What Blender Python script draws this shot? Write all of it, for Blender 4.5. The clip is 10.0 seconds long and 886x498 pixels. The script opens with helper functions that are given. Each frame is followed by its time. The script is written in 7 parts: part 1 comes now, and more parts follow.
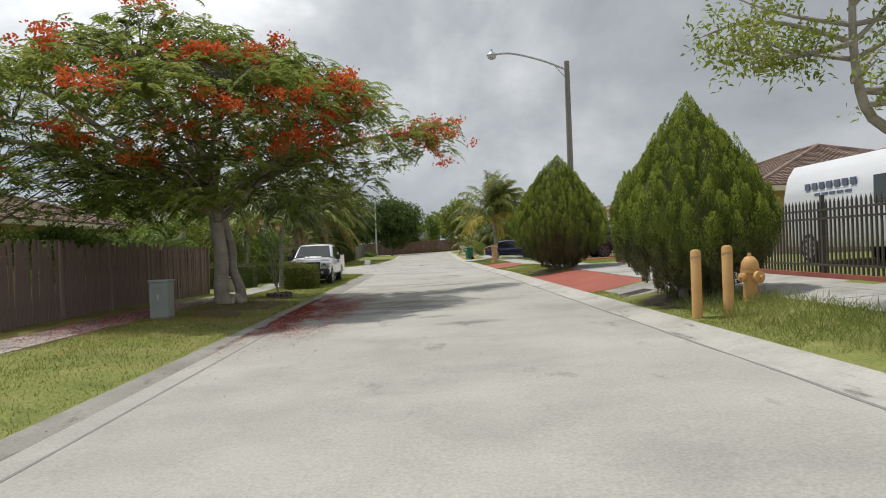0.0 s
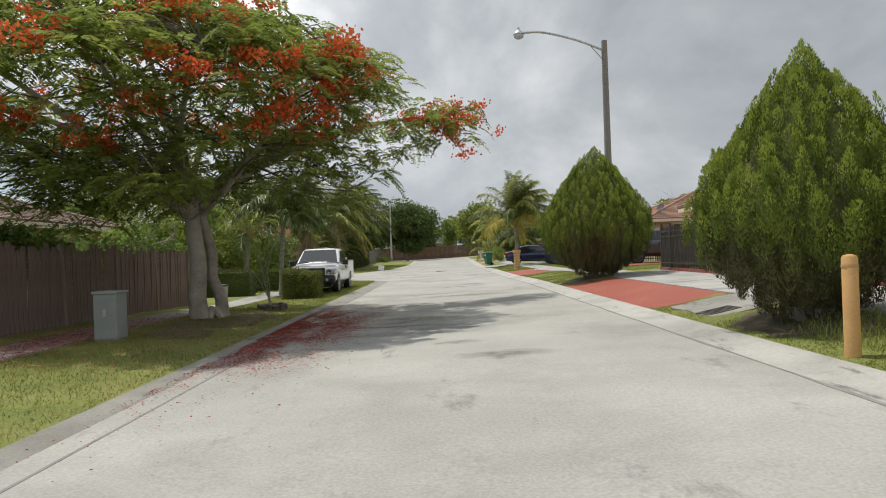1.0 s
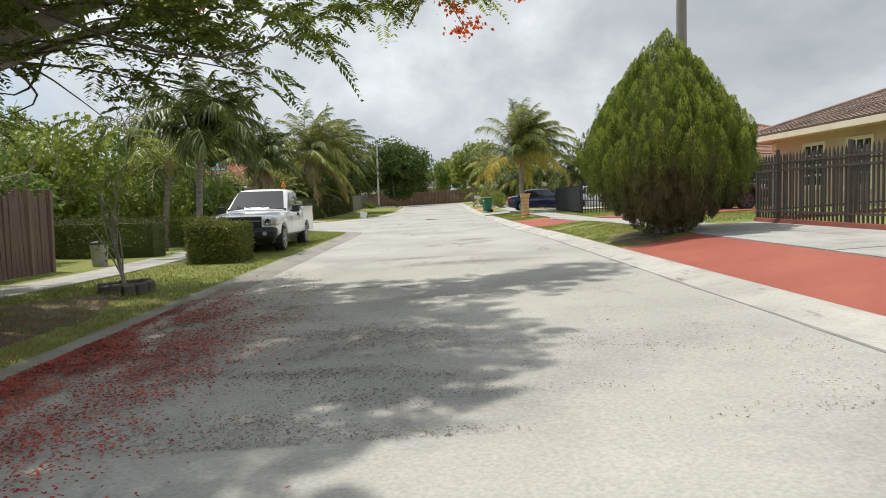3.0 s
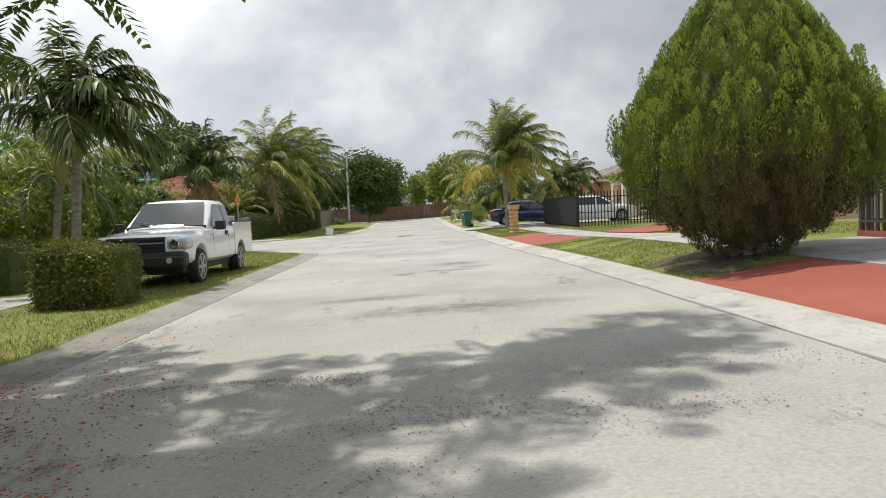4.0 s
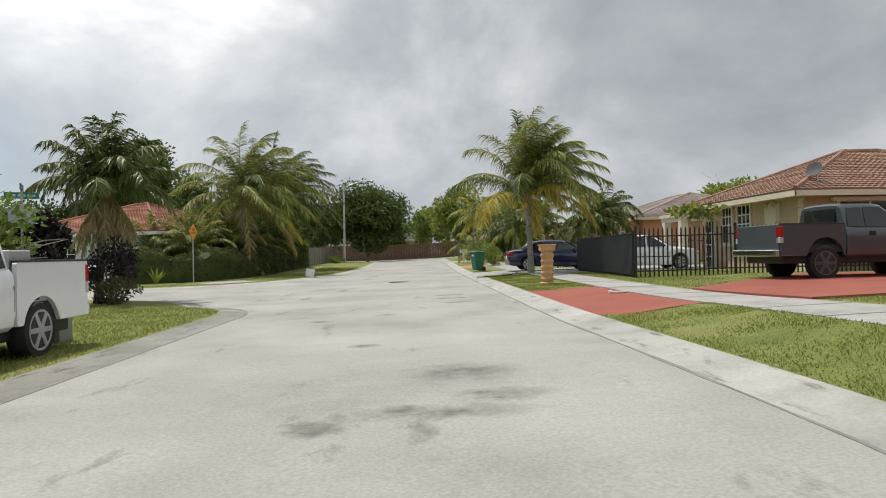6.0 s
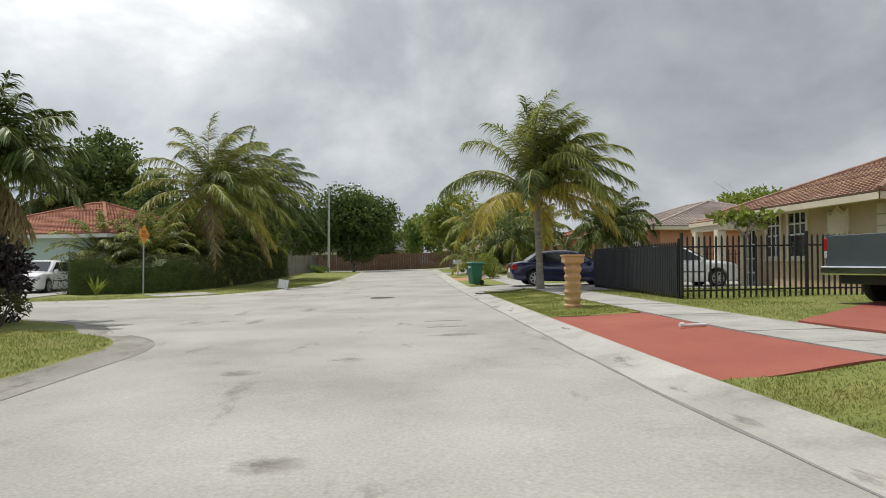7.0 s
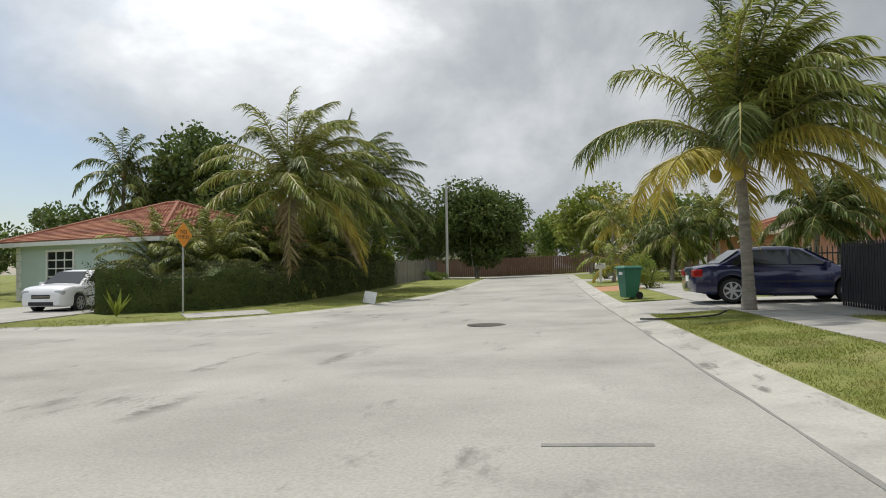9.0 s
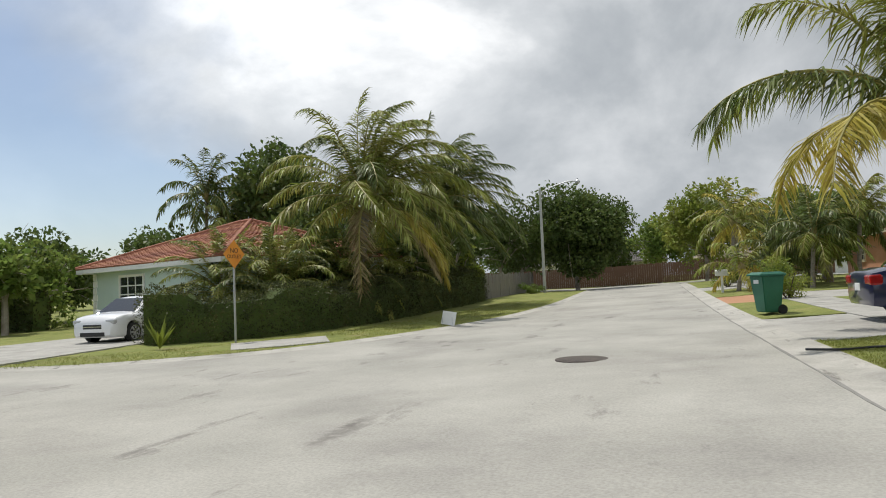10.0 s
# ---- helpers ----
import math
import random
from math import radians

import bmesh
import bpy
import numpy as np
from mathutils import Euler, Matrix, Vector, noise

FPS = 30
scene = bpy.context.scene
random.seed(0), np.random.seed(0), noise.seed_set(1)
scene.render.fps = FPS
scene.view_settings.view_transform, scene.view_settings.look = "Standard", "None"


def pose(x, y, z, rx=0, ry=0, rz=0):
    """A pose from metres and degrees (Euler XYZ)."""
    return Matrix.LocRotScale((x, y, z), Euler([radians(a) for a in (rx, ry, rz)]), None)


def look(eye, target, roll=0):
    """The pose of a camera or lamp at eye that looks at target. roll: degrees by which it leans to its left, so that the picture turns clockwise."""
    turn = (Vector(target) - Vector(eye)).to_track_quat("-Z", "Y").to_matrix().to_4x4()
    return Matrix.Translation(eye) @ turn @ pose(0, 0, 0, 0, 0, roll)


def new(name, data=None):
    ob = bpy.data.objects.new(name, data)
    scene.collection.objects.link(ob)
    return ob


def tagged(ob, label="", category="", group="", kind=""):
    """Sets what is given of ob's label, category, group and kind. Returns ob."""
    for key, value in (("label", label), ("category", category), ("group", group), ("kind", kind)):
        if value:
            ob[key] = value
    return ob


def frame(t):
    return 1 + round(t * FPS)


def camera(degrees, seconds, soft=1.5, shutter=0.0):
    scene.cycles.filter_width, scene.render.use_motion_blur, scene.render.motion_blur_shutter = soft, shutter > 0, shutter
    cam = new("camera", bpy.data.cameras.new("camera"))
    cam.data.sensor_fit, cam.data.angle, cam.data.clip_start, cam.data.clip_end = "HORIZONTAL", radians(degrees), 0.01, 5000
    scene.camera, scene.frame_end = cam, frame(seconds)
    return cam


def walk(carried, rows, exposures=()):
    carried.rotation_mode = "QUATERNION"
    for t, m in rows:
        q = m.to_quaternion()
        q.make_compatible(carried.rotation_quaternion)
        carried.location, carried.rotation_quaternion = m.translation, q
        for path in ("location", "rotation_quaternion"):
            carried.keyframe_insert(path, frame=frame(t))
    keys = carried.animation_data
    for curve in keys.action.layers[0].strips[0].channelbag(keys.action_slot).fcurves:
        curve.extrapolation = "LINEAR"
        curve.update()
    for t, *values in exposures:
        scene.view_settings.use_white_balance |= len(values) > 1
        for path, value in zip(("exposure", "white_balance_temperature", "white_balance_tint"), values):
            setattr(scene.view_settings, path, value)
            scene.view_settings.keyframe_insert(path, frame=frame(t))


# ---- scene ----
cam = camera(67.0, 10.0, soft=1.0)
PATH = [
    (0, (-0.499, 5.553, 1.36), (-0.441, 7.552, 1.354), -2.1),
    (0.5, (-0.47, 7.086, 1.375), (-0.435, 9.086, 1.372), -1.7),
    (1, (-0.529, 8.747, 1.332), (-0.519, 10.747, 1.344), -1.9),
    (1.5, (-0.501, 10.427, 1.298), (-0.532, 12.426, 1.26), -1.6),
    (2, (-0.437, 12.138, 1.299), (-0.489, 14.131, 1.144), -1.6),
    (2.5, (-0.46, 14.276, 1.268), (-0.478, 16.268, 1.095), -1.6),
    (3, (-0.349, 16.568, 1.237), (-0.325, 18.562, 1.088), -1.7),
    (4.5, (-0.225, 23.715, 1.128), (-0.11, 25.711, 1.049), -2.4),
    (5, (-0.08, 25.657, 1.126), (0.009, 27.655, 1.089), -1.6),
    (5.5, (0.181, 27.669, 1.152), (0.25, 29.668, 1.145), -1.3),
    (7, (0.466, 34.563, 1.183), (0.569, 36.56, 1.227), -0.1),
    (7.5, (0.583, 36.716, 1.212), (0.623, 38.714, 1.269), 0.3),
    (8, (0.75, 38.858, 1.26), (0.688, 40.856, 1.318), 0.1),
    (8.5, (0.847, 41.108, 1.269), (0.673, 43.099, 1.329), -0.1),
    (9, (0.842, 43.379, 1.236), (0.544, 45.356, 1.296), -0.7),
    (9.5, (0.783, 45.343, 1.248), (0.359, 47.296, 1.325), -1.5),
    (10, (0.733, 46.972, 1.309), (0.144, 48.88, 1.415), -2.5),
]
walk(cam, [(t, look(eye, target, roll)) for t, eye, target, roll in PATH],
     exposures=[(0.0, -0.05), (2.0, 0.2), (3.0, 0.3), (5.0, 0.12), (7.0, -0.05), (10.0, -0.05)])


# ---- light: bright overcast sky with broken clouds, hazy high sun ----
SUN_ELEV, SUN_AZ = 68.0, -55.0     # degrees; azimuth clockwise from +y
world = bpy.data.worlds.new("sky")
scene.world = world
world.use_nodes = True
wn, wl = world.node_tree.nodes, world.node_tree.links
wn.clear()
w_out = wn.new("ShaderNodeOutputWorld")
w_bg = wn.new("ShaderNodeBackground")
w_sky = wn.new("ShaderNodeTexSky")
w_sky.sky_type, w_sky.sun_disc = "NISHITA", False
w_sky.sun_elevation, w_sky.sun_rotation = radians(SUN_ELEV), radians(SUN_AZ)
w_dim = wn.new("ShaderNodeVectorMath")
w_dim.operation = "SCALE"
w_dim.inputs["Scale"].default_value = 0.11
w_co = wn.new("ShaderNodeTexCoord")
w_map = wn.new("ShaderNodeMapping")
w_map.inputs["Location"].default_value = (3.1, 1.35, 0.4)
w_map.inputs["Scale"].default_value = (1.0, 1.0, 1.45)


def w_noise(scale, detail, rough, distort):
    n = wn.new("ShaderNodeTexNoise")
    n.inputs["Scale"].default_value, n.inputs["Detail"].default_value = scale, detail
    n.inputs["Roughness"].default_value, n.inputs["Distortion"].default_value = rough, distort
    wl.new(w_map.outputs[0], n.inputs["Vector"])
    return n


def w_ramp(source, stops):
    r = wn.new("ShaderNodeValToRGB")
    while len(r.color_ramp.elements) < len(stops):
        r.color_ramp.elements.new(0.5)
    for e, (p, c) in zip(r.color_ramp.elements, stops):
        e.position, e.color = p, (*c, 1)
    wl.new(source, r.inputs[0])
    return r


n_big, n_fine = w_noise(1.25, 5, 0.5, 0.0), w_noise(2.4, 9, 0.56, 0.25)
# the cloud cover thins out towards the left of the street
w_dot, w_mul, w_add = (wn.new("ShaderNodeVectorMath"), wn.new("ShaderNodeMath"), wn.new("ShaderNodeMath"))
w_dot.operation, w_mul.operation, w_add.operation = "DOT_PRODUCT", "MULTIPLY", "ADD"
w_dot.inputs[1].default_value, w_mul.inputs[1].default_value = (0.85, 0.45, 0.1), 0.24
wl.new(w_co.outputs["Generated"], w_dot.inputs[0])
wl.new(w_dot.outputs["Value"], w_mul.inputs[0])
wl.new(w_mul.outputs[0], w_add.inputs[0])
wl.new(n_big.outputs[0], w_add.inputs[1])
w_cover = w_ramp(w_add.outputs[0], [(0.36, (0.2, 0.2, 0.2)), (0.50, (1, 1, 1))])
w_cloud = w_ramp(n_fine.outputs[0], [(0.30, (0.33, 0.36, 0.395)), (0.44, (0.455, 0.485, 0.515)), (0.55, (0.62, 0.645, 0.67)), (0.68, (0.98, 0.99, 1.0))])
w_mix = wn.new("ShaderNodeMixRGB")
wl.new(w_co.outputs["Generated"], w_map.inputs[0])
wl.new(w_sky.outputs[0], w_dim.inputs[0])
wl.new(w_cover.outputs[0], w_mix.inputs[0])
wl.new(w_dim.outputs[0], w_mix.inputs[1])
# clouds are thicker and greyer to the right, brighter to the left
w_side = w_ramp(w_dot.outputs["Value"], [(0.0, (1.25, 1.25, 1.25)), (0.30, (1.08, 1.08, 1.08)), (0.62, (0.92, 0.92, 0.92)), (1.0, (0.82, 0.82, 0.82))])
w_grey = wn.new("ShaderNodeVectorMath")
w_grey.operation = "MULTIPLY"
wl.new(w_cloud.outputs[0], w_grey.inputs[0])
wl.new(w_side.outputs[0], w_grey.inputs[1])
wl.new(w_grey.outputs[0], w_mix.inputs[2])
wl.new(w_mix.outputs[0], w_bg.inputs["Color"])
w_bg.inputs["Strength"].default_value = 1.1
wl.new(w_bg.outputs[0], w_out.inputs["Surface"])

sun_data = bpy.data.lights.new("sun", "SUN")
sun_data.energy, sun_data.angle, sun_data.color = 3.1, radians(1.3), (1.0, 0.95, 0.88)
sun = new("sun", sun_data)
se, sa = radians(SUN_ELEV), radians(SUN_AZ)
sun.matrix_world = look((math.sin(sa) * math.cos(se) * 60, math.cos(sa) * math.cos(se) * 60, math.sin(se) * 60), (0, 0, 0))


# ---- materials ----
def material(name, stops, scale=6.0, rough=0.7, metal=0.0, bump=0.0, bump_scale=None, fine=0.0, fine_scale=0.0, island=0.0, leaf=0.0,
             spec=0.5, coat=0.0, stretch=(1, 1, 1), stain=None, stain_scale=0.5, stain_at=(0.45, 0.7), spots=None, spot_stretch=(1, 1, 1), spot_scale=1.0, spot_at=(0.62, 0.72)):
    """Noise between the colours of stops at one scale, a finer grain, an optional large stain, relief and per-piece variation."""
    m = bpy.data.materials.new(name)
    m.use_nodes = True
    n, l = m.node_tree.nodes, m.node_tree.links
    b = n["Principled BSDF"]
    co, mp = n.new("ShaderNodeTexCoord"), n.new("ShaderNodeMapping")
    mp.inputs["Scale"].default_value = stretch
    l.new(co.outputs["Object"], mp.inputs[0])

    def tex(s, detail=6, r=0.6):
        t = n.new("ShaderNodeTexNoise")
        t.inputs["Scale"].default_value, t.inputs["Detail"].default_value, t.inputs["Roughness"].default_value = s, detail, r
        l.new(mp.outputs[0], t.inputs["Vector"])
        return t

    base = tex(scale)
    ramp = n.new("ShaderNodeValToRGB")
    while len(ramp.color_ramp.elements) < len(stops):
        ramp.color_ramp.elements.new(0.5)
    for k, (e, c) in enumerate(zip(ramp.color_ramp.elements, stops)):
        e.position, e.color = 0.3 + 0.4 * k / max(1, len(stops) - 1), (*c, 1)
    l.new(base.outputs[0], ramp.inputs[0])
    colour = ramp.outputs[0]
    if stain:
        t, r, mx = tex(stain_scale, 8, 0.65), n.new("ShaderNodeMapRange"), n.new("ShaderNodeMixRGB")
        r.inputs[1].default_value, r.inputs[2].default_value = stain_at
        l.new(t.outputs[0], r.inputs[0])
        l.new(r.outputs[0], mx.inputs[0])
        l.new(colour, mx.inputs[1])
        mx.inputs[2].default_value = (*stain, 1)
        colour = mx.outputs[0]
    if spots:
        mp2, t = n.new("ShaderNodeMapping"), n.new("ShaderNodeTexNoise")
        mp2.inputs["Scale"].default_value = spot_stretch
        l.new(co.outputs["Object"], mp2.inputs[0])
        l.new(mp2.outputs[0], t.inputs["Vector"])
        t.inputs["Scale"].default_value, t.inputs["Detail"].default_value, t.inputs["Roughness"].default_value = spot_scale, 9, 0.68
        r, mx = n.new("ShaderNodeMapRange"), n.new("ShaderNodeMixRGB")
        r.inputs[1].default_value, r.inputs[2].default_value, r.inputs[4].default_value = *spot_at, 0.75
        l.new(t.outputs[0], r.inputs[0])
        l.new(r.outputs[0], mx.inputs[0])
        l.new(colour, mx.inputs[1])
        mx.inputs[2].default_value = (*spots, 1)
        colour = mx.outputs[0]
    if fine or island:
        hsv = n.new("ShaderNodeHueSaturation")
        l.new(colour, hsv.inputs["Color"])
        add = n.new("ShaderNodeMath")
        add.operation, add.inputs[1].default_value = "ADD", 1.0
        if fine:
            g, mr = tex(fine_scale or scale * 22, 4), n.new("ShaderNodeMapRange")
            mr.inputs[1].default_value, mr.inputs[2].default_value = 0.25, 0.75
            mr.inputs[3].default_value, mr.inputs[4].default_value = -fine, fine
            l.new(g.outputs[0], mr.inputs[0])
            l.new(mr.outputs[0], add.inputs[0])
        else:
            add.inputs[0].default_value = 0.0
        value = add.outputs[0]
        if island:
            geo, mr2, a2 = n.new("ShaderNodeNewGeometry"), n.new("ShaderNodeMapRange"), n.new("ShaderNodeMath")
            mr2.inputs[3].default_value, mr2.inputs[4].default_value = -island, island
            a2.operation = "ADD"
            l.new(geo.outputs["Random Per Island"], mr2.inputs[0])
            l.new(mr2.outputs[0], a2.inputs[0])
            l.new(value, a2.inputs[1])
            value = a2.outputs[0]
            hu = n.new("ShaderNodeMapRange")
            hu.inputs[3].default_value, hu.inputs[4].default_value = 0.5 - island * 0.05, 0.5 + island * 0.05
            l.new(geo.outputs["Random Per Island"], hu.inputs[0])
            l.new(hu.outputs[0], hsv.inputs["Hue"])
        l.new(value, hsv.inputs["Value"])
        colour = hsv.outputs[0]
    l.new(colour, b.inputs["Base Color"])
    b.inputs["Roughness"].default_value, b.inputs["Metallic"].default_value = rough, metal
    b.inputs["Specular IOR Level"].default_value = spec
    b.inputs["Coat Weight"].default_value, b.inputs["Coat Roughness"].default_value = coat, 0.05
    if bump:
        t, bp = tex(bump_scale or scale * 8, 8, 0.65), n.new("ShaderNodeBump")
        bp.inputs["Strength"].default_value, bp.inputs["Distance"].default_value = min(1.0, bump), 0.02
        l.new(t.outputs[0], bp.inputs["Height"])
        l.new(bp.outputs[0], b.inputs["Normal"])
    if leaf:
        tr, mix = n.new("ShaderNodeBsdfTranslucent"), n.new("ShaderNodeMixShader")
        l.new(colour, tr.inputs["Color"])
        mix.inputs[0].default_value = leaf
        l.new(b.outputs[0], mix.inputs[1])
        l.new(tr.outputs[0], mix.inputs[2])
        l.new(mix.outputs[0], n["Material Output"].inputs["Surface"])
    return m


def glass(name, tint=(0.02, 0.025, 0.03), rough=0.04):
    m = bpy.data.materials.new(name)
    m.use_nodes = True
    b = m.node_tree.nodes["Principled BSDF"]
    b.inputs["Base Color"].default_value = (*tint, 1)
    b.inputs["Roughness"].default_value, b.inputs["Specular IOR Level"].default_value = rough, 0.6
    b.inputs["Coat Weight"].default_value = 0.2
    return m


M = {}
M["road"] = material("pale worn asphalt", [(0.31, 0.305, 0.27), (0.375, 0.365, 0.325), (0.435, 0.425, 0.38)], 0.4, 0.9, fine=0.2, fine_scale=38, bump=0.25, bump_scale=90,
                     stain=(0.24, 0.23, 0.21), stain_scale=0.3, stain_at=(0.5, 0.8), spots=(0.16, 0.15, 0.135), spot_stretch=(0.9, 0.35, 1), spot_scale=1.3, spot_at=(0.60, 0.69))
def soft_stains(m, places, colour):
    """Soft-edged oil stains and scuffs at given places of a road: x, y, half length across, half length along."""
    n, l = m.node_tree.nodes, m.node_tree.links
    b = n["Principled BSDF"]
    base = b.inputs["Base Color"].links[0].from_socket
    co, nz, off = n.new("ShaderNodeTexCoord"), n.new("ShaderNodeTexNoise"), n.new("ShaderNodeVectorMath")
    nz.inputs["Scale"].default_value, nz.inputs["Detail"].default_value, nz.inputs["Roughness"].default_value = 3.5, 6, 0.7
    l.new(co.outputs["Object"], nz.inputs["Vector"])
    off.operation = "MULTIPLY_ADD"
    l.new(nz.outputs["Color"], off.inputs[0])
    off.inputs[1].default_value = (0.6, 0.6, 0)
    l.new(co.outputs["Object"], off.inputs[2])
    total = None
    for x, y, rx, ry in places:
        mp, ln, mr = n.new("ShaderNodeMapping"), n.new("ShaderNodeVectorMath"), n.new("ShaderNodeMapRange")
        mp.inputs["Scale"].default_value = (1 / rx, 1 / ry, 0)
        mp.inputs["Location"].default_value = (-(x + 0.3) / rx, -(y + 0.3) / ry, 0)
        l.new(off.outputs[0], mp.inputs[0])
        ln.operation = "LENGTH"
        l.new(mp.outputs[0], ln.inputs[0])
        mr.inputs[1].default_value, mr.inputs[2].default_value, mr.inputs[3].default_value, mr.inputs[4].default_value = 0.35, 1.1, 1.0, 0.0
        l.new(ln.outputs["Value"], mr.inputs[0])
        if total is None:
            total = mr.outputs[0]
        else:
            mx = n.new("ShaderNodeMath")
            mx.operation = "MAXIMUM"
            l.new(total, mx.inputs[0])
            l.new(mr.outputs[0], mx.inputs[1])
            total = mx.outputs[0]
    grain, mul, mix = n.new("ShaderNodeMapRange"), n.new("ShaderNodeMath"), n.new("ShaderNodeMixRGB")
    grain.inputs[1].default_value, grain.inputs[2].default_value, grain.inputs[3].default_value, grain.inputs[4].default_value = 0.35, 0.62, 0.25, 0.95
    l.new(nz.outputs[0], grain.inputs[0])
    mul.operation = "MULTIPLY"
    l.new(total, mul.inputs[0])
    l.new(grain.outputs[0], mul.inputs[1])
    l.new(mul.outputs[0], mix.inputs[0])
    l.new(base, mix.inputs[1])
    mix.inputs[2].default_value = (*colour, 1)
    l.new(mix.outputs[0], b.inputs["Base Color"])


soft_stains(M["road"], ((0.5, 34.8, 0.75, 0.3), (-0.4, 34.5, 0.25, 0.2), (1.0, 35.3, 0.5, 0.25), (0.8, 36.4, 0.6, 0.5), (0.3, 17.4, 0.7, 0.35), (-0.3, 18.8, 0.4, 0.2),
                        (-1.4, 42.2, 0.25, 0.2), (-0.3, 43.0, 0.22, 0.2), (-0.35, 38.6, 0.25, 0.2), (1.2, 45.4, 0.5, 0.2), (-2.2, 53.0, 0.16, 0.9), (-2.9, 49.5, 0.16, 0.7), (0.4, 29.5, 1.6, 0.5), (-0.8, 31.0, 1.0, 0.3)), (0.15, 0.14, 0.125))
M["concrete"] = material("weathered concrete", [(0.31, 0.30, 0.27), (0.39, 0.38, 0.345), (0.45, 0.44, 0.40)], 1.3, 0.88, fine=0.13, bump=0.4, bump_scale=70,
                         stain=(0.20, 0.195, 0.17), stain_scale=0.9, stain_at=(0.52, 0.8))
M["gutter"] = material("dirty gutter concrete", [(0.35, 0.34, 0.30), (0.455, 0.44, 0.395), (0.52, 0.505, 0.455)], 1.6, 0.88, fine=0.14, bump=0.4, bump_scale=60,
                       stain=(0.16, 0.155, 0.135), stain_scale=0.8, stain_at=(0.5, 0.8), spots=(0.10, 0.095, 0.08), spot_stretch=(2.5, 0.6, 1), spot_scale=1.6, spot_at=(0.58, 0.68))
M["old_gutter"] = material("old stained gutter concrete", [(0.20, 0.19, 0.165), (0.285, 0.275, 0.24), (0.36, 0.345, 0.31)], 1.6, 0.9, fine=0.16, bump=0.4, bump_scale=60,
                           stain=(0.14, 0.125, 0.10), stain_scale=0.8, stain_at=(0.48, 0.75), spots=(0.09, 0.08, 0.065), spot_stretch=(2.5, 0.6, 1), spot_scale=1.6, spot_at=(0.56, 0.66))
M["red_drive"] = material("red painted concrete", [(0.27, 0.066, 0.04), (0.32, 0.083, 0.05), (0.36, 0.105, 0.065)], 0.9, 0.75, fine=0.10, bump=0.3, bump_scale=60,
                          stain=(0.30, 0.075, 0.05), stain_scale=0.5)
M["orange_drive"] = material("faded orange paving", [(0.40, 0.20, 0.10), (0.46, 0.25, 0.14)], 1.0, 0.8, fine=0.1)
M["lawn"] = material("lawn soil and turf", [(0.14, 0.17, 0.035), (0.20, 0.225, 0.05), (0.26, 0.25, 0.08)], 1.1, 0.95, fine=0.35, bump=0.9, bump_scale=45,
                     stain=(0.21, 0.18, 0.085), stain_scale=0.6, stain_at=(0.55, 0.8))
M["soil"] = material("bare bed soil", [(0.07, 0.055, 0.035), (0.12, 0.09, 0.055), (0.15, 0.12, 0.07)], 2.5, 0.95, fine=0.3, bump=0.8, bump_scale=30)
M["grass"] = material("grass blades", [(0.15, 0.185, 0.035), (0.24, 0.265, 0.055), (0.36, 0.33, 0.11)], 0.9, 0.6, island=0.3, leaf=0.3, spec=0.2)
M["tall_grass"] = material("pale tall grass", [(0.20, 0.24, 0.05), (0.30, 0.31, 0.10)], 0.9, 0.6, island=0.3, leaf=0.3, spec=0.2)
M["bark"] = material("grey bark", [(0.21, 0.18, 0.14), (0.33, 0.29, 0.24), (0.42, 0.38, 0.32)], 3.0, 0.9, fine=0.25, bump=0.8, bump_scale=18)
M["twig"] = material("dark twigs", [(0.07, 0.055, 0.045), (0.14, 0.11, 0.085)], 5.0, 0.9, fine=0.2)
M["palm_bark"] = material("ringed palm bark", [(0.17, 0.15, 0.12), (0.29, 0.26, 0.215), (0.36, 0.33, 0.28)], 4.0, 0.9, fine=0.2, bump=0.9, bump_scale=14, stretch=(1, 1, 4))
M["flame_leaf"] = material("feathery green leaves", [(0.13, 0.18, 0.038), (0.215, 0.265, 0.055), (0.33, 0.345, 0.085)], 0.6, 0.55, island=0.25, leaf=0.62, spec=0.25)
M["flame_flower"] = material("orange-red flowers", [(0.58, 0.075, 0.024), (0.74, 0.14, 0.04), (0.72, 0.23, 0.07)], 2.0, 0.6, island=0.15, leaf=0.3, spec=0.2)
M["petal"] = material("fallen red petals", [(0.15, 0.03, 0.02), (0.27, 0.042, 0.028), (0.42, 0.07, 0.045)], 3.0, 0.8, island=0.35)
M["litter"] = material("dry leaf litter", [(0.12, 0.095, 0.07), (0.2, 0.165, 0.125)], 3.0, 0.9, island=0.4)
# pale new growth; its contrast with the darker thuja body paints tuft shading
M["thuja_tip"] = material("pale yellow-green new growth, tuft highlights in its colour", [(0.26, 0.33, 0.05), (0.41, 0.46, 0.085)], 3.5, 0.6, island=0.1, leaf=0.25, spec=0.25)
M["thuja"] = material("yellow-green scale foliage", [(0.075, 0.11, 0.019), (0.14, 0.185, 0.03), (0.24, 0.285, 0.055)], 3.5, 0.6, island=0.12, leaf=0.2, spec=0.25, stretch=(1, 1, 0.3))
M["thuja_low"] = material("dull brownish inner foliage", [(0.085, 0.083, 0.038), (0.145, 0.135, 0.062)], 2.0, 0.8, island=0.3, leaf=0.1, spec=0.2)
M["frond"] = material("green palm leaflets", [(0.15, 0.185, 0.032), (0.26, 0.285, 0.055), (0.40, 0.385, 0.11)], 0.8, 0.45, island=0.5, leaf=0.3, spec=0.35)
M["frond_dark"] = material("dark green palm leaflets", [(0.085, 0.12, 0.03), (0.16, 0.195, 0.05)], 0.8, 0.42, island=0.45, leaf=0.28, spec=0.35)
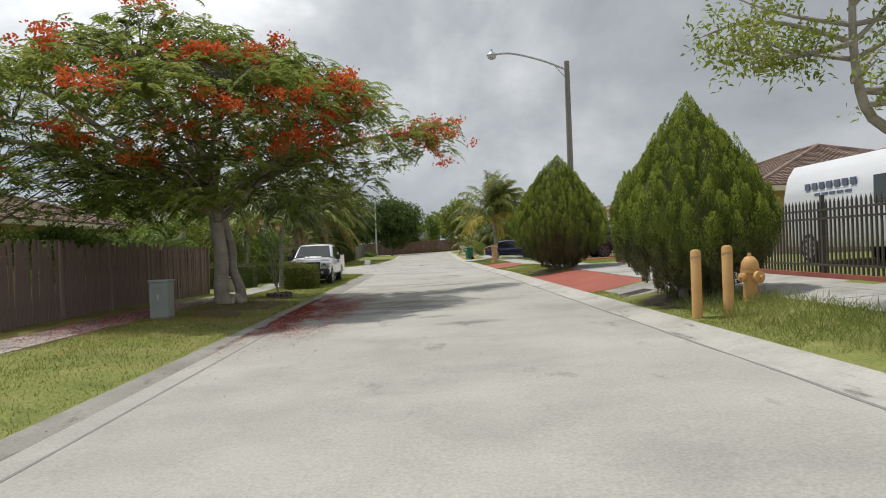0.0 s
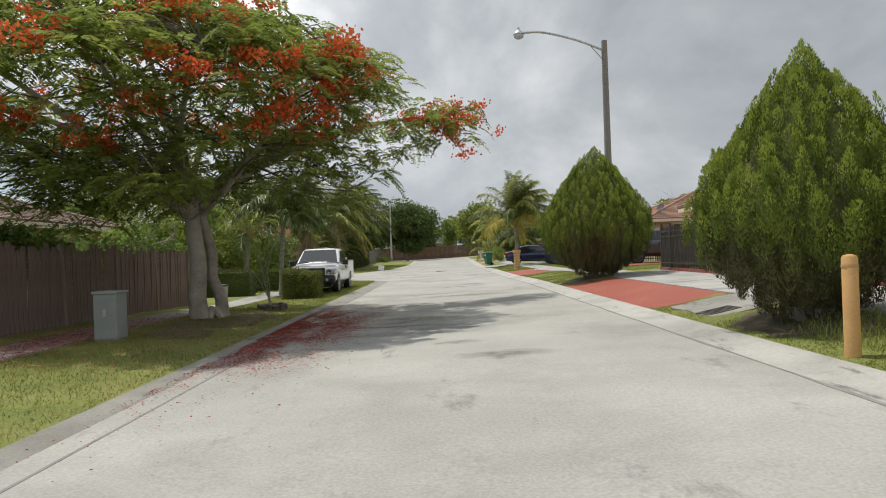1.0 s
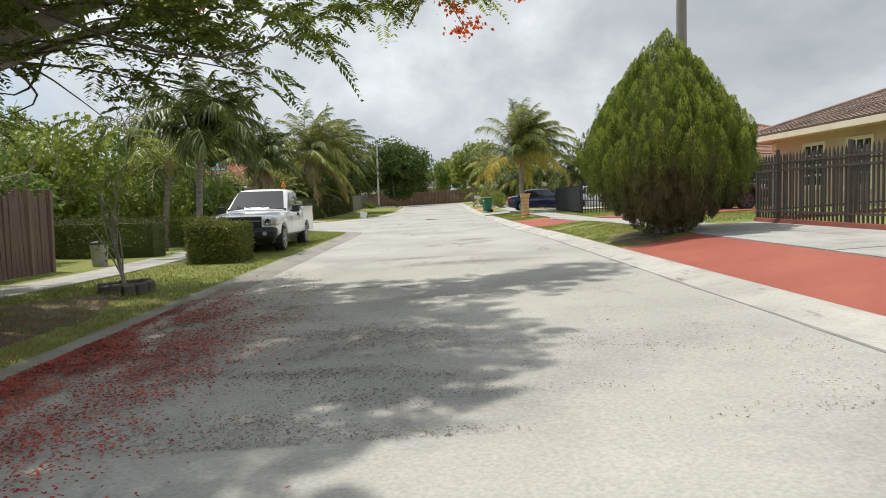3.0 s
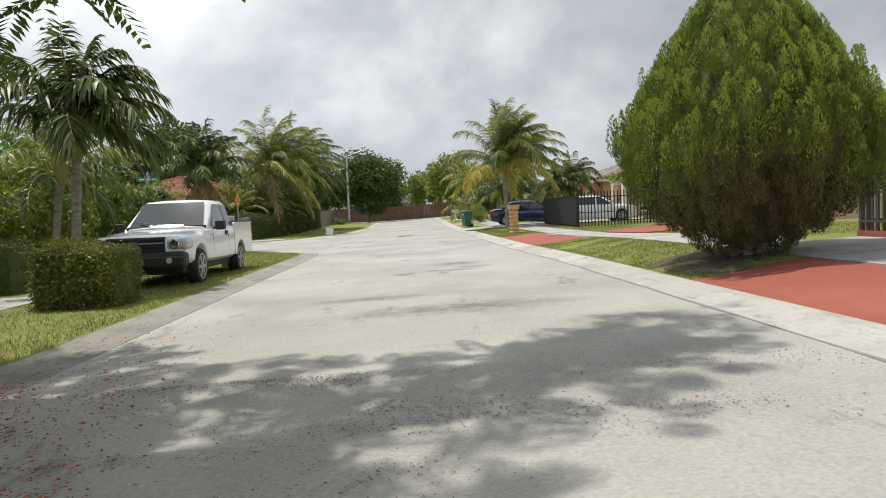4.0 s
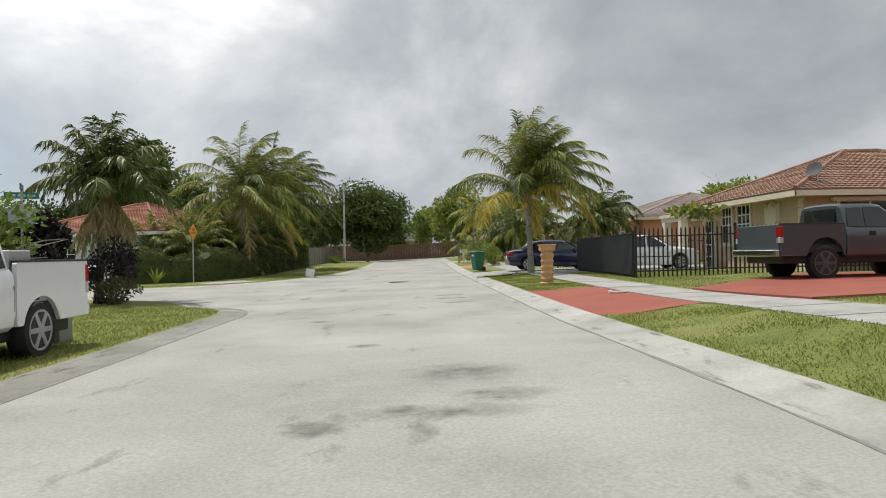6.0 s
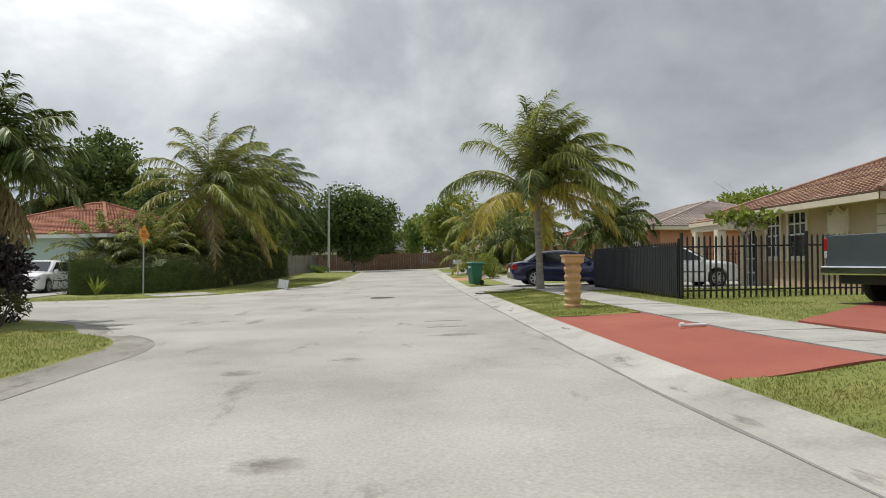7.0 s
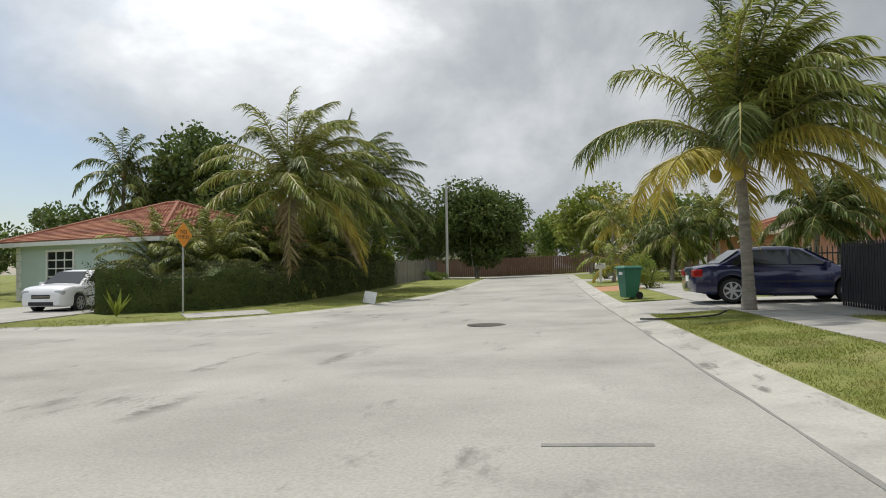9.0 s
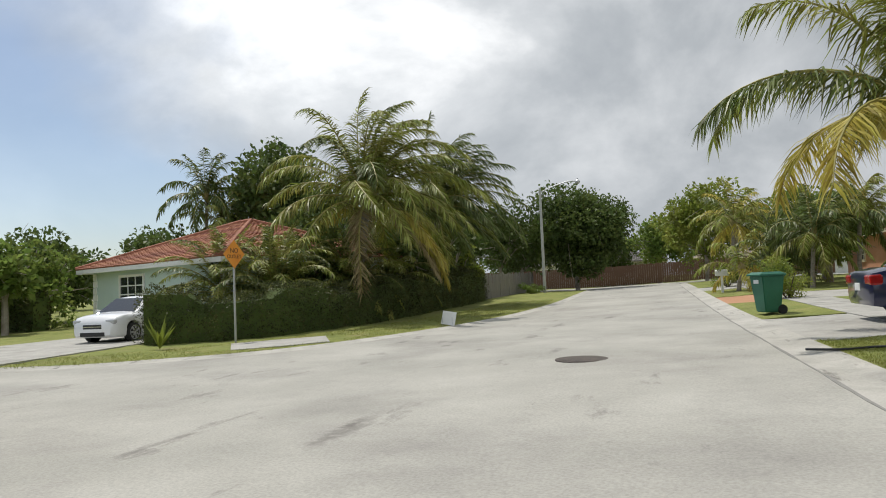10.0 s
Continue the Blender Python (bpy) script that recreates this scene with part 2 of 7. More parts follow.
M["frond_yellow"] = material("yellowing palm leaflets", [(0.42, 0.32, 0.05), (0.50, 0.42, 0.09), (0.36, 0.34, 0.07)], 0.9, 0.5, island=0.25, leaf=0.3, spec=0.3)
M["frond_dry"] = material("dry palm leaflets", [(0.30, 0.23, 0.11), (0.40, 0.33, 0.18)], 1.0, 0.7, island=0.25, leaf=0.2, spec=0.2)
M["rachis"] = material("palm leaf stalk", [(0.26, 0.24, 0.06), (0.36, 0.31, 0.09)], 2.0, 0.5)
M["coconut"] = material("yellow coconuts", [(0.45, 0.34, 0.04), (0.55, 0.44, 0.08)], 3.0, 0.45)
M["leaf"] = material("green leaves", [(0.105, 0.165, 0.034), (0.18, 0.25, 0.055), (0.28, 0.33, 0.085)], 0.7, 0.5, island=0.28, leaf=0.5, spec=0.3)
M["leaf_dark"] = material("dark green leaves", [(0.058, 0.09, 0.024), (0.105, 0.15, 0.038), (0.17, 0.21, 0.058)], 0.7, 0.5, island=0.28, leaf=0.36, spec=0.3)
M["hedge"] = material("dark hedge leaves", [(0.036, 0.046, 0.018), (0.08, 0.095, 0.032), (0.19, 0.19, 0.06)], 1.6, 0.55, island=0.35, leaf=0.25, spec=0.3)
M["leaf_yellow"] = material("yellow-green leaves", [(0.15, 0.20, 0.035), (0.24, 0.285, 0.05), (0.31, 0.32, 0.07)], 0.7, 0.5, island=0.28, leaf=0.35, spec=0.3)
M["leaf_olive"] = material("olive hedge leaves", [(0.12, 0.135, 0.034), (0.19, 0.20, 0.05), (0.25, 0.25, 0.065)], 0.9, 0.55, island=0.3, leaf=0.3, spec=0.25)
M["leaf_brown"] = material("dull olive leaves", [(0.09, 0.10, 0.04), (0.15, 0.145, 0.06)], 0.8, 0.6, island=0.3, leaf=0.2, spec=0.2)
M["blossom"] = material("white blossoms", [(0.6, 0.58, 0.52), (0.75, 0.74, 0.68)], 2.0, 0.6, island=0.15, leaf=0.2)
M["croton"] = material("dark purple leaves", [(0.02, 0.018, 0.02), (0.05, 0.03, 0.035)], 1.0, 0.5, island=0.3)
M["wood_fence"] = material("weathered brown boards", [(0.15, 0.10, 0.083), (0.22, 0.155, 0.132), (0.31, 0.235, 0.205)], 1.2, 0.9, fine=0.2, bump=0.6, bump_scale=24, island=0.3, stretch=(1, 1, 0.15))
M["grey_fence"] = material("grey weathered boards", [(0.20, 0.185, 0.165), (0.31, 0.29, 0.265)], 1.2, 0.9, fine=0.2, island=0.2, stretch=(1, 1, 0.15))
M["red_fence"] = material("reddish stained boards", [(0.13, 0.075, 0.048), (0.21, 0.125, 0.08)], 1.0, 0.9, fine=0.2, island=0.25, stretch=(1, 1, 0.15))
M["black_iron"] = material("black painted iron", [(0.012, 0.012, 0.013), (0.025, 0.025, 0.027)], 4.0, 0.45, fine=0.1)
M["brown_iron"] = material("brown painted iron pickets", [(0.055, 0.045, 0.04), (0.085, 0.07, 0.06)], 3.0, 0.6, fine=0.1)
M["mesh_screen"] = material("black slatted screen", [(0.012, 0.013, 0.016), (0.022, 0.023, 0.028)], 3.0, 0.6)
M["brick_red"] = material("red painted plinth", [(0.26, 0.075, 0.055), (0.34, 0.11, 0.08)], 2.0, 0.85, fine=0.15)
M["white_paint"] = material("white paint", [(0.70, 0.70, 0.68), (0.80, 0.80, 0.78)], 1.5, 0.6, fine=0.04, stain=(0.5, 0.49, 0.45), stain_scale=0.8, stain_at=(0.6, 0.95))
M["cream_wall"] = material("cream stucco", [(0.47, 0.355, 0.225), (0.56, 0.43, 0.285)], 1.0, 0.9, fine=0.08, bump=0.4, bump_scale=50)
M["cream_trim"] = material("pale cream trim", [(0.66, 0.57, 0.42), (0.74, 0.66, 0.50)], 1.0, 0.85, fine=0.05)
M["mint_wall"] = material("pale mint stucco", [(0.45, 0.56, 0.53), (0.52, 0.62, 0.59)], 1.0, 0.9, fine=0.06, bump=0.4, bump_scale=50)
M["pink_wall"] = material("salmon stucco", [(0.55, 0.26, 0.16), (0.62, 0.32, 0.21)], 1.0, 0.9, fine=0.07)
M["clay_tile"] = material("terracotta roof tiles", [(0.27, 0.11, 0.062), (0.35, 0.15, 0.088), (0.42, 0.21, 0.135)], 1.5, 0.85, fine=0.2, island=0.22, stain=(0.13, 0.075, 0.055), stain_scale=0.9, stain_at=(0.55, 0.85))
M["tan_tile"] = material("tan-brown roof tiles", [(0.27, 0.155, 0.10), (0.34, 0.205, 0.138), (0.41, 0.275, 0.195)], 1.5, 0.85, fine=0.2, island=0.22, stain=(0.16, 0.095, 0.065), stain_scale=0.9, stain_at=(0.55, 0.85))
M["brown_tile"] = material("brown roof tiles", [(0.19, 0.135, 0.105), (0.27, 0.195, 0.15), (0.33, 0.25, 0.20)], 1.5, 0.85, fine=0.2, island=0.22, stain=(0.09, 0.07, 0.06), stain_scale=0.9, stain_at=(0.55, 0.85))
M["pale_tile"] = material("faded pinkish roof tiles", [(0.36, 0.295, 0.255), (0.47, 0.40, 0.35)], 1.5, 0.85, fine=0.2, island=0.2)
M["grey_tile"] = material("grey roof shingles", [(0.20, 0.19, 0.18), (0.30, 0.285, 0.27)], 1.5, 0.9, fine=0.2, island=0.2)
M["window"] = glass("dark window glass", (0.025, 0.03, 0.035), 0.08)
M["car_glass"] = glass("tinted car glass", (0.02, 0.025, 0.028), 0.03)
M["truck_white"] = material("white car paint", [(0.76, 0.77, 0.78), (0.82, 0.83, 0.84)], 0.8, 0.35, coat=0.8, fine=0.015)
M["blue_paint"] = material("dark blue car paint", [(0.010, 0.014, 0.058), (0.014, 0.02, 0.08)], 0.8, 0.3, metal=0.3, coat=1.0)
M["dark_paint"] = material("dark charcoal car paint", [(0.042, 0.055, 0.058), (0.06, 0.075, 0.078)], 0.8, 0.4, coat=0.7)
M["trim_black"] = material("black plastic", [(0.016, 0.016, 0.017), (0.03, 0.03, 0.031)], 3.0, 0.55, fine=0.1)
M["tyre"] = material("tyre rubber", [(0.014, 0.014, 0.014), (0.028, 0.027, 0.026)], 4.0, 0.85)
M["rim"] = material("alloy wheel", [(0.42, 0.43, 0.44), (0.52, 0.53, 0.54)], 3.0, 0.4, metal=0.25)
M["steel_rim"] = material("dull steel wheel", [(0.34, 0.34, 0.34), (0.48, 0.48, 0.48)], 3.0, 0.5, metal=0.2)
M["dish_grey"] = material("weathered dark grey dish", [(0.075, 0.07, 0.068), (0.11, 0.105, 0.10)], 3.0, 0.8, fine=0.1)
M["chrome"] = material("chrome", [(0.6, 0.6, 0.61), (0.7, 0.7, 0.71)], 2.0, 0.12, metal=1.0)
M["lamp_lens"] = glass("headlight lens", (0.45, 0.46, 0.47), 0.08)
M["tail_lens"] = glass("red tail lens", (0.38, 0.012, 0.012), 0.12)
M["bin_green"] = material("green plastic bin", [(0.018, 0.12, 0.075), (0.028, 0.16, 0.10)], 1.5, 0.5, fine=0.06)
M["bollard"] = material("orange-yellow painted pipe", [(0.55, 0.30, 0.10), (0.63, 0.37, 0.14)], 3.0, 0.65, fine=0.12, stain=(0.36, 0.22, 0.11), stain_scale=4, stain_at=(0.55, 0.8))
M["terracotta"] = material("unglazed terracotta", [(0.52, 0.31, 0.14), (0.62, 0.39, 0.19)], 2.5, 0.8, fine=0.1, stain=(0.36, 0.19, 0.09), stain_scale=2.5)
M["post_wood"] = material("grey wooden lamp post", [(0.20, 0.18, 0.155), (0.30, 0.275, 0.245)], 2.0, 0.9, fine=0.2, stretch=(1, 1, 0.1))
M["post_grey"] = material("pale concrete lamp post", [(0.42, 0.42, 0.40), (0.52, 0.52, 0.49)], 2.0, 0.8, fine=0.08)
M["alu"] = material("galvanised metal", [(0.42, 0.43, 0.44), (0.52, 0.53, 0.54)], 3.0, 0.4, metal=0.7)
M["box_grey"] = material("grey-green utility paint", [(0.22, 0.235, 0.215), (0.30, 0.315, 0.29)], 2.0, 0.6, fine=0.1)
M["sign_orange"] = material("faded orange sign face", [(0.66, 0.23, 0.02), (0.74, 0.30, 0.03)], 3.0, 0.5, fine=0.05)
M["sign_letter"] = material("faded dark lettering", [(0.06, 0.035, 0.02), (0.10, 0.05, 0.025)], 3.0, 0.6)
M["sign_teal"] = material("teal street sign", [(0.03, 0.22, 0.21), (0.05, 0.28, 0.26)], 3.0, 0.5)
M["iron_cover"] = material("rusty cast iron", [(0.05, 0.042, 0.036), (0.10, 0.08, 0.065)], 8.0, 0.8, fine=0.2)
M["stone"] = material("dark planter stones", [(0.08, 0.07, 0.062), (0.16, 0.145, 0.13)], 4.0, 0.9, fine=0.2, bump=0.6)
M["tar"] = material("dark asphalt patch", [(0.20, 0.195, 0.18), (0.28, 0.275, 0.25)], 2.0, 0.9, fine=0.2)
M["blue_grey"] = material("blue-grey bars", [(0.12, 0.14, 0.2), (0.16, 0.18, 0.24)], 3.0, 0.6)


# ---- small builders ----
def ease(v):
    v = max(0.0, min(1.0, v))
    return v * v * (3 - 2 * v)


def level(x, y):
    """Height of the ground: road with a cross-fall, banked verge towards the right-hand lots, a gentle rise at the far end."""
    z = 0.03 * max(-5.0, min(3.35, x))
    bank = 1 - 0.6 * ease((y - 35) / 10)
    z += bank * (0.24 * ease((x - 3.35) / 1.8) + 0.045 * max(0.0, min(6.0, x - 5)))
    z += 0.13 * ease((-3.95 - x) / 1.5) * (1 - ease((y - 23) / 8))
    return z + 0.5 * ease((y - 62) / 40)


def link_mesh(name, verts, faces, mat, parent=None, smooth=False):
    me = bpy.data.meshes.new(name)
    me.from_pydata([tuple(v) for v in verts], [], [tuple(f) for f in faces])
    me.materials.append(mat)
    if smooth:
        me.polygons.foreach_set("use_smooth", [True] * len(me.polygons))
    me.update()
    ob = new(name, me)
    ob.parent = parent
    return ob


def part(name, bm, mat, parent=None, label="", smooth=False):
    bmesh.ops.recalc_face_normals(bm, faces=bm.faces)
    me = bpy.data.meshes.new(name)
    bm.to_mesh(me)
    bm.free()
    me.materials.append(mat)
    if smooth:
        me.polygons.foreach_set("use_smooth", [True] * len(me.polygons))
        me.set_sharp_from_angle(angle=radians(38))
    ob = new(name, me)
    ob.parent = parent
    if label:
        ob["label"] = label
    return ob


def thing(name, x, y, z, label, category, group="", turn=0.0, kind=""):
    ob = new(name)
    ob.matrix_basis = pose(x, y, z, 0, 0, turn)
    return tagged(ob, label, category, group, kind)


def add_box(bm, x0, x1, y0, y1, z0, z1, bevel=0.0, taper=0.0):
    vs = [bm.verts.new((x, y, z)) for z, t in ((z0, 0), (z1, taper)) for x, y in ((x0 + t, y0 + t), (x1 - t, y0 + t), (x1 - t, y1 - t), (x0 + t, y1 - t))]
    fs = [bm.faces.new([vs[i] for i in f]) for f in ((3, 2, 1, 0), (4, 5, 6, 7), (0, 1, 5, 4), (1, 2, 6, 5), (2, 3, 7, 6), (3, 0, 4, 7))]
    if bevel:
        bmesh.ops.bevel(bm, geom=list({e for f in fs for e in f.edges}), offset=bevel, segments=2, affect="EDGES", profile=0.5)
    return vs


def box_bm(*args, **kw):
    bm = bmesh.new()
    add_box(bm, *args, **kw)
    return bm


def add_tube(bm, pts, radii, seg=8, cap=True):
    pts = [Vector(p) for p in pts]
    rings, side = [], None
    for i, p in enumerate(pts):
        d = (pts[min(i + 1, len(pts) - 1)] - pts[max(i - 1, 0)]).normalized()
        if side is None:
            side = d.orthogonal().normalized()
        side = (side - d * side.dot(d)).normalized()
        up = d.cross(side)
        r = radii[i] if hasattr(radii, "__len__") else radii
        rings.append([bm.verts.new(p + (side * math.cos(a) + up * math.sin(a)) * r) for a in (2 * math.pi * k / seg for k in range(seg))])
    for a, b in zip(rings, rings[1:]):
        for k in range(seg):
            bm.faces.new((a[k], a[(k + 1) % seg], b[(k + 1) % seg], b[k]))
    if cap:
        bm.faces.new(rings[0][::-1])
        bm.faces.new(rings[-1])


def tube_bm(pts, radii, seg=8):
    bm = bmesh.new()
    add_tube(bm, pts, radii, seg)
    return bm


def lathe_bm(profile, seg=20):
    """Profile of (radius, height), turned round z."""
    bm = bmesh.new()
    add_lathe(bm, profile, seg)
    return bm


def add_lathe(bm, profile, seg=20, at=(0, 0, 0)):
    rings = [[bm.verts.new((at[0] + r * math.cos(2 * math.pi * k / seg), at[1] + r * math.sin(2 * math.pi * k / seg), at[2] + z)) for k in range(seg)] for r, z in profile]
    for a, b in zip(rings, rings[1:]):
        for k in range(seg):
            bm.faces.new((a[k], a[(k + 1) % seg], b[(k + 1) % seg], b[k]))
    bm.faces.new(rings[0][::-1])
    bm.faces.new(rings[-1])


def spline(pts, n):
    """n + 1 points along a smooth line through pts (2D)."""
    p = [Vector((*q, 0)) if len(q) == 2 else Vector(q) for q in pts]
    p = [2 * p[0] - p[1], *p, 2 * p[-1] - p[-2]]
    out = []
    for i in range(n + 1):
        s = i / n * (len(p) - 3)
        k = min(int(s), len(p) - 4)
        f = s - k
        a, b, c, d = p[k:k + 4]
        out.append(0.5 * ((2 * b) + (c - a) * f + (2 * a - 5 * b + 4 * c - d) * f * f + (3 * b - a - 3 * c + d) * f ** 3))
    return out


def ruled(name, line_a, line_b, across, lift, mat, depth=0.12, lip=0.0, rough=0.0, label="", category="", dips=None):
    """A slab that follows the ground between two lines, with sides that go down by depth."""
    n, verts, faces = len(line_a), [], []
    for a, b in zip(line_a, line_b):
        for j in range(across + 1):
            f = j / across
            x, y = a[0] + (b[0] - a[0]) * f, a[1] + (b[1] - a[1]) * f
            z = level(x, y) + lift + (rough * noise.noise((x * 1.7, y * 1.7, 0.3)) if 0 < j < across else 0) - (lip if j in (0, across) else 0)
            if dips:
                z += dips(f)
            verts.append((x, y, z))
    w = across + 1
    for i in range(n - 1):
        for j in range(across):
            faces.append((i * w + j, i * w + j + 1, (i + 1) * w + j + 1, (i + 1) * w + j))
    rim = [j for j in range(w)] + [i * w + across for i in range(1, n)] + [(n - 1) * w + j for j in range(across - 1, -1, -1)] + [i * w for i in range(n - 2, 0, -1)]
    low = len(verts)
    verts += [(verts[k][0], verts[k][1], verts[k][2] - depth) for k in rim]
    for i in range(len(rim)):
        k = (i + 1) % len(rim)
        faces.append((rim[i], low + i, low + k, rim[k]))
    ob = link_mesh(name, verts, faces, mat, smooth=False)
    return tagged(ob, label, category, "", "structure")


def strip(name, x0, x1, y0, y1, lift, mat, step=1.0, across=4, **kw):
    ys = [y0 + (y1 - y0) * i / max(1, round((y1 - y0) / step)) for i in range(max(1, round((y1 - y0) / step)) + 1)]
    return ruled(name, [(x0, y) for y in ys], [(x1, y) for y in ys], across, lift, mat, **kw)


# ---- ground, road, kerbs, lawns, drives ----
gx = [-700, -300, -120, -60, -45] + [-40 + 2 * i for i in range(41)] + [45, 60, 120, 300, 700]
gy = [-500, -200, -80, -40] + [-20 + 2.5 * i for i in range(60)] + [140, 180, 260, 400, 800]
gv = [(x, y, level(x, y) - 0.09) for y in gy for x in gx]
gf = [(j * len(gx) + i, j * len(gx) + i + 1, (j + 1) * len(gx) + i + 1, (j + 1) * len(gx) + i) for j in range(len(gy) - 1) for i in range(len(gx) - 1)]
tagged(link_mesh("ground", gv, gf, M["lawn"]), "flat grassy suburban ground reaching the horizon", "ground", "", "structure")

strip("road", -46, 2.8, -25, 112, 0.0, M["road"], step=1.5, across=40, label="pale sun-bleached asphalt residential street with stains", category="road")
strip("cross_road", 2.85, 60, 101, 111, -0.005, M["road"], step=1.5, across=30, label="pale asphalt cross street at the far end", category="road")

south_kerb = [Vector((-3.95, y, 0)) for y in range(-25, 44, 1)] + [Vector((-7.95 + 4 * math.cos(radians(a)), 44.1 + 4 * math.sin(radians(a)), 0)) for a in range(0, 55, 6)] \
    + spline([(-6.3, 48.9), (-8.6, 50.6), (-12, 51.5), (-17, 51.8), (-46, 52)], 30)[1:]
north_kerb = spline([(-46, 59), (-30, 58.8), (-17, 58.2), (-12.4, 58.5), (-10.3, 59.6), (-8.0, 62.0), (-5.8, 68.2), (-4.5, 75), (-3.95, 83), (-3.9, 100)], 80)


def offset(line, d):
    out = []
    for i, p in enumerate(line):
        t = (line[min(i + 1, len(line) - 1)] - line[max(i - 1, 0)]).normalized()
        out.append(p + Vector((-t.y, t.x, 0)) * d)
    return out


def gutter_dip(f):
    return 0.05 * ease((f - 0.35) / 0.65) - 0.013 + 0.004 * math.sin(f * math.pi)


ruled("kerb_south", offset(south_kerb, -0.55), offset(south_kerb, 0.02), 5, 0.016, M["old_gutter"], depth=0.05, dips=gutter_dip, label="rolled concrete gutter along the street corner", category="kerb")
ruled("kerb_north", offset(north_kerb, -0.45), offset(north_kerb, 0.02), 5, 0.012, M["gutter"], depth=0.05, dips=gutter_dip, label="low concrete gutter of the side street corner", category="kerb")
def kerb_in(y):
    """How far the right-hand kerb has come in towards the road at y."""
    return -0.2 * ease((y - 34) / 8)


kerb_y = [-25 + q for q in range(126)]
ruled("kerb_east", [(2.78 + kerb_in(q), q) for q in kerb_y], [(3.38 + kerb_in(q), q) for q in kerb_y], 5, 0.016, M["gutter"], depth=0.05, dips=gutter_dip, label="pale rolled concrete gutter with dark stains", category="kerb")
n_s = len(south_kerb)
ruled("lawn_south", south_kerb, [Vector((-46, -25 + 76 * i / (n_s - 1), 0)) for i in range(n_s)], 36, 0.05, M["lawn"], rough=0.05, label="mown green verge and yards beside the street", category="lawn")
n_n = len(north_kerb)
ruled("lawn_north", north_kerb, [Vector((-46, 60 + 40 * i / (n_n - 1), 0)) for i in range(n_n)], 30, 0.05, M["lawn"], rough=0.05, label="mown green verge of the far street corner", category="lawn")
# dark joint between asphalt and gutter
ruled("seam_east", [(2.755 + kerb_in(q) + 0.012 * math.sin(q * 1.7) + 0.006 * math.sin(q * 5.1), q) for q in np.arange(-25, 99, 0.5)], [(2.79 + kerb_in(q) + 0.008 * math.sin(q * 2.3), q) for q in np.arange(-25, 99, 0.5)], 1, 0.0055, M["tar"], depth=0.01,
      label="dark tar joint along the gutter", category="joint")
ruled("seam_south", offset(south_kerb, -0.59), offset(south_kerb, -0.555), 1, 0.0055, M["tar"], depth=0.01, label="dark tar joint along the gutter", category="joint")
verge = [(-25, 21.45), (30.1, 40.4), (47.5, 59.2), (64.6, 72.0), (76.5, 83), (87, 100)]
for y0, y1 in verge:
    ys = [y0 + (y1 - y0) * i / round((y1 - y0) * 2) for i in range(round((y1 - y0) * 2) + 1)]
    tagged(ruled("verge_east", [(3.36 + kerb_in(q), q) for q in ys], [(5.0, q) for q in ys], 6, 0.05, M["lawn"], rough=0.05), "mown grass verge between kerb and pavement", "lawn")
drives = [("drive_a", 21.45, 30.1, "red_drive", "red painted concrete driveway apron"), ("drive_b", 40.4, 47.5, "red_drive", "red painted concrete driveway apron with pale edge"),
          ("drive_c", 59.2, 64.6, "concrete", "pale concrete driveway apron"), ("drive_d", 72.0, 76.5, "orange_drive", "faded orange paved driveway apron"),
          ("drive_e", 83, 87, "concrete", "pale concrete driveway apron")]
for name, y0, y1, mat, lab in drives:
    ys = [y0 + (y1 - y0) * i / 10 for i in range(11)]
    ym, pinch = (y0 + y1) / 2, 1.0 if name == "drive_a" else 0.93
    ruled(name, [(3.35 + kerb_in(y), y) for y in ys], [(5.0, ym + (y - ym) * pinch) for y in ys], 6, 0.042, M[mat], label=lab, category="driveway")
# worn concrete pad with a drain, sunk in the grass beside the first driveway
pad_y = [19.15, 19.7, 20.3, 20.9, 21.15]
ruled("drain_pad", [(3.72 - 0.05 * (k % 2), q) for k, q in enumerate(pad_y)], [(4.98, q) for q in pad_y], 6, 0.074, M["old_gutter"], depth=0.1, label="worn grey concrete pad set in the grass", category="pavement")
strip("pavement_edge", 6.39, 7.2, 6.0, 32.2, 0.056, M["concrete"], step=1.5, across=2, label="concrete strip between pavement and picket fence", category="pavement")
# pavement flags: each slab is a piece of its own
pave = tagged(new("pavement_east"), "concrete pavement in square slabs along the lots", "pavement", "", "structure")
pave["kind"] = "structure"
y = -24.0
while y < 98:
    pts = [(5.02, y + 0.012), (5.02, y + 1.488)], [(6.38, y + 0.012), (6.38, y + 1.488)]
    ob = ruled("slab", pts[0], pts[1], 1, 0.055 + random.uniform(-0.004, 0.004), M["concrete"], depth=0.1)
    del ob["kind"]
    ob.parent = pave
    y += 1.5
lots = [(-25, 57.0), (64.6, 72.0), (76.5, 100)]
for y0, y1 in lots:
    tagged(strip("yard_east", 6.4, 46, y0, y1, 0.05, M["lawn"], step=1.2, across=26, rough=0.05), "front lawn of the houses across the street", "lawn")
inner_x = [6.4 + 0.55 * i for i in range(73)]
ruled("drive_b_inner", [(q, 40.0 + 0.04 * (q - 6.4)) for q in inner_x], [(q, min(49.6, 44.5 + 0.95 * (q - 6.4))) for q in inner_x], 8, 0.09, M["red_drive"], depth=0.1, label="red painted driveway into the yard", category="driveway")
strip("drive_c_inner", 6.4, 46, 57.0, 64.6, 0.05, M["concrete"], step=1, across=20, label="pale concrete driveway into the yard", category="driveway")
strip("drive_d_inner", 6.4, 46, 72, 76.5, 0.05, M["concrete"], step=1, across=20, label="pale concrete driveway into the yard", category="driveway")
pw = tagged(new("pavement_west"), "narrow concrete pavement behind the left verge", "pavement", "", "structure")
y = 4.0
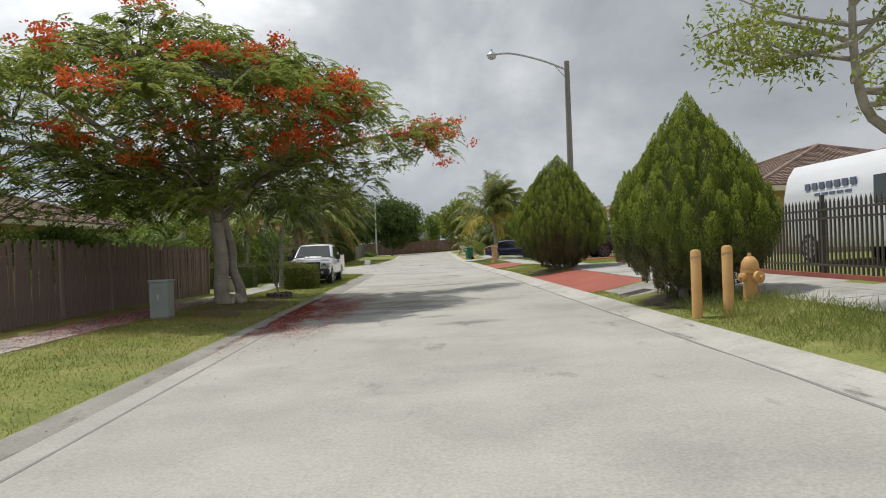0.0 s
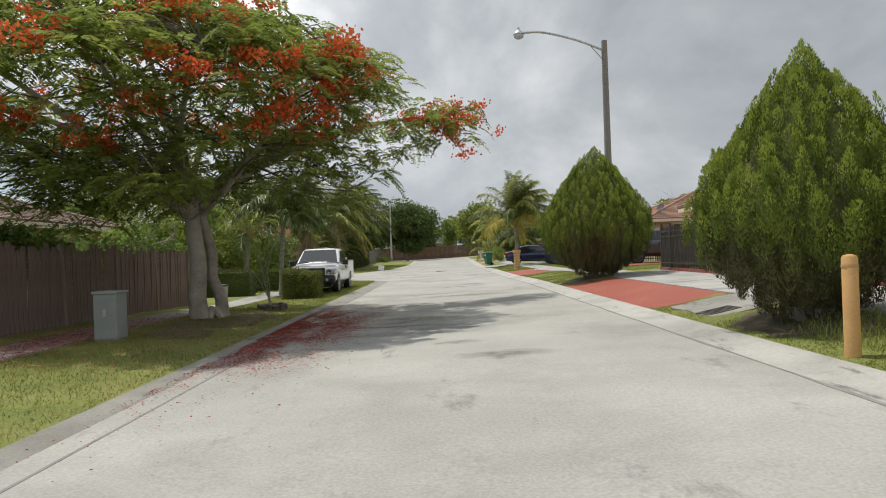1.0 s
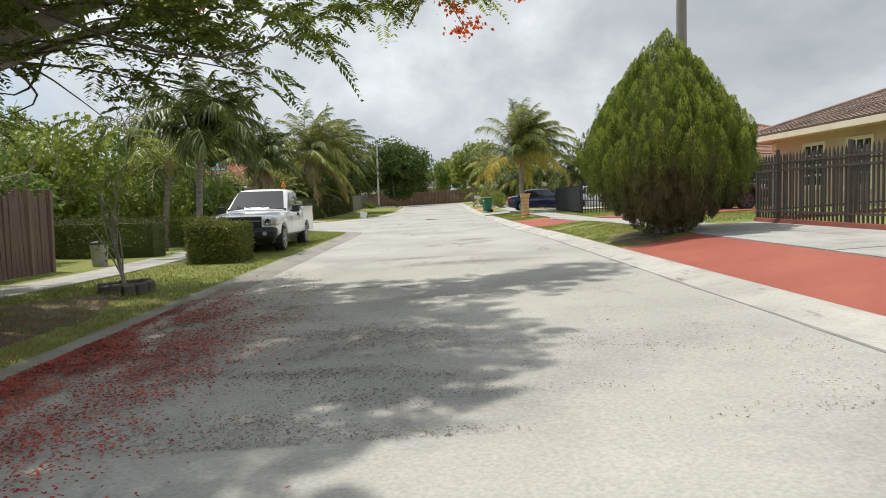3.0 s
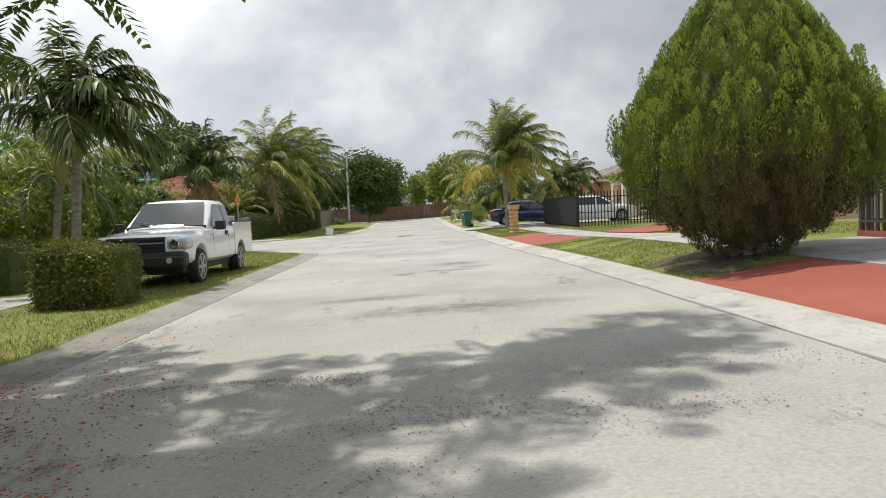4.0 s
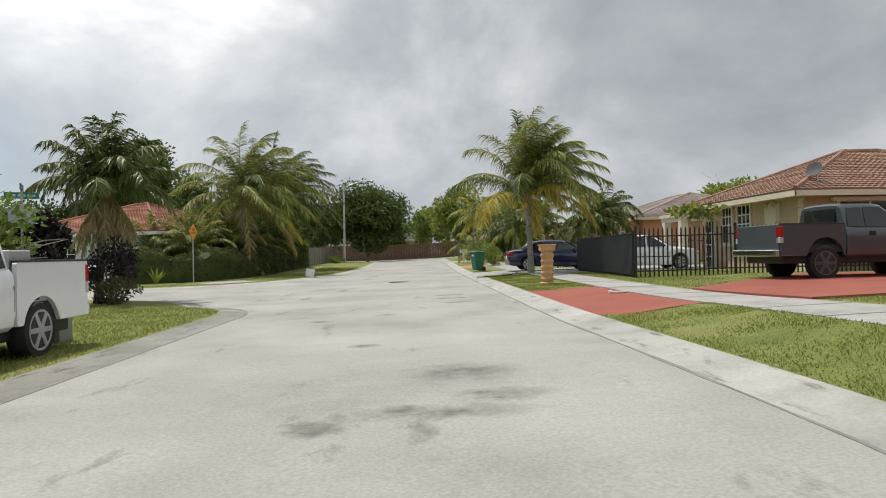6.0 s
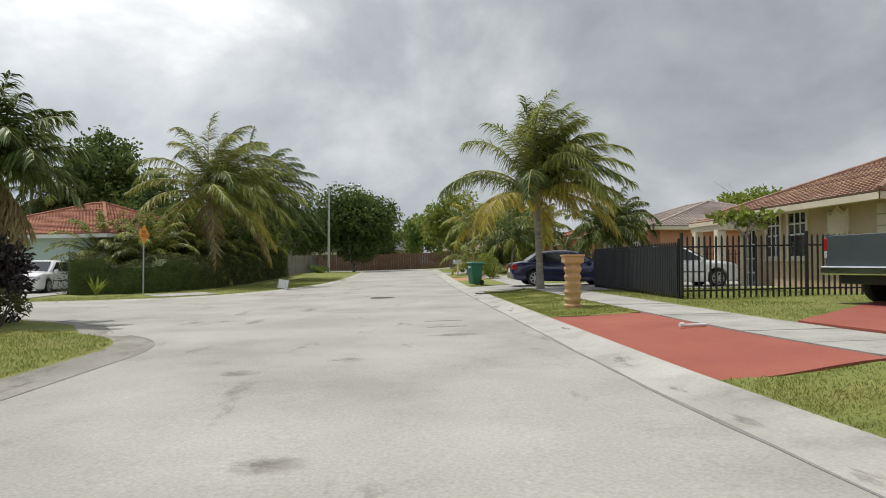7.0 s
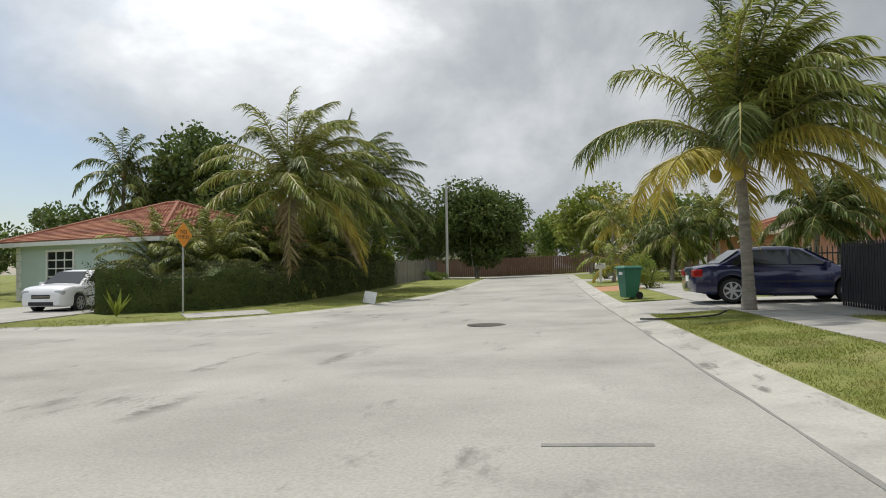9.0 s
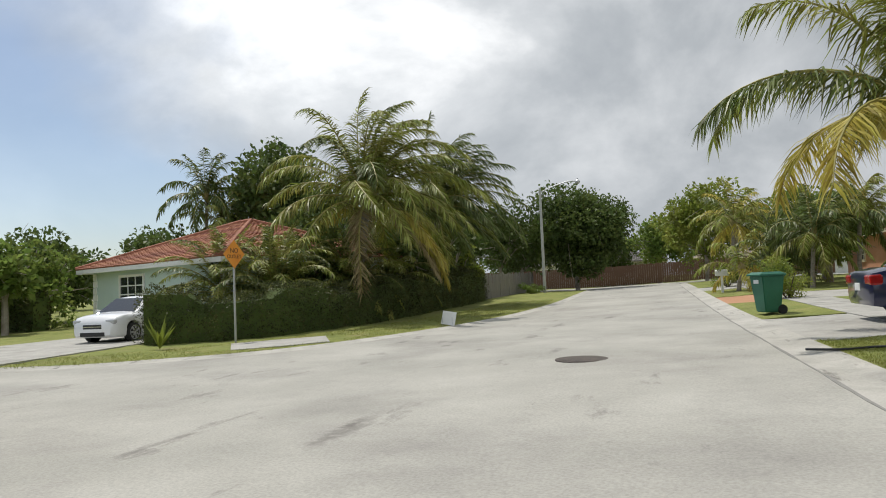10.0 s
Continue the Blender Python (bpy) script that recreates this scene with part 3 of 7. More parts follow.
while y < 36:
    ob = ruled("slab", [(-7.7, y + 0.012), (-7.7, y + 1.488)], [(-6.65, y + 0.012), (-6.65, y + 1.488)], 1, 0.075 + random.uniform(-0.004, 0.004), M["concrete"], depth=0.1)
    del ob["kind"]
    ob.parent = pw
    y += 1.5
ruled("ramp_north", [(-9.3, 61.3), (-8.4, 62.2), (-7.6, 63.3)], [(-10.6, 63.2), (-9.6, 64.3), (-8.7, 65.2)], 3, 0.072, M["concrete"], label="pale concrete kerb ramp set in the verge", category="pavement")
ruled("drive_white_car", [(-13.4, 58.2), (-20, 58.2)], [(-14.6, 69), (-19, 69)], 8, 0.095, M["concrete"], label="concrete driveway of the mint house", category="driveway")


def bed(name, x, y, rx, ry, mat, label, lift=0.058, seg=40, rings=5):
    """A flat patch of bare soil with an uneven outline, laid on the lawn."""
    verts, faces = [(x, y, level(x, y) + lift)], []
    for i in range(1, rings + 1):
        for k in range(seg):
            a = 2 * math.pi * k / seg
            f = i / rings * (1 + 0.12 * noise.noise((math.cos(a) * 2 + x, math.sin(a) * 2, 0.5)) + 0.06 * noise.noise((math.cos(a) * 7 + x, math.sin(a) * 7, 0.5)))
            px, py = x + rx * f * math.cos(a), y + ry * f * math.sin(a)
            verts.append((px, py, level(px, py) + lift + (0.012 if i < rings else -0.01)))
    for k in range(seg):
        faces.append((0, 1 + k, 1 + (k + 1) % seg))
        for i in range(rings - 1):
            b = 1 + i * seg
            faces.append((b + k, b + seg + k, b + seg + (k + 1) % seg, b + (k + 1) % seg))
    return tagged(link_mesh(name, verts, faces, mat), label, "soil bed", "", "structure")


bed("soil_bed_1", 4.3, 17.6, 0.8, 1.5, M["soil"], "bare shaded soil under a clipped conifer")
bed("soil_bed_2", 4.2, 31.4, 0.75, 1.3, M["soil"], "bare shaded soil under a clipped conifer")
bed("soil_bed_3", -5.3, 23.4, 1.1, 3.2, M["soil"], "bare shaded soil under the flame tree")


# ---- plants ----
rng = np.random.default_rng(7)


def unit(v):
    return v / np.maximum(np.linalg.norm(v, axis=-1, keepdims=True), 1e-9)


def blades(name, base, way, wide, length, width, mat, parent=None, bend=0.0, smooth=False):
    """One mesh of many pointed leaves: base points, directions, side vectors, lengths and widths (arrays)."""
    n = len(base)
    length, width = np.broadcast_to(length, n)[:, None], np.broadcast_to(width, n)[:, None]
    mid = base + way * length * 0.5 + np.array([0, 0, 1.0]) * bend * length * 0.25
    tip = base + way * length - np.array([0, 0, 1.0]) * bend * length * 0.35
    v = np.stack([base, mid - wide * width * 0.5, tip, mid + wide * width * 0.5], 1).reshape(-1, 3)
    me = bpy.data.meshes.new(name)
    me.vertices.add(4 * n)
    me.vertices.foreach_set("co", v.astype(np.float32).ravel())
    me.loops.add(4 * n)
    me.loops.foreach_set("vertex_index", np.arange(4 * n, dtype=np.int32))
    me.polygons.add(n)
    me.polygons.foreach_set("loop_start", np.arange(0, 4 * n, 4, dtype=np.int32))
    me.update(calc_edges=True)
    me.materials.append(mat)
    ob = new(name, me)
    ob.parent = parent
    return ob


def random_dirs(n):
    return unit(rng.normal(size=(n, 3)))


def sides(way):
    return unit(np.cross(way, random_dirs(len(way))))


def leaf_cloud(name, points, out, size, mat, parent=None, up=0.2, spread=0.9, slim=0.5, bend=0.3):
    n = len(points)
    way = unit(out * 0.6 + random_dirs(n) * spread + np.array([0, 0, up]))
    return blades(name, points, way, sides(way), size * rng.uniform(0.6, 1.3, n), size * slim * rng.uniform(0.7, 1.2, n), mat, parent, bend)


def clumps(centre, radii, count, per, size, seed_noise=0.35):
    """Points in leaf clumps over an uneven ellipsoid; returns points and outward directions."""
    lobes = max(10, count // 6)
    per = per * count // lobes
    d = random_dirs(lobes)
    lump = np.array([1 + seed_noise * noise.noise(Vector(q * 2.1) + Vector(centre)) for q in d])
    r = rng.uniform(0.45, 0.86, lobes) * lump
    c = np.array(centre) + d * r[:, None] * np.array(radii)
    size_l = np.repeat(rng.uniform(0.2, 0.36, lobes), per)[:, None] * np.array(radii)
    e = random_dirs(lobes * per)
    pts = np.repeat(c, per, 0) + e * size_l * rng.uniform(0.55, 1.05, (lobes * per, 1)) + rng.normal(size=(lobes * per, 3)) * size * 0.2
    return pts, unit(e + 0.4 * np.repeat(d, per, 0))


def limb(bm, start, end, r0, r1, sag=0.0, wobble=0.15, seg=7, n=6):
    a, b = Vector(start), Vector(end)
    off = Vector(rng.normal(size=3)) * wobble * (b - a).length * 0.3
    pts = [a.lerp(b, i / n) + off * math.sin(math.pi * i / n) + Vector((0, 0, -sag * math.sin(math.pi * i / n))) for i in range(n + 1)]
    add_tube(bm, pts, [r0 + (r1 - r0) * i / n for i in range(n + 1)], seg)
    return pts


def broad_tree(x, y, height, radii, mat, label, trunk=1.8, count=260, per=26, leaf=0.16, group="", lean=(0, 0), thick=0.16):
    z = level(x, y)
    t = thing("tree", x, y, z, label, "tree", group)
    bm = bmesh.new()
    top = Vector((lean[0], lean[1], trunk))
    limb(bm, (0, 0, -0.1), top, thick, thick * 0.75, wobble=0.1)
    c = Vector((lean[0], lean[1], height - radii[2]))
    for k in range(7):
        a = 2 * math.pi * k / 7 + rng.uniform(-0.3, 0.3)
        e = c + Vector((math.cos(a) * radii[0] * 0.65, math.sin(a) * radii[1] * 0.65, rng.uniform(-0.2, 0.6) * radii[2]))
        pts = limb(bm, top - Vector((0, 0, 0.2)), e, thick * 0.5, thick * 0.12)
        for j in range(3):
            limb(bm, pts[3 + j % 3], pts[4] + Vector(rng.normal(size=3)) * radii[0] * 0.35, thick * 0.18, thick * 0.05, seg=5, n=4)
    part("trunk", bm, M["bark"], t, smooth=True)
    p, o = clumps(c, radii, int(count * 1.1), max(6, int(per * 0.9)), leaf * 1.45)
    leaf_cloud("crown", p, o, leaf * 1.22, mat, t, slim=0.62)
    return t


def frond(name, root, az, elev, length, droop, parent, mat, wind=(0, 0, 0), pairs=56, blade=0.75, hang=0.6, width=0.045):
    """One pinnate palm leaf: a bending stalk with drooping leaflets on both sides."""
    w = Vector(wind)
    d = (Vector((math.cos(az) * math.cos(elev), math.sin(az) * math.cos(elev), math.sin(elev))) + w * 0.26).normalized()
    pts, p, n = [], Vector(root), 14
    sway = Vector((-math.sin(az), math.cos(az), 0)) * rng.normal() * 0.05
    for i in range(n + 1):
        pts.append(p.copy())
        f = i / n
        d = (d + Vector((0, 0, -droop * 0.16 * (0.3 + f))) + w * 0.09 * f + sway * f).normalized()
        p += d * length / n
    bm = bmesh.new()
    add_tube(bm, pts, [0.028 * (1 - 0.85 * i / n) * (length / 3) + 0.004 for i in range(n + 1)], 5)
    stalk = part(name, bm, M["rachis"], parent)
    arr = np.array([tuple(q) for q in pts])
    s = np.repeat(np.linspace(0.14, 0.995, pairs), 2)
    k = np.minimum((s * n).astype(int), n - 1)
    f = (s * n - k)[:, None]
    base = arr[k] * (1 - f) + arr[k + 1] * f
    tan = unit(arr[k + 1] - arr[k])
    side = unit(np.cross(tan, np.array([0.0, 0, 1]) + 1e-3))
    sign = np.where(np.arange(len(s)) % 2 == 0, 1.0, -1.0)[:, None]
    out = unit(side * sign * 0.85 + tan * (0.45 + 0.5 * s[:, None]) + np.array([0, 0, -1.0]) * hang * rng.uniform(0.3, 1.4, (len(s), 1)) + np.array(wind) * 0.42
               + rng.normal(size=(len(s), 3)) * 0.17)
    size = blade * np.sin(np.clip(0.25 + 0.75 * (1 - s), 0, 1) * math.pi * 0.62) * rng.uniform(0.65, 1.15, len(s)) * (0.55 + 0.45 * np.minimum(1, s * 5))
    wide = unit(np.cross(out, np.array([0, 0, 1.0]) + rng.normal(size=(len(s), 3)) * 0.5))
    leaflets(stalk, base, out, wide, size, width, mat, hang)
    return stalk


def leaflets(stalk, base, out, wide, size, width, mat, hang):
    """Blades in three steps, so that they bend down towards the tip."""
    n = len(base)
    size = size[:, None]
    down = np.array([0, 0, -1.0])
    a = base + out * size * 0.12
    b = base + out * size * 0.55 + down * size * 0.06 * hang
    c = base + out * size * 0.95 + down * size * (0.18 + 0.2 * hang)
    v = np.stack([base, a + wide * width * 0.5, b + wide * width * 0.42, c, b - wide * width * 0.42, a - wide * width * 0.5], 1).reshape(-1, 3)
    me = bpy.data.meshes.new("leaf_blade")
    me.vertices.add(6 * n)
    me.vertices.foreach_set("co", v.astype(np.float32).ravel())
    idx = (np.arange(n)[:, None] * 6 + np.array([0, 1, 5, 5, 1, 2, 4, 4, 2, 3])[None]).astype(np.int32)
    starts = (np.arange(n)[:, None] * 10 + np.array([0, 3, 7])[None]).astype(np.int32)
    # faces: root triangle, middle quad (5,1,2,4), tip triangle (4,2,3)
    me.loops.add(10 * n)
    me.loops.foreach_set("vertex_index", idx.ravel())
    me.polygons.add(3 * n)
    me.polygons.foreach_set("loop_start", starts.ravel())
    me.update(calc_edges=True)
    me.materials.append(mat)
    ob = new("leaf_blade", me)
    ob.parent = stalk
    return ob


def palm(x, y, trunk, length, label, mats, count=18, lean=(0.2, 0.1), radius=0.15, wind=(0.25, 0.1, 0), droop=1.0, elev=(-25, 78), nuts=0, pairs=44,
         blade=0.75, hang=0.7, shaft=False, base=None, width=0.045, turn=0.0, rise=0.85, swept=False):
    z = level(x, y) if base is None else base
    t = thing("palm_tree", x, y, z, label, "palm tree")
    bm = bmesh.new()
    n = max(8, int(trunk * 9))
    pts = [(lean[0] * (i / n) ** 1.6, lean[1] * (i / n) ** 1.6, -0.1 + (trunk + 0.1) * i / n) for i in range(n + 1)]
    add_tube(bm, pts, [radius * (1.25 - 0.35 * min(1, 4 * i / n) - 0.12 * i / n) * (1.0 + 0.06 * (i % 2)) for i in range(n + 1)], 12)
    part("trunk", bm, M["palm_bark"], t, smooth=True)
    top = Vector((lean[0], lean[1], trunk))
    if shaft:
        part("crownshaft", tube_bm([top, top + Vector((0, 0, 0.7))], [radius * 0.95, radius * 0.5], 10), M["frond"], t, "smooth green crownshaft", smooth=True)
        top += Vector((0, 0, 0.6))
    else:
        bm = bmesh.new()
        add_lathe(bm, [(radius * 0.8, -0.25), (radius * 1.5, -0.02), (radius * 1.4, 0.25), (radius * 0.6, 0.5)], 10, top)
        part("crown_base", bm, M["frond_dry"], t, "fibrous brown crown base", smooth=True)
    for k in range(count):
        f = k / max(1, count - 1)
        az = turn + k * 2.39996 + rng.uniform(-0.15, 0.15)
        el = radians(elev[0] + (elev[1] - elev[0]) * f ** rise)
        if swept and el > radians(40) and math.cos(az) * wind[0] + math.sin(az) * wind[1] < -0.2:
            # the wind presses the windward leaves up against the crown
            el = max(el, radians(rng.uniform(52, 80)))
        mat = mats[min(len(mats) - 1, int((1 - f) ** 1.5 * len(mats) * 0.999))] if len(mats) > 1 else mats[0]
        if mat is M["frond"] and rng.uniform() < 0.16:
            mat = M["frond_dark"]
        ln = length * (0.82 + 0.22 * math.sin(math.pi * (0.2 + 0.7 * f))) * rng.uniform(0.9, 1.08)
        frond("frond", top + Vector((math.cos(az), math.sin(az), 0.6)) * 0.06 + Vector((0, 0, 0.25 * f)), az, el, ln, droop * rng.uniform(0.8, 1.25), t, mat, wind, pairs, blade, hang, width)
    for k in range(nuts):
        a = 3.0 + k * 0.3
        bm = bmesh.new()
        bmesh.ops.create_icosphere(bm, subdivisions=2, radius=0.135)
        for v in bm.verts:
            v.co.z *= 1.2
        bmesh.ops.translate(bm, verts=bm.verts, vec=top + Vector((math.cos(a) * (0.62 + 0.2 * (k % 2)), math.sin(a) * 0.5, 0.0 - 0.2 * (k % 3))))
        part("coconut", bm, M["coconut"], t, smooth=True)
    return t


def thuja(x, y, height, radius, label, seed, low=0.5):
    """A clipped egg-shaped conifer: stems, a dense inner mass and many upright flat sprays."""
    z = level(x, y)
    t = thing("conifer", x, y, z, label, "conifer", "clipped conifers")
    bm = bmesh.new()
    for k in range(5):
        a = k * 1.3 + seed
        limb(bm, (0.16 * math.cos(a), 0.16 * math.sin(a), -0.1), (0.5 * math.cos(a), 0.5 * math.sin(a), 1.4), 0.075, 0.04, n=4)
    part("trunk", bm, M["bark"], t, "several short grey stems", smooth=True)

    def profile(h):
        # radius of the outline at a relative height
        if h < 0.36:
            return radius * (0.26 + 0.74 * math.sin(math.pi / 2 * h / 0.36) ** 0.9)
        return radius * max(0.0, 1 - ((h - 0.36) / 0.645) ** 1.45)

    # upright plumes over the outline, each a small cone of short flat sprays
    n = int(270 * radius * height / 2)
    h = rng.uniform(0, 1, n * 3)
    h = h[rng.uniform(0, 1, n * 3) < np.array([max(0.1, profile(q) / radius) for q in h])][:n]
    h = np.sort(h)
    a = np.arange(len(h)) * 2.39996 + rng.normal(size=len(h)) * 0.12
    lump = np.array([0.06 * noise.noise((math.cos(b) * 3 + seed, math.sin(b) * 3, q * 5)) + 0.09 * noise.noise((math.cos(b) * 7, math.sin(b) * 7 + seed, q * 9)) for b, q in zip(a, h)])
    r = np.array([max(0.02, profile(q)) for q in h]) * (1 + lump) * rng.uniform(0.8, 1.0, len(h))
    per = 265
    A, H, R = np.repeat(a, per), np.repeat(h, per), np.repeat(r, per)
    o = np.stack([np.cos(A), np.sin(A), np.zeros(len(A))], 1)
    tang = np.stack([-o[:, 1], o[:, 0], np.zeros(len(A))], 1)
    k = rng.uniform(0, 1, len(A))                       # height within the plume
    b = rng.uniform(-1.9, 1.9, len(A))                  # round its outer side
    girth = np.repeat(rng.uniform(0.07, 0.135, len(a)), per) * np.sin(math.pi * (0.2 + 0.8 * k)) ** 0.8
    tall = np.repeat(rng.uniform(0.32, 0.62, len(a)), per)
    near = o * np.cos(b)[:, None] + tang * np.sin(b)[:, None]
    base = o * R[:, None] + near * (girth * rng.uniform(0.75, 1.05, len(A)))[:, None]
    base[:, 2] += low + H * (height - low - 0.3) + (k - 0.35) * tall
    base += o * ((k - 0.5) * 0.1 * np.where(H > 0.6, -1.0, 0.3))[:, None]
    way = unit(np.array([0, 0, 1.0]) * 0.9 + near * rng.uniform(0.1, 0.7, (len(A), 1)) + rng.normal(size=o.shape) * 0.26)
    wide = unit(np.cross(way, near + rng.normal(size=o.shape) * 0.22))
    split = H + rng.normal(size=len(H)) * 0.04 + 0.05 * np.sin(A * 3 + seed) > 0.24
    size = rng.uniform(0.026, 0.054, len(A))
    # upper part of each plume gets the paler colour, as if lit
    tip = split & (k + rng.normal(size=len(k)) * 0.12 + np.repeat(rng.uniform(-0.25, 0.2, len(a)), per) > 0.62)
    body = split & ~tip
    blades("foliage", base[body], way[body], wide[body], size[body], size[body] * 0.36, M["thuja"], t, -0.15)
    blades("lit_new_growth", base[tip], way[tip], wide[tip], size[tip], size[tip] * 0.34, M["thuja_tip"], t, -0.15)["label"] = "pale yellow-green new growth, tuft highlights in its colour"
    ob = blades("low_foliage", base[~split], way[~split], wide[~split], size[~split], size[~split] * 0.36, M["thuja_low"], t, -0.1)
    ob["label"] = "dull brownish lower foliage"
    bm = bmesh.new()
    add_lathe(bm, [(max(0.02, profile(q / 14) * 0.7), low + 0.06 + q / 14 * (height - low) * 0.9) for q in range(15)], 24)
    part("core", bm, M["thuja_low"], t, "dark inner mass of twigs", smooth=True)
    return t


def hedge_run(line, height, depth, mat, label, density=900, leaf=0.07, wave=0.06, category="hedge", steps=(1.0,), ragged=0.035):
    """A clipped hedge along a line of points; steps: relative heights of its stretches."""
    def step(f):
        return steps[min(len(steps) - 1, int(f * len(steps)))]

    length = sum((b - a).length for a, b in zip(line, line[1:]))
    p0 = line[0]
    t = thing("hedge", p0.x, p0.y, level(p0.x, p0.y), label, category)
    o = Vector((p0.x, p0.y, level(p0.x, p0.y)))
    n_l = offset(line, depth / 2)
    n_r = offset(line, -depth / 2)
    verts, faces = [], []
    for i, (a, b) in enumerate(zip(n_l, n_r)):
        za, zb = level(a.x, a.y), level(b.x, b.y)
        m = (a + b) / 2
        a2, b2 = m + (a - m) * 0.8, m + (b - m) * 0.8
        hh = height * 0.93 * min(step(max(0, i - 1) / len(line)), step(i / len(line)))
        for q, zz in ((a2, za), (a2, za + hh), (b2, zb + hh), (b2, zb)):
            verts.append((q.x - o.x, q.y - o.y, zz - o.z))
    for i in range(len(line) - 1):
        for j in range(3):
            faces.append((4 * i + j, 4 * i + j + 1, 4 * i + 5 + j, 4 * i + 4 + j))
    e = 4 * (len(line) - 1)
    faces += [(3, 2, 1, 0), (e, e + 1, e + 2, e + 3)]
    link_mesh("core", verts, faces, M["leaf_dark"], t)
    n = int(density * (length * (2 * height + depth) + 2 * depth * height))
    seg = np.array([(b - a).length for a, b in zip(line, line[1:])])
    pick = rng.choice(len(seg), n, p=seg / seg.sum())
    f = rng.uniform(0, 1, n)
    A, B = np.array([tuple(q) for q in line])[:, :2], None
    c = A[pick] * (1 - f[:, None]) + A[pick + 1] * f[:, None]
    tan = unit(A[pick + 1] - A[pick])
    nor = np.stack([-tan[:, 1], tan[:, 0]], 1)
    u = rng.uniform(0, 2 * height + depth, n)
    across = np.where(u < height, depth / 2, np.where(u < 2 * height, -depth / 2, u - 2 * height - depth / 2))
    zz = np.where(u < height, u, np.where(u < 2 * height, u - height, height))
    ends = rng.uniform(0, 1, n) < (2 * depth * height) / (length * (2 * height + depth) + 2 * depth * height)
    last = rng.uniform(0, 1, n) < 0.5
    e_pt = np.where(last[:, None], A[-1], A[0])
    part_way = np.where(ends, np.where(last, 0.999, 0.0), (pick + f) / len(seg))
    rise = np.array([step(q) for q in part_way])
    c = np.where(ends[:, None], e_pt, c)
    across = np.where(ends, rng.uniform(-depth / 2, depth / 2, n), across)
    zz = np.where(ends, rng.uniform(0, height, n), zz) * rise
    lump = np.array([noise.noise((q[0] * 2.2, q[1] * 2.2, r * 2.2)) + 0.5 * noise.noise((q[0] * 5, q[1] * 5, r * 5)) for q, r in zip(c, zz)])
    xy = c + nor * (across + np.sign(across) * lump * 0.11 + rng.normal(size=n) * ragged)[:, None]
    g = np.array([level(*q) for q in xy])
    wob = np.array([wave * (noise.noise((q[0] * 1.3, q[1] * 1.3, 2.0))) + wave * 0.6 * noise.noise((q[0] * 4, q[1] * 4, 5.0)) for q in xy])
    p = np.stack([xy[:, 0], xy[:, 1], g + zz * (1 + wob / height * np.where(zz > height * 0.5, 1, 0)) + rng.normal(size=n) * 0.03], 1) - np.array(o)
    out = np.stack([nor[:, 0] * np.sign(across), nor[:, 1] * np.sign(across), np.where(u >= 2 * height, 1.0, 0.2)], 1)
    leaf_cloud("foliage", p, unit(out), leaf, mat, t, up=0.3)
    return t


def bush(x, y, radii, mat, label, leaf=0.09, count=120, per=20, category="shrub", name="shrub", base=None, height=None):
    z = level(x, y) if base is None else base
    t = thing(name, x, y, z, label, category)
    bm = bmesh.new()
    for k in range(5):
        a = k * 1.26
        limb(bm, (0, 0, -0.05), (math.cos(a) * radii[0] * 0.6, math.sin(a) * radii[1] * 0.6, radii[2] * 1.2), 0.035, 0.012, n=4, seg=5)
    part("stem", bm, M["twig"], t)
    p, o = clumps((0, 0, height or radii[2]), radii, count, per, leaf * 1.4)
    p[:, 2] = np.maximum(p[:, 2], 0.02)
    leaf_cloud("foliage", p, o, leaf, mat, t)
    return t


# conifers on the verge
thuja(4.42, 17.7, 3.75, 1.45, "tall clipped egg-shaped yellow-green conifer on the verge", 1.0, low=0.14)
thuja(4.75, 31.2, 4.5, 1.84, "broad clipped egg-shaped conifer beside the red driveway", 4.2, low=0.16)

# flame tree over the street: fused stems, spreading limbs, an umbrella of flat leaf pads with flowers on their tops
FTX, FTY = -5.82, 24.0
ft = thing("flame_tree", FTX, FTY, level(FTX, FTY), "wide umbrella-shaped flame tree with orange-red blossom", "tree")
bm = bmesh.new()
stem_a = spline([(-0.12, -0.15, -0.1), (-0.2, -0.14, 0.5), (-0.17, -0.1, 1.2), (-0.26, -0.05, 2.0), (-0.34, 0.0, 2.7)], 12)
add_tube(bm, stem_a, [0.27, 0.225, 0.205, 0.195, 0.19, 0.185, 0.19, 0.182, 0.178, 0.18, 0.175, 0.17, 0.165], 14)
stem_b = spline([(0.2, 0.28, -0.1), (0.2, 0.28, 0.45), (0.02, 0.24, 1.0), (0.04, 0.18, 1.6), (-0.15, 0.1, 2.4)], 12)
add_tube(bm, stem_b, [0.2, 0.17, 0.15, 0.14, 0.13, 0.125, 0.12, 0.12, 0.12, 0.115, 0.11, 0.11, 0.1], 12)
for k in range(7):
    # root flares
    a = k * 0.9 + 0.3
    limb(bm, (0.06 + 0.1 * math.cos(a), 0.05 + 0.1 * math.sin(a), 0.24), (0.08 + 0.36 * math.cos(a), 0.07 + 0.34 * math.sin(a), -0.1), 0.11, 0.06, wobble=0.1, n=4)


def dome(x, y):
    """Height of the crown's upper surface over a place."""
    q = math.hypot((x + 1.8) / (5.6 if x < -1.8 else 6.7), y / 5.5)
    return 7.7 - 3.1 * q ** 1.75 + 0.7 * noise.noise((x * 0.45, y * 0.45, 4.0)), q


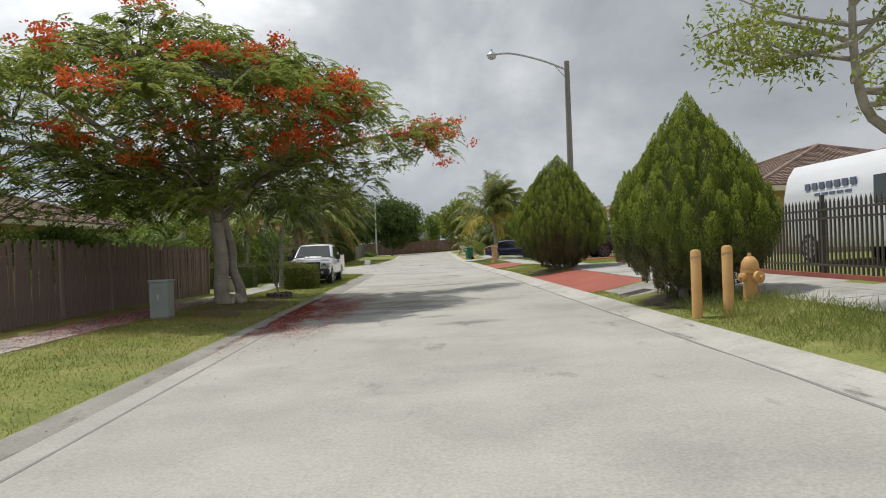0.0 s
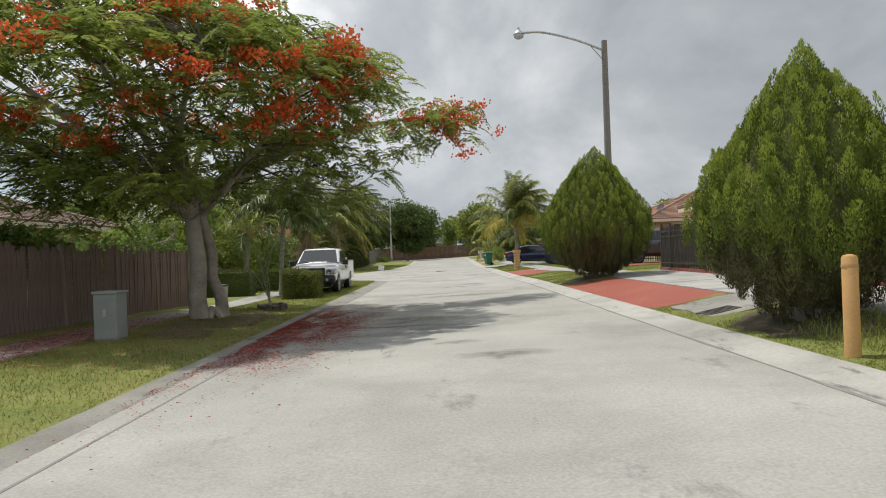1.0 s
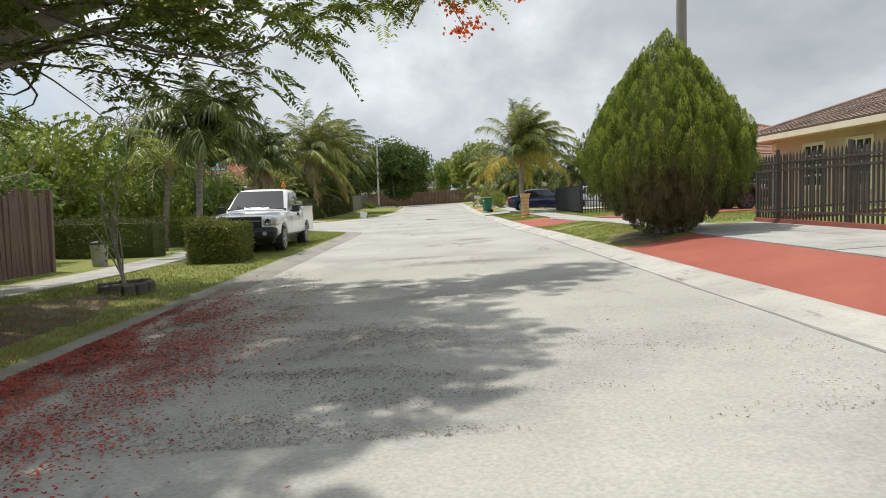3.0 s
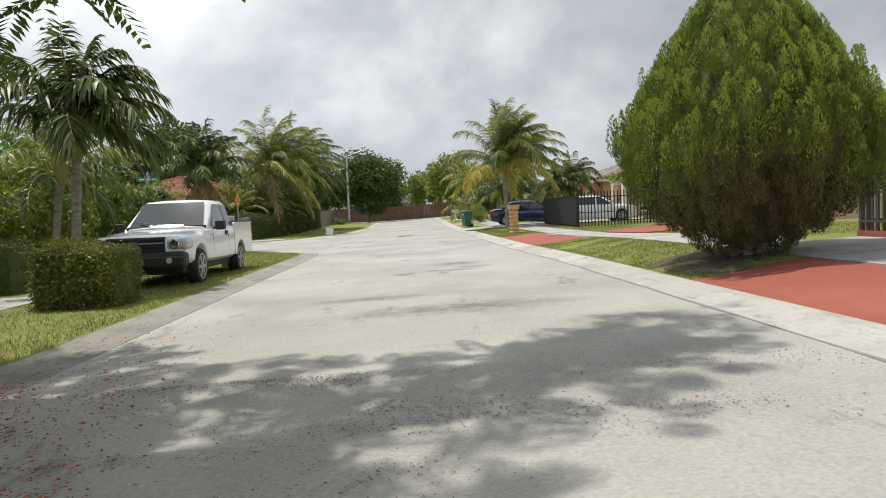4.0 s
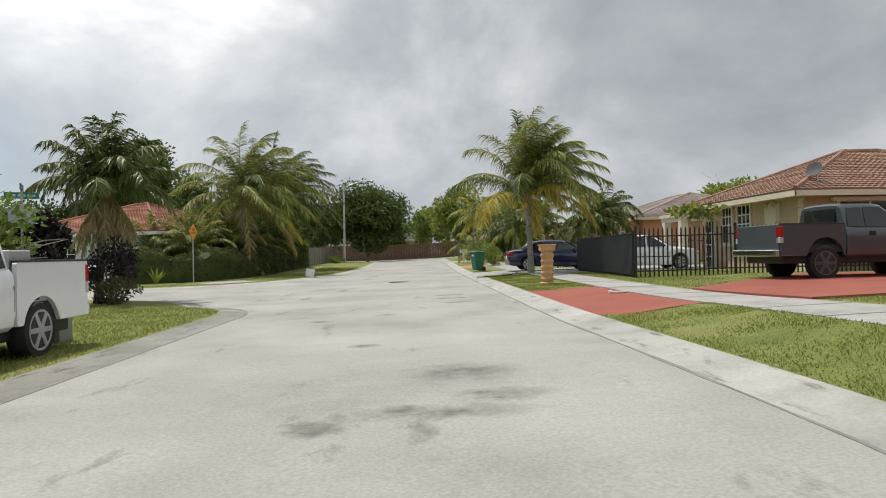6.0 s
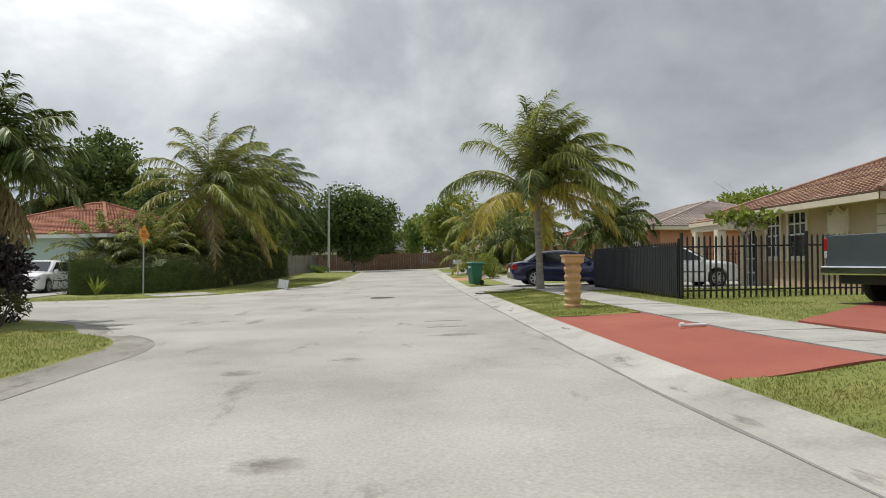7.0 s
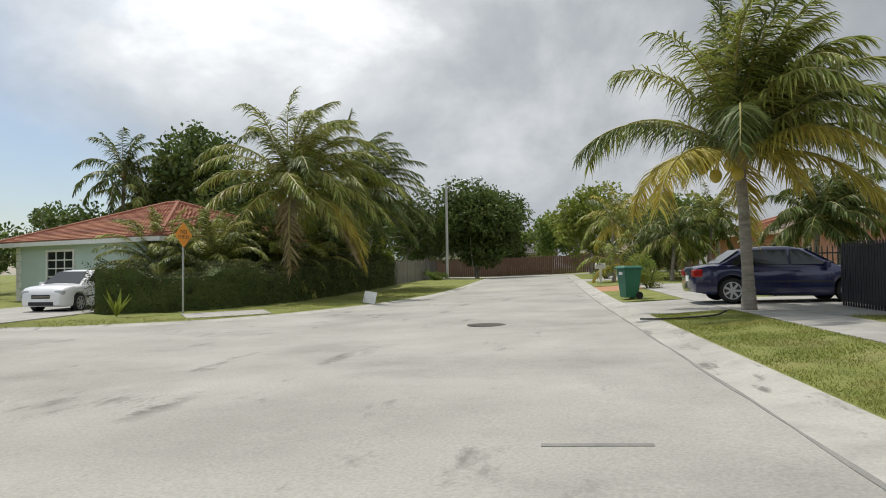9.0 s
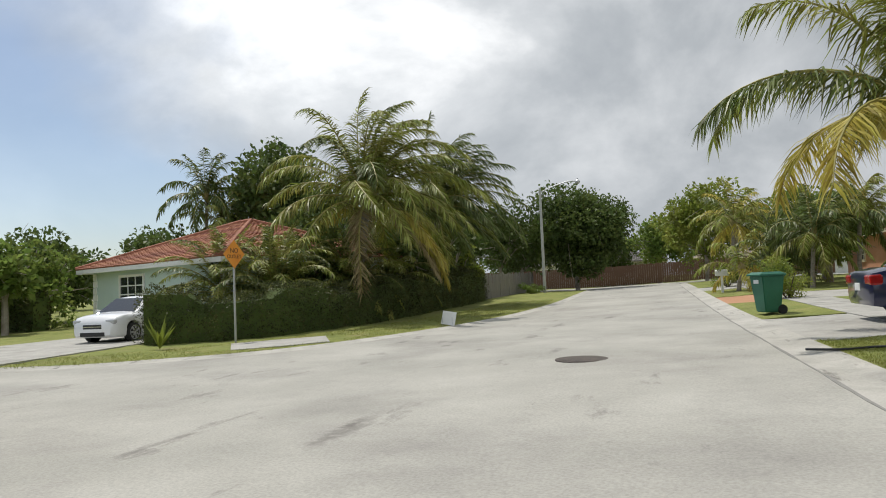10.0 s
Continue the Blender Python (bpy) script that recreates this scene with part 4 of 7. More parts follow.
pads = []
for k in range(250):
    a, q = k * 2.39996, math.sqrt((k + 0.5) / 250)
    px, py = math.cos(a) * q * (7.0 if math.cos(a) < 0 else 4.6) - 0.3, math.sin(a) * q * 5.2
    if (px > 1.6 and rng.uniform() < 0.3) or noise.noise((px * 0.7 + 5, py * 0.7, 0.4)) > 0.24:
        continue
    pads.append((Vector((px, py, dome(px, py)[0] + rng.uniform(-0.4, 0.25))), 1))
tops = len(pads)
for k in range(255):
    # the body of the crown, thinner over the road
    a, q = rng.uniform(0, 2 * math.pi), math.sqrt(rng.uniform(0.02, 1.0))
    px, py = math.cos(a) * q * (6.6 if math.cos(a) < 0 else 4.2) - 0.3, math.sin(a) * q * 4.8
    if (px > 1.2 and rng.uniform() < 0.32) or noise.noise((px * 0.5 + 9, py * 0.5, 1.7)) > 0.12:
        continue
    top = dome(px, py)[0]
    pads.append((Vector((px, py, max(2.5 + 0.25 * q, top - rng.uniform(0.7, 4.2) * (1 - 0.35 * q)))), 0))
for k in range(95):
    # sprays that hang round the fork and over the fence
    a, q = rng.uniform(0, 2 * math.pi), rng.uniform(0.15, 1.0)
    px, py = math.cos(a) * q * 3.2 - 1.4, math.sin(a) * q * 3.0 - 0.6
    pads.append((Vector((px, py, rng.uniform(2.45, 4.2) + 0.1 * abs(px))), 0))
for k in range(44):
    px, py = rng.uniform(-7.0, -2.2), rng.uniform(-4.4, 0.5)
    pads.append((Vector((px, py, rng.uniform(1.9, 3.7))), 0))
mains = []
for k in range(14):
    c = pads[14 + k * 14][0]
    src = stem_a[-1 - k % 2] if k % 3 else stem_b[-1]
    mains.append(limb(bm, src, c + Vector((0, 0, -0.3)), 0.1, 0.026, sag=-0.4, wobble=0.3, seg=8, n=9))
twigs = bmesh.new()
joints = [q for m in mains for q in m[2:]]
for c, q in pads:
    near = min(joints, key=lambda v: (v - c).length + max(0.0, v.z - c.z) * 1.6)
    limb(twigs, near, c, 0.024, 0.007, sag=-0.12, wobble=0.35, seg=5, n=5)
# the long limb that hangs over the road
long_limb = limb(bm, stem_a[-1], (5.3, 3.6, 5.2), 0.12, 0.03, sag=-0.9, wobble=0.1, seg=7, n=12)
long_tips = []
for e in ((7.0, 5.3, 5.15), (6.6, 4.2, 4.75), (6.2, 5.2, 5.6), (6.1, 4.6, 4.25)):
    long_tips.append(limb(bm, long_limb[-1 - len(long_tips) % 3], e, 0.026, 0.007, sag=-0.15, wobble=0.25, seg=5, n=8))
part("trunk", bm, M["bark"], ft, "smooth grey fused trunk with spreading limbs", smooth=True)
part("twig", twigs, M["twig"], ft, "thin dark branching twigs")
reach = [v + Vector(rng.normal(size=3)) * 0.4 + Vector((0, 0, -0.2)) for v in long_limb[3:] for k in range(5)]
reach += [v + Vector(rng.normal(size=3)) * 0.22 for q in long_tips for v in q[1:7:2]]
centre = np.array([tuple(c) for c, q in pads] + [tuple(c) for c in reach])
spread = np.concatenate([rng.uniform(0.4, 0.85, len(pads)), np.full(len(reach), 0.3)])
keep_n = np.array([15 if q else 10 for c, q in pads] + [7] * len(reach))
C, W = np.repeat(centre, keep_n, 0), np.repeat(spread, keep_n)
n = len(C)
ang, rad = rng.uniform(0, 2 * math.pi, n), np.sqrt(rng.uniform(0, 1, n))
out = np.stack([np.cos(ang), np.sin(ang), np.zeros(n)], 1)
b = C + out * (rad * W)[:, None] * 0.7
b[:, 2] += -0.2 * (rad * W) + rng.normal(size=n) * 0.14
d = unit(out * 0.9 + rng.normal(size=(n, 3)) * np.array([0.5, 0.5, 0.35]) + np.array([0, 0, 0.12]))
# each leaf is a bending stalk with pairs of narrow pinnae
pairs = 11
s = np.tile(np.repeat(np.linspace(0.12, 1, pairs), 2), n)
sg = np.tile(np.tile([1.0, -1.0], pairs), n)[:, None]
B, D = np.repeat(b, 2 * pairs, 0), np.repeat(d, 2 * pairs, 0)
L = np.repeat(rng.uniform(0.32, 0.58, n), 2 * pairs)[:, None]
fall = np.repeat(rng.uniform(0.25, 0.75, n), 2 * pairs)[:, None]
pos = B + D * L * s[:, None] + np.array([0, 0, -1.0]) * (L * s[:, None] ** 2 * fall)
sd = unit(np.cross(D, np.array([0, 0, 1.0]) + 1e-4))
wy = unit(sd * sg + D * 0.55 + np.array([0, 0, -0.35]) + rng.normal(size=pos.shape) * 0.1)
blades("foliage", pos, wy, unit(np.cross(wy, np.array([0, 0, 1.0]) + rng.normal(size=pos.shape) * 0.3)), 0.165 * np.sin(math.pi * (0.22 + 0.66 * s)), 0.046, M["flame_leaf"], ft, 0.15)
# flowers: large loose patches on the crown's near side and along the outer limb
seats = [c for c, q in pads[:tops] if noise.noise((c.x * 0.55 + 3, c.y * 0.55, c.z * 0.5)) > 0.12 and rng.uniform() < 0.55] + [c for c, q in pads[tops:] if c.y < -1.0 and c.z > 3.4 and rng.uniform() < 0.32] + [c for c, q in pads if c.x > 0.8 and c.z > 4.6 and rng.uniform() < 0.14]
fc = np.array([tuple(c) for c in seats])
fc = np.repeat(fc, 5, 0) + rng.normal(size=(len(fc) * 5, 3)) * np.array([0.21, 0.21, 0.13]) + np.array([0, -0.2, 0.1])
over = np.array([tuple(v) for v in long_limb[7:]] + [tuple(v) for q in long_tips for v in q])
fc = np.concatenate([fc, over[rng.integers(0, len(over), 60)] + rng.normal(size=(60, 3)) * np.array([0.2, 0.2, 0.14])])
per = 40
fp = np.repeat(fc, per, 0) + rng.normal(size=(len(fc) * per, 3)) * np.array([0.11, 0.11, 0.07])
fd = unit(random_dirs(len(fp)) + np.array([0, 0, 0.5]))
blades("blossom", fp, fd, sides(fd), 0.085, 0.07, M["flame_flower"], ft, 0.2)

# young tree in a ring of stones
sap = thing("sapling", -5.1, 26.85, level(-5.1, 26.85) + 0.05, "thin pale-stemmed young tree with sparse leaves", "tree")
bm = bmesh.new()
pts = limb(bm, (0, 0, -0.05), (-0.35, 0.1, 1.5), 0.035, 0.02, seg=6)
part("trunk", bm, M["bark"], sap, smooth=True)
sap_t = []
for k in range(9):
    e = pts[2 + k % 4] + Vector((rng.uniform(-0.6, 0.6), rng.uniform(-0.5, 0.5), rng.uniform(0.4, 1.0)))
    bm = bmesh.new()
    sap_t += limb(bm, pts[1 + k % 4], e, 0.016, 0.005, seg=5, n=4)[2:]
    part("branch", bm, M["bark"], sap, smooth=True)
st = np.array([tuple(q) for q in sap_t])
p = st[rng.integers(0, len(st), 280)] + rng.normal(size=(280, 3)) * 0.14
leaf_cloud("foliage", p, random_dirs(280), 0.085, M["leaf"], sap)
ring = thing("planter_ring", -5.1, 26.85, level(-5.1, 26.85) + 0.04, "low ring of dark rough stones round a sapling", "planter")
for k in range(12):
    a = 2 * math.pi * k / 12
    bm = box_bm(-0.085, 0.085, -0.06, 0.06, -0.03, 0.16 + rng.uniform(-0.02, 0.02), bevel=0.025)
    ob = part("stone", bm, M["stone"], ring)
    ob.matrix_basis = pose(0.34 * math.cos(a), 0.34 * math.sin(a), 0, 0, 0, math.degrees(a) + 90)
part("soil", lathe_bm([(0.3, 0.0), (0.3, 0.1), (0.15, 0.13)], 16), M["soil"], ring)

# hedges and palms of the left-hand corner lot
hedge_run([Vector((-6.0, 32.3, 0)), Vector((-5.4, 32.33, 0)), Vector((-4.78, 32.33, 0))], 0.97, 1.05, M["leaf_olive"], "boxy clipped hedge with dull olive leaves", density=1500, wave=0.16, ragged=0.07)
hedge_run([Vector((-12.0, 36.0, 0)), Vector((-10, 35.3, 0)), Vector((-9.2, 35.0, 0)), Vector((-7.9, 35.0, 0))], 1.05, 1.0, M["leaf_brown"], "long dull green clipped hedge", density=500, wave=0.16, ragged=0.07)
palm(-6.7, 34.7, 2.6, 1.9, "dark green palm with arching windblown leaves and slim trunk", [M["frond_dark"]], count=20, lean=(0.1, 0.1), radius=0.1, wind=(0.45, 0.0, 0), droop=1.0,
     elev=(15, 86), blade=0.75, hang=0.7, shaft=True, pairs=58, width=0.055)
corner_palm = palm(-9.0, 49.9, 3.4, 2.1, "dark palm with upright arching leaves", [M["frond_dark"]], count=24, radius=0.13, wind=(0.25, 0, 0), droop=0.75, elev=(8, 88), blade=0.7, pairs=56, width=0.055)
for k in range(16):
    # skirt of dead leaves under the crown
    frond("dead_frond", (0.2, 0.1, 3.3), k * 0.42, radians(rng.uniform(-62, -38)), rng.uniform(1.4, 2.0), 0.5, corner_palm, M["frond_dry"], pairs=26, blade=0.45, hang=0.9, width=0.05)["label"] = "dry brown hanging palm leaf"


# ---- vehicles ----
def loft(bm, sections):
    """Quads between cross-sections (lists of points) and caps at both ends."""
    rings = [[bm.verts.new(p) for p in s] for s in sections]
    n = len(rings[0])
    for a, b in zip(rings, rings[1:]):
        for k in range(n):
            bm.faces.new((a[k], a[(k + 1) % n], b[(k + 1) % n], b[k]))
    bm.faces.new(rings[0][::-1])
    bm.faces.new(rings[-1])


def body_section(x, w, zb, zt, crown=0.03):
    h = zt - zb
    half = [(w * 0.9, zb), (w * 0.97, zb + min(0.06, 0.12 * h)), (w, zb + min(0.22, 0.38 * h)), (w, zb + h * 0.62), (w * 0.978, zt - min(0.09, 0.25 * h)), (w * 0.93, zt - 0.02), (w * 0.84, zt), (w * 0.45, zt + crown)]
    return [(x, y, z) for y, z in half] + [(x, -y, z) for y, z in half[::-1]]


def arch_line(axles, r, x, low):
    """Height of a sill at x, lifted over the wheels; low: its height between them."""
    for ax in axles:
        if abs(x - ax) < r * 1.17:
            return max(low, r + math.sqrt((r * 1.17) ** 2 - (x - ax) ** 2))
    return low


def car_body(stations, w, axles, r, crown=0.03):
    """A lofted body between stations of (x, width, sill, top), with open wheel arches."""
    stations = sorted(stations)
    xs = [q[0] for q in stations]
    cuts = set(xs)
    for ax in axles:
        cuts |= {ax + s * r * 1.171 for s in (-1, 1)} | {ax + r * 1.168 * math.cos(math.pi * k / 16) for k in range(17)}
    out = []
    for x in sorted(q for q in cuts if xs[0] <= q <= xs[-1]):
        b, low, top = (float(np.interp(x, xs, [q[k] for q in stations])) for k in (1, 2, 3))
        out.append(body_section(x, w * b, arch_line(axles, r, x, low), top, crown))
    bm = bmesh.new()
    loft(bm, out)
    return bm


def underside(parent, w, axles, r, x0, x1):
    """Dark wheel housings and floor pan."""
    part("floor_pan", box_bm(x0, x1, -w * 0.8, w * 0.8, 0.27, 0.5, bevel=0.03), M["trim_black"], parent, "dark floor pan")
    for ax in axles:
        part("wheel_housing", box_bm(ax - r * 1.16, ax + r * 1.16, -w * 0.72, w * 0.72, 0.3, r * 2.16), M["trim_black"], parent, "dark wheel housing")


def cabin_section(x, wb, zb, wt, zt):
    half = [(wb, zb), (wb + (wt - wb) * 0.75, zb + (zt - zb) * 0.8), (wt * 0.985, zt - 0.045), (wt * 0.9, zt), (wt * 0.4, zt + 0.025)]
    return [(x, y, z) for y, z in half] + [(x, -y, z) for y, z in half[::-1]]


def flat(name, pts, mat, parent, thick=0.012, label=""):
    """A thin plate from an outline, thickened along its normal."""
    bm = bmesh.new()
    f = bm.faces.new([bm.verts.new(p) for p in pts])
    f.normal_update()
    nrm = f.normal.copy()
    r = bmesh.ops.extrude_face_region(bm, geom=[f])
    bmesh.ops.translate(bm, verts=[v for v in r["geom"] if isinstance(v, bmesh.types.BMVert)], vec=nrm * thick)
    return part(name, bm, mat, parent, label)


def wheel(parent, x, y, r, rim_mat, width=0.22, spokes=5, z=None):
    side = 1 if y > 0 else -1
    bm = lathe_bm([(r * 0.7, -width / 2), (r * 0.94, -width / 2), (r, -width * 0.34), (r, width * 0.34), (r * 0.94, width / 2), (r * 0.7, width / 2)], 28)
    w = part("wheel", bm, M["tyre"], parent, "black tyre", smooth=True)
    w.matrix_basis = pose(x, y, r if z is None else z, -90 * side, 0, 0)
    bm = lathe_bm([(r * 0.68, width * 0.3), (r * 0.72, width * 0.53), (r * 0.64, width * 0.51), (r * 0.6, width * 0.36)], 24)
    add_lathe(bm, [(r * 0.19, width * 0.3), (r * 0.18, width * 0.55), (r * 0.05, width * 0.57)], 12)
    for k in range(spokes):
        a = 2 * math.pi * k / spokes
        c, s = math.cos(a), math.sin(a)
        q = [(r * 0.1, -r * 0.095), (r * 0.66, -r * 0.085), (r * 0.66, r * 0.085), (r * 0.1, r * 0.095)]
        lo = [bm.verts.new((u * c - v * s, u * s + v * c, width * 0.5)) for u, v in q]
        hi = [bm.verts.new((u * c - v * s, u * s + v * c, width * 0.545)) for u, v in q]
        bm.faces.new(hi)
        for i in range(4):
            bm.faces.new((lo[i], lo[(i + 1) % 4], hi[(i + 1) % 4], hi[i]))
    part("rim", bm, rim_mat, w, "metal wheel rim", smooth=False)
    # black disc paints the shade of the hollow behind the spokes
    part("rim_well", lathe_bm([(r * 0.66, width * 0.4), (r * 0.64, width * 0.505), (r * 0.02, width * 0.505)], 20), M["trim_black"], w, "black disc standing in for the shaded wheel recess")


def mirror(parent, x, y, z, mat, s=1.0):
    side = 1 if y > 0 else -1
    bm = bmesh.new()
    add_box(bm, x - 0.07 * s, x + 0.07 * s, y + side * 0.05 - 0.09 * s, y + side * 0.05 + 0.09 * s, z - 0.08 * s, z + 0.1 * s, bevel=0.025)
    add_box(bm, x - 0.025, x + 0.03, min(y - side * 0.12, y), max(y - side * 0.12, y), z - 0.07, z - 0.02)
    part("door_mirror", bm, mat, parent)


def sedan(name, x, y, turn, label, paint, rims, length=4.5, width=1.74, height=1.42, base=None):
    t = thing(name, x, y, level(x, y) + 0.05 if base is None else base, label, "car", "", turn)
    h, w = length / 2, width / 2
    axles = (-h + 0.92, h - 0.9)
    st = [(-h, 0.80, 0.34, 0.80), (-h + 0.05, 0.92, 0.27, 0.90), (-h + 0.35, 0.985, 0.22, 0.965), (-h + 0.95, 1, 0.2, 0.97), (-0.3, 1, 0.18, 0.93), (0.75, 1, 0.18, 0.92),
          (h - 1.05, 0.995, 0.19, 0.94), (h - 0.5, 0.975, 0.2, 0.90), (h - 0.2, 0.93, 0.2, 0.845), (h - 0.07, 0.86, 0.22, 0.76), (h, 0.78, 0.28, 0.62)]
    part("body", car_body(st, w, axles, 0.315), paint, t, smooth=True)
    underside(t, w, axles, 0.315, -h + 0.3, h - 0.3)
    zb, wt = 0.90, w * 0.72
    cab = [(-h + 0.62, w * 0.86, zb + 0.02, w * 0.84, zb + 0.06), (-h + 1.25, w * 0.93, zb, wt * 0.97, height - 0.06), (-h + 1.8, w * 0.94, zb, wt, height), (0.1, w * 0.94, zb, wt, height), (0.42, w * 0.93, zb, wt * 0.97, height - 0.05), (1.22, w * 0.88, zb - 0.02, w * 0.86, zb + 0.02)]
    bm = bmesh.new()
    loft(bm, [cabin_section(*c) for c in cab])
    part("roof", bm, paint, t, smooth=True)
    for s in (1, -1):
        def P(xx, f, o=0.012):
            # point on the cabin's side plane, f from belt to roof
            return (xx, s * (w * 0.94 + (wt - w * 0.94) * f + o), zb + (height - zb) * f)
        flat("side_window", [P(0.95, 0.12), P(0.05, 0.12), P(0.05, 0.86), P(0.28, 0.86)][::s], M["car_glass"], t)
        flat("side_window", [P(-0.02, 0.12), P(-0.95, 0.12), P(-0.9, 0.86), P(-0.02, 0.86)][::s], M["car_glass"], t)
        flat("quarter_window", [P(-1.0, 0.12), P(-1.4, 0.12), P(-1.05, 0.8), P(-0.95, 0.84)][::s], M["car_glass"], t)
        for xx in (0.0, -0.98):
            part("door_handle", box_bm(xx + 0.08, xx + 0.24, *sorted((s * w * 0.985, s * w * 1.02)), 0.80, 0.83, bevel=0.008), paint, t)
        part("door_trim", box_bm(-1.2, 1.0, *sorted((s * w * 0.99, s * w * 1.008)), 0.52, 0.56, bevel=0.006), M["trim_black"], t)
        for xx in (0.98, -0.04, -0.98):
            part("door_gap", box_bm(xx - 0.006, xx + 0.006, *sorted((s * w * 0.98, s * w * 1.0015)), 0.4, 0.74), M["trim_black"], t)
        mirror(t, 0.86, s * w * 1.02, 0.95, paint, 0.9)
        for xx in axles:
            wheel(t, xx, s * (w - 0.115), 0.315, rims, 0.2, 7)
        part("headlight", box_bm(h - 0.32, h - 0.035, *sorted((s * w * 0.5, s * w * 0.9)), 0.61, 0.77, bevel=0.05), M["lamp_lens"], t)
        part("tail_light", box_bm(-h - 0.005, -h + 0.22, *sorted((s * w * 0.52, s * w * 0.96)), 0.66, 0.86, bevel=0.04), M["tail_lens"], t)
    g = 0.012
    flat("windscreen", [(1.14 + g, -w * 0.78, zb + 0.06 + g), (1.14 + g, w * 0.78, zb + 0.06 + g), (0.47 + g, wt * 0.86, height - 0.06 + g), (0.47 + g, -wt * 0.86, height - 0.06 + g)], M["car_glass"], t)
    flat("rear_window", [(-h + 0.68 - g, w * 0.74, zb + 0.1 + g), (-h + 0.68 - g, -w * 0.74, zb + 0.1 + g), (-h + 1.2 - g, -wt * 0.85, height - 0.07 + g), (-h + 1.2 - g, wt * 0.85, height - 0.07 + g)], M["car_glass"], t)
    part("grille", box_bm(h - 0.12, h + 0.012, -0.34, 0.34, 0.48, 0.62, bevel=0.02), M["trim_black"], t, "dark slatted grille")
    part("grille_bar", box_bm(h - 0.02, h + 0.02, -0.33, 0.33, 0.54, 0.56), M["chrome"], t)
    part("lower_intake", box_bm(h - 0.2, h + 0.01, -0.45, 0.45, 0.25, 0.38, bevel=0.02), M["trim_black"], t)
    part("number_plate", box_bm(-h - 0.012, -h + 0.05, -0.16, 0.16, 0.55, 0.7, bevel=0.006), M["white_paint"], t, "blank pale plate")
    return t


def pickup(name, x, y, turn, label, paint, rims, toolbox=True, r=0.375, lift=0.0):
    t = thing(name, x, y, level(x, y) + 0.03 + lift, label, "pickup truck", "", turn)
    w = 0.99
    axles = (-1.45, 1.75)
    st = [(2.70, 0.88, 0.55, 0.97), (2.64, 0.95, 0.5, 1.02), (2.35, 0.985, 0.48, 1.055), (1.6, 1, 0.46, 1.11), (1.0, 1, 0.44, 1.15), (0.2, 1, 0.42, 1.17), (-0.5, 1, 0.42, 1.18), (-0.86, 1, 0.42, 1.20)]
    part("body", car_body(st, w, axles, r, 0.02), paint, t, smooth=True)
    underside(t, w, axles, r, -2.5, 2.4)
    zb, zt, wb, wt = 1.13, 1.79, 0.92, 0.75
    bm = bmesh.new()
    loft(bm, [cabin_section(*c) for c in [(-0.86, wb, zb, wt * 0.98, zt - 0.05), (-0.78, wb, zb, wt, zt), (0.1, wb, zb, wt, zt), (0.32, wb, zb, wt * 0.98, zt - 0.04), (1.02, wb * 0.98, zb, wb * 0.95, zb + 0.05)]])
    part("cab", bm, paint, t, smooth=True)
    for s in (1, -1):
        def P(xx, f, o=0.014):
            return (xx, s * (wb + (wt - wb) * f + o), zb + (zt - zb) * f)
        flat("door_window", [P(0.78, 0.1), P(-0.28, 0.1), P(-0.28, 0.86), P(0.2, 0.86)][::s], M["car_glass"], t)
        flat("rear_side_window", [P(-0.34, 0.1), P(-0.78, 0.1), P(-0.74, 0.82), P(-0.34, 0.86)][::s], M["car_glass"], t)
        part("door_handle", box_bm(-0.22, -0.06, *sorted((s * w * 0.985, s * w * 1.02)), 0.98, 1.08, bevel=0.01), M["trim_black"], t, "black door handle")
        for xx in (0.92, -0.31, -0.84):
            part("door_gap", box_bm(xx - 0.004, xx + 0.004, *sorted((s * w * 0.98, s * w * 1.0015)), 0.66, 0.98), M["dish_grey"], t)
        mirror(t, 0.72, s * 1.05, 1.2, M["trim_black"], 1.15)
        for xx in axles:
            wheel(t, xx, s * (w - 0.15), r, rims, 0.25, 6, z=r - lift)
        # bed sides
        foot = [-2.66 + 0.04 * k for k in range(45)]
        lower = [(q, s * 0.93, arch_line(axles, r, q, 0.47)) for q in foot]
        flat("bed_side", (lower + [(-0.9, s * 0.93, 1.245), (-0.92, s * 0.93, 1.265), (-2.64, s * 0.93, 1.265), (-2.66, s * 0.93, 1.245)])[::-s], paint, t, thick=0.058)
        part("lip", tube_bm([(q, s * 0.985, arch_line(axles, r, q, 0.47) + 0.012) for q in foot], 0.012, 6), paint, t)
        part("bed_rail", box_bm(-2.66, -0.92, *sorted((s * 0.9, s * 1.0)), 1.265, 1.295, bevel=0.008), M["trim_black"], t)
        lamp = part("headlight", box_bm(2.26, 2.715, *sorted((s * 0.58, s * 0.98)), 0.76, 0.99, bevel=0.06), M["lamp_lens"], t, "clear headlight")
        part("reflector", lathe_bm([(0.10, 0.0), (0.085, 0.008), (0.03, 0.004)], 16), M["chrome"], lamp).matrix_basis = pose(2.722, s * 0.74, 0.88, 0, 90, 0)
        part("indicator", box_bm(2.55, 2.742, *sorted((s * 0.88, s * 0.94)), 0.79, 0.85, bevel=0.012), M["sign_orange"], lamp)
        part("tail_light", box_bm(-2.69, -2.6, *sorted((s * 0.82, s * 0.997)), 0.95, 1.22, bevel=0.015), M["tail_lens"], t, "red tail light")
        part("reversing_light", box_bm(-2.69, -2.6, *sorted((s * 0.82, s * 0.997)), 0.8, 0.945, bevel=0.012), M["lamp_lens"], t, "pale reversing light")
        part("badge", box_bm(0.95, 1.12, *sorted((s * w * 0.99, s * w * 1.012)), 1.0, 1.03), M["chrome"], t)
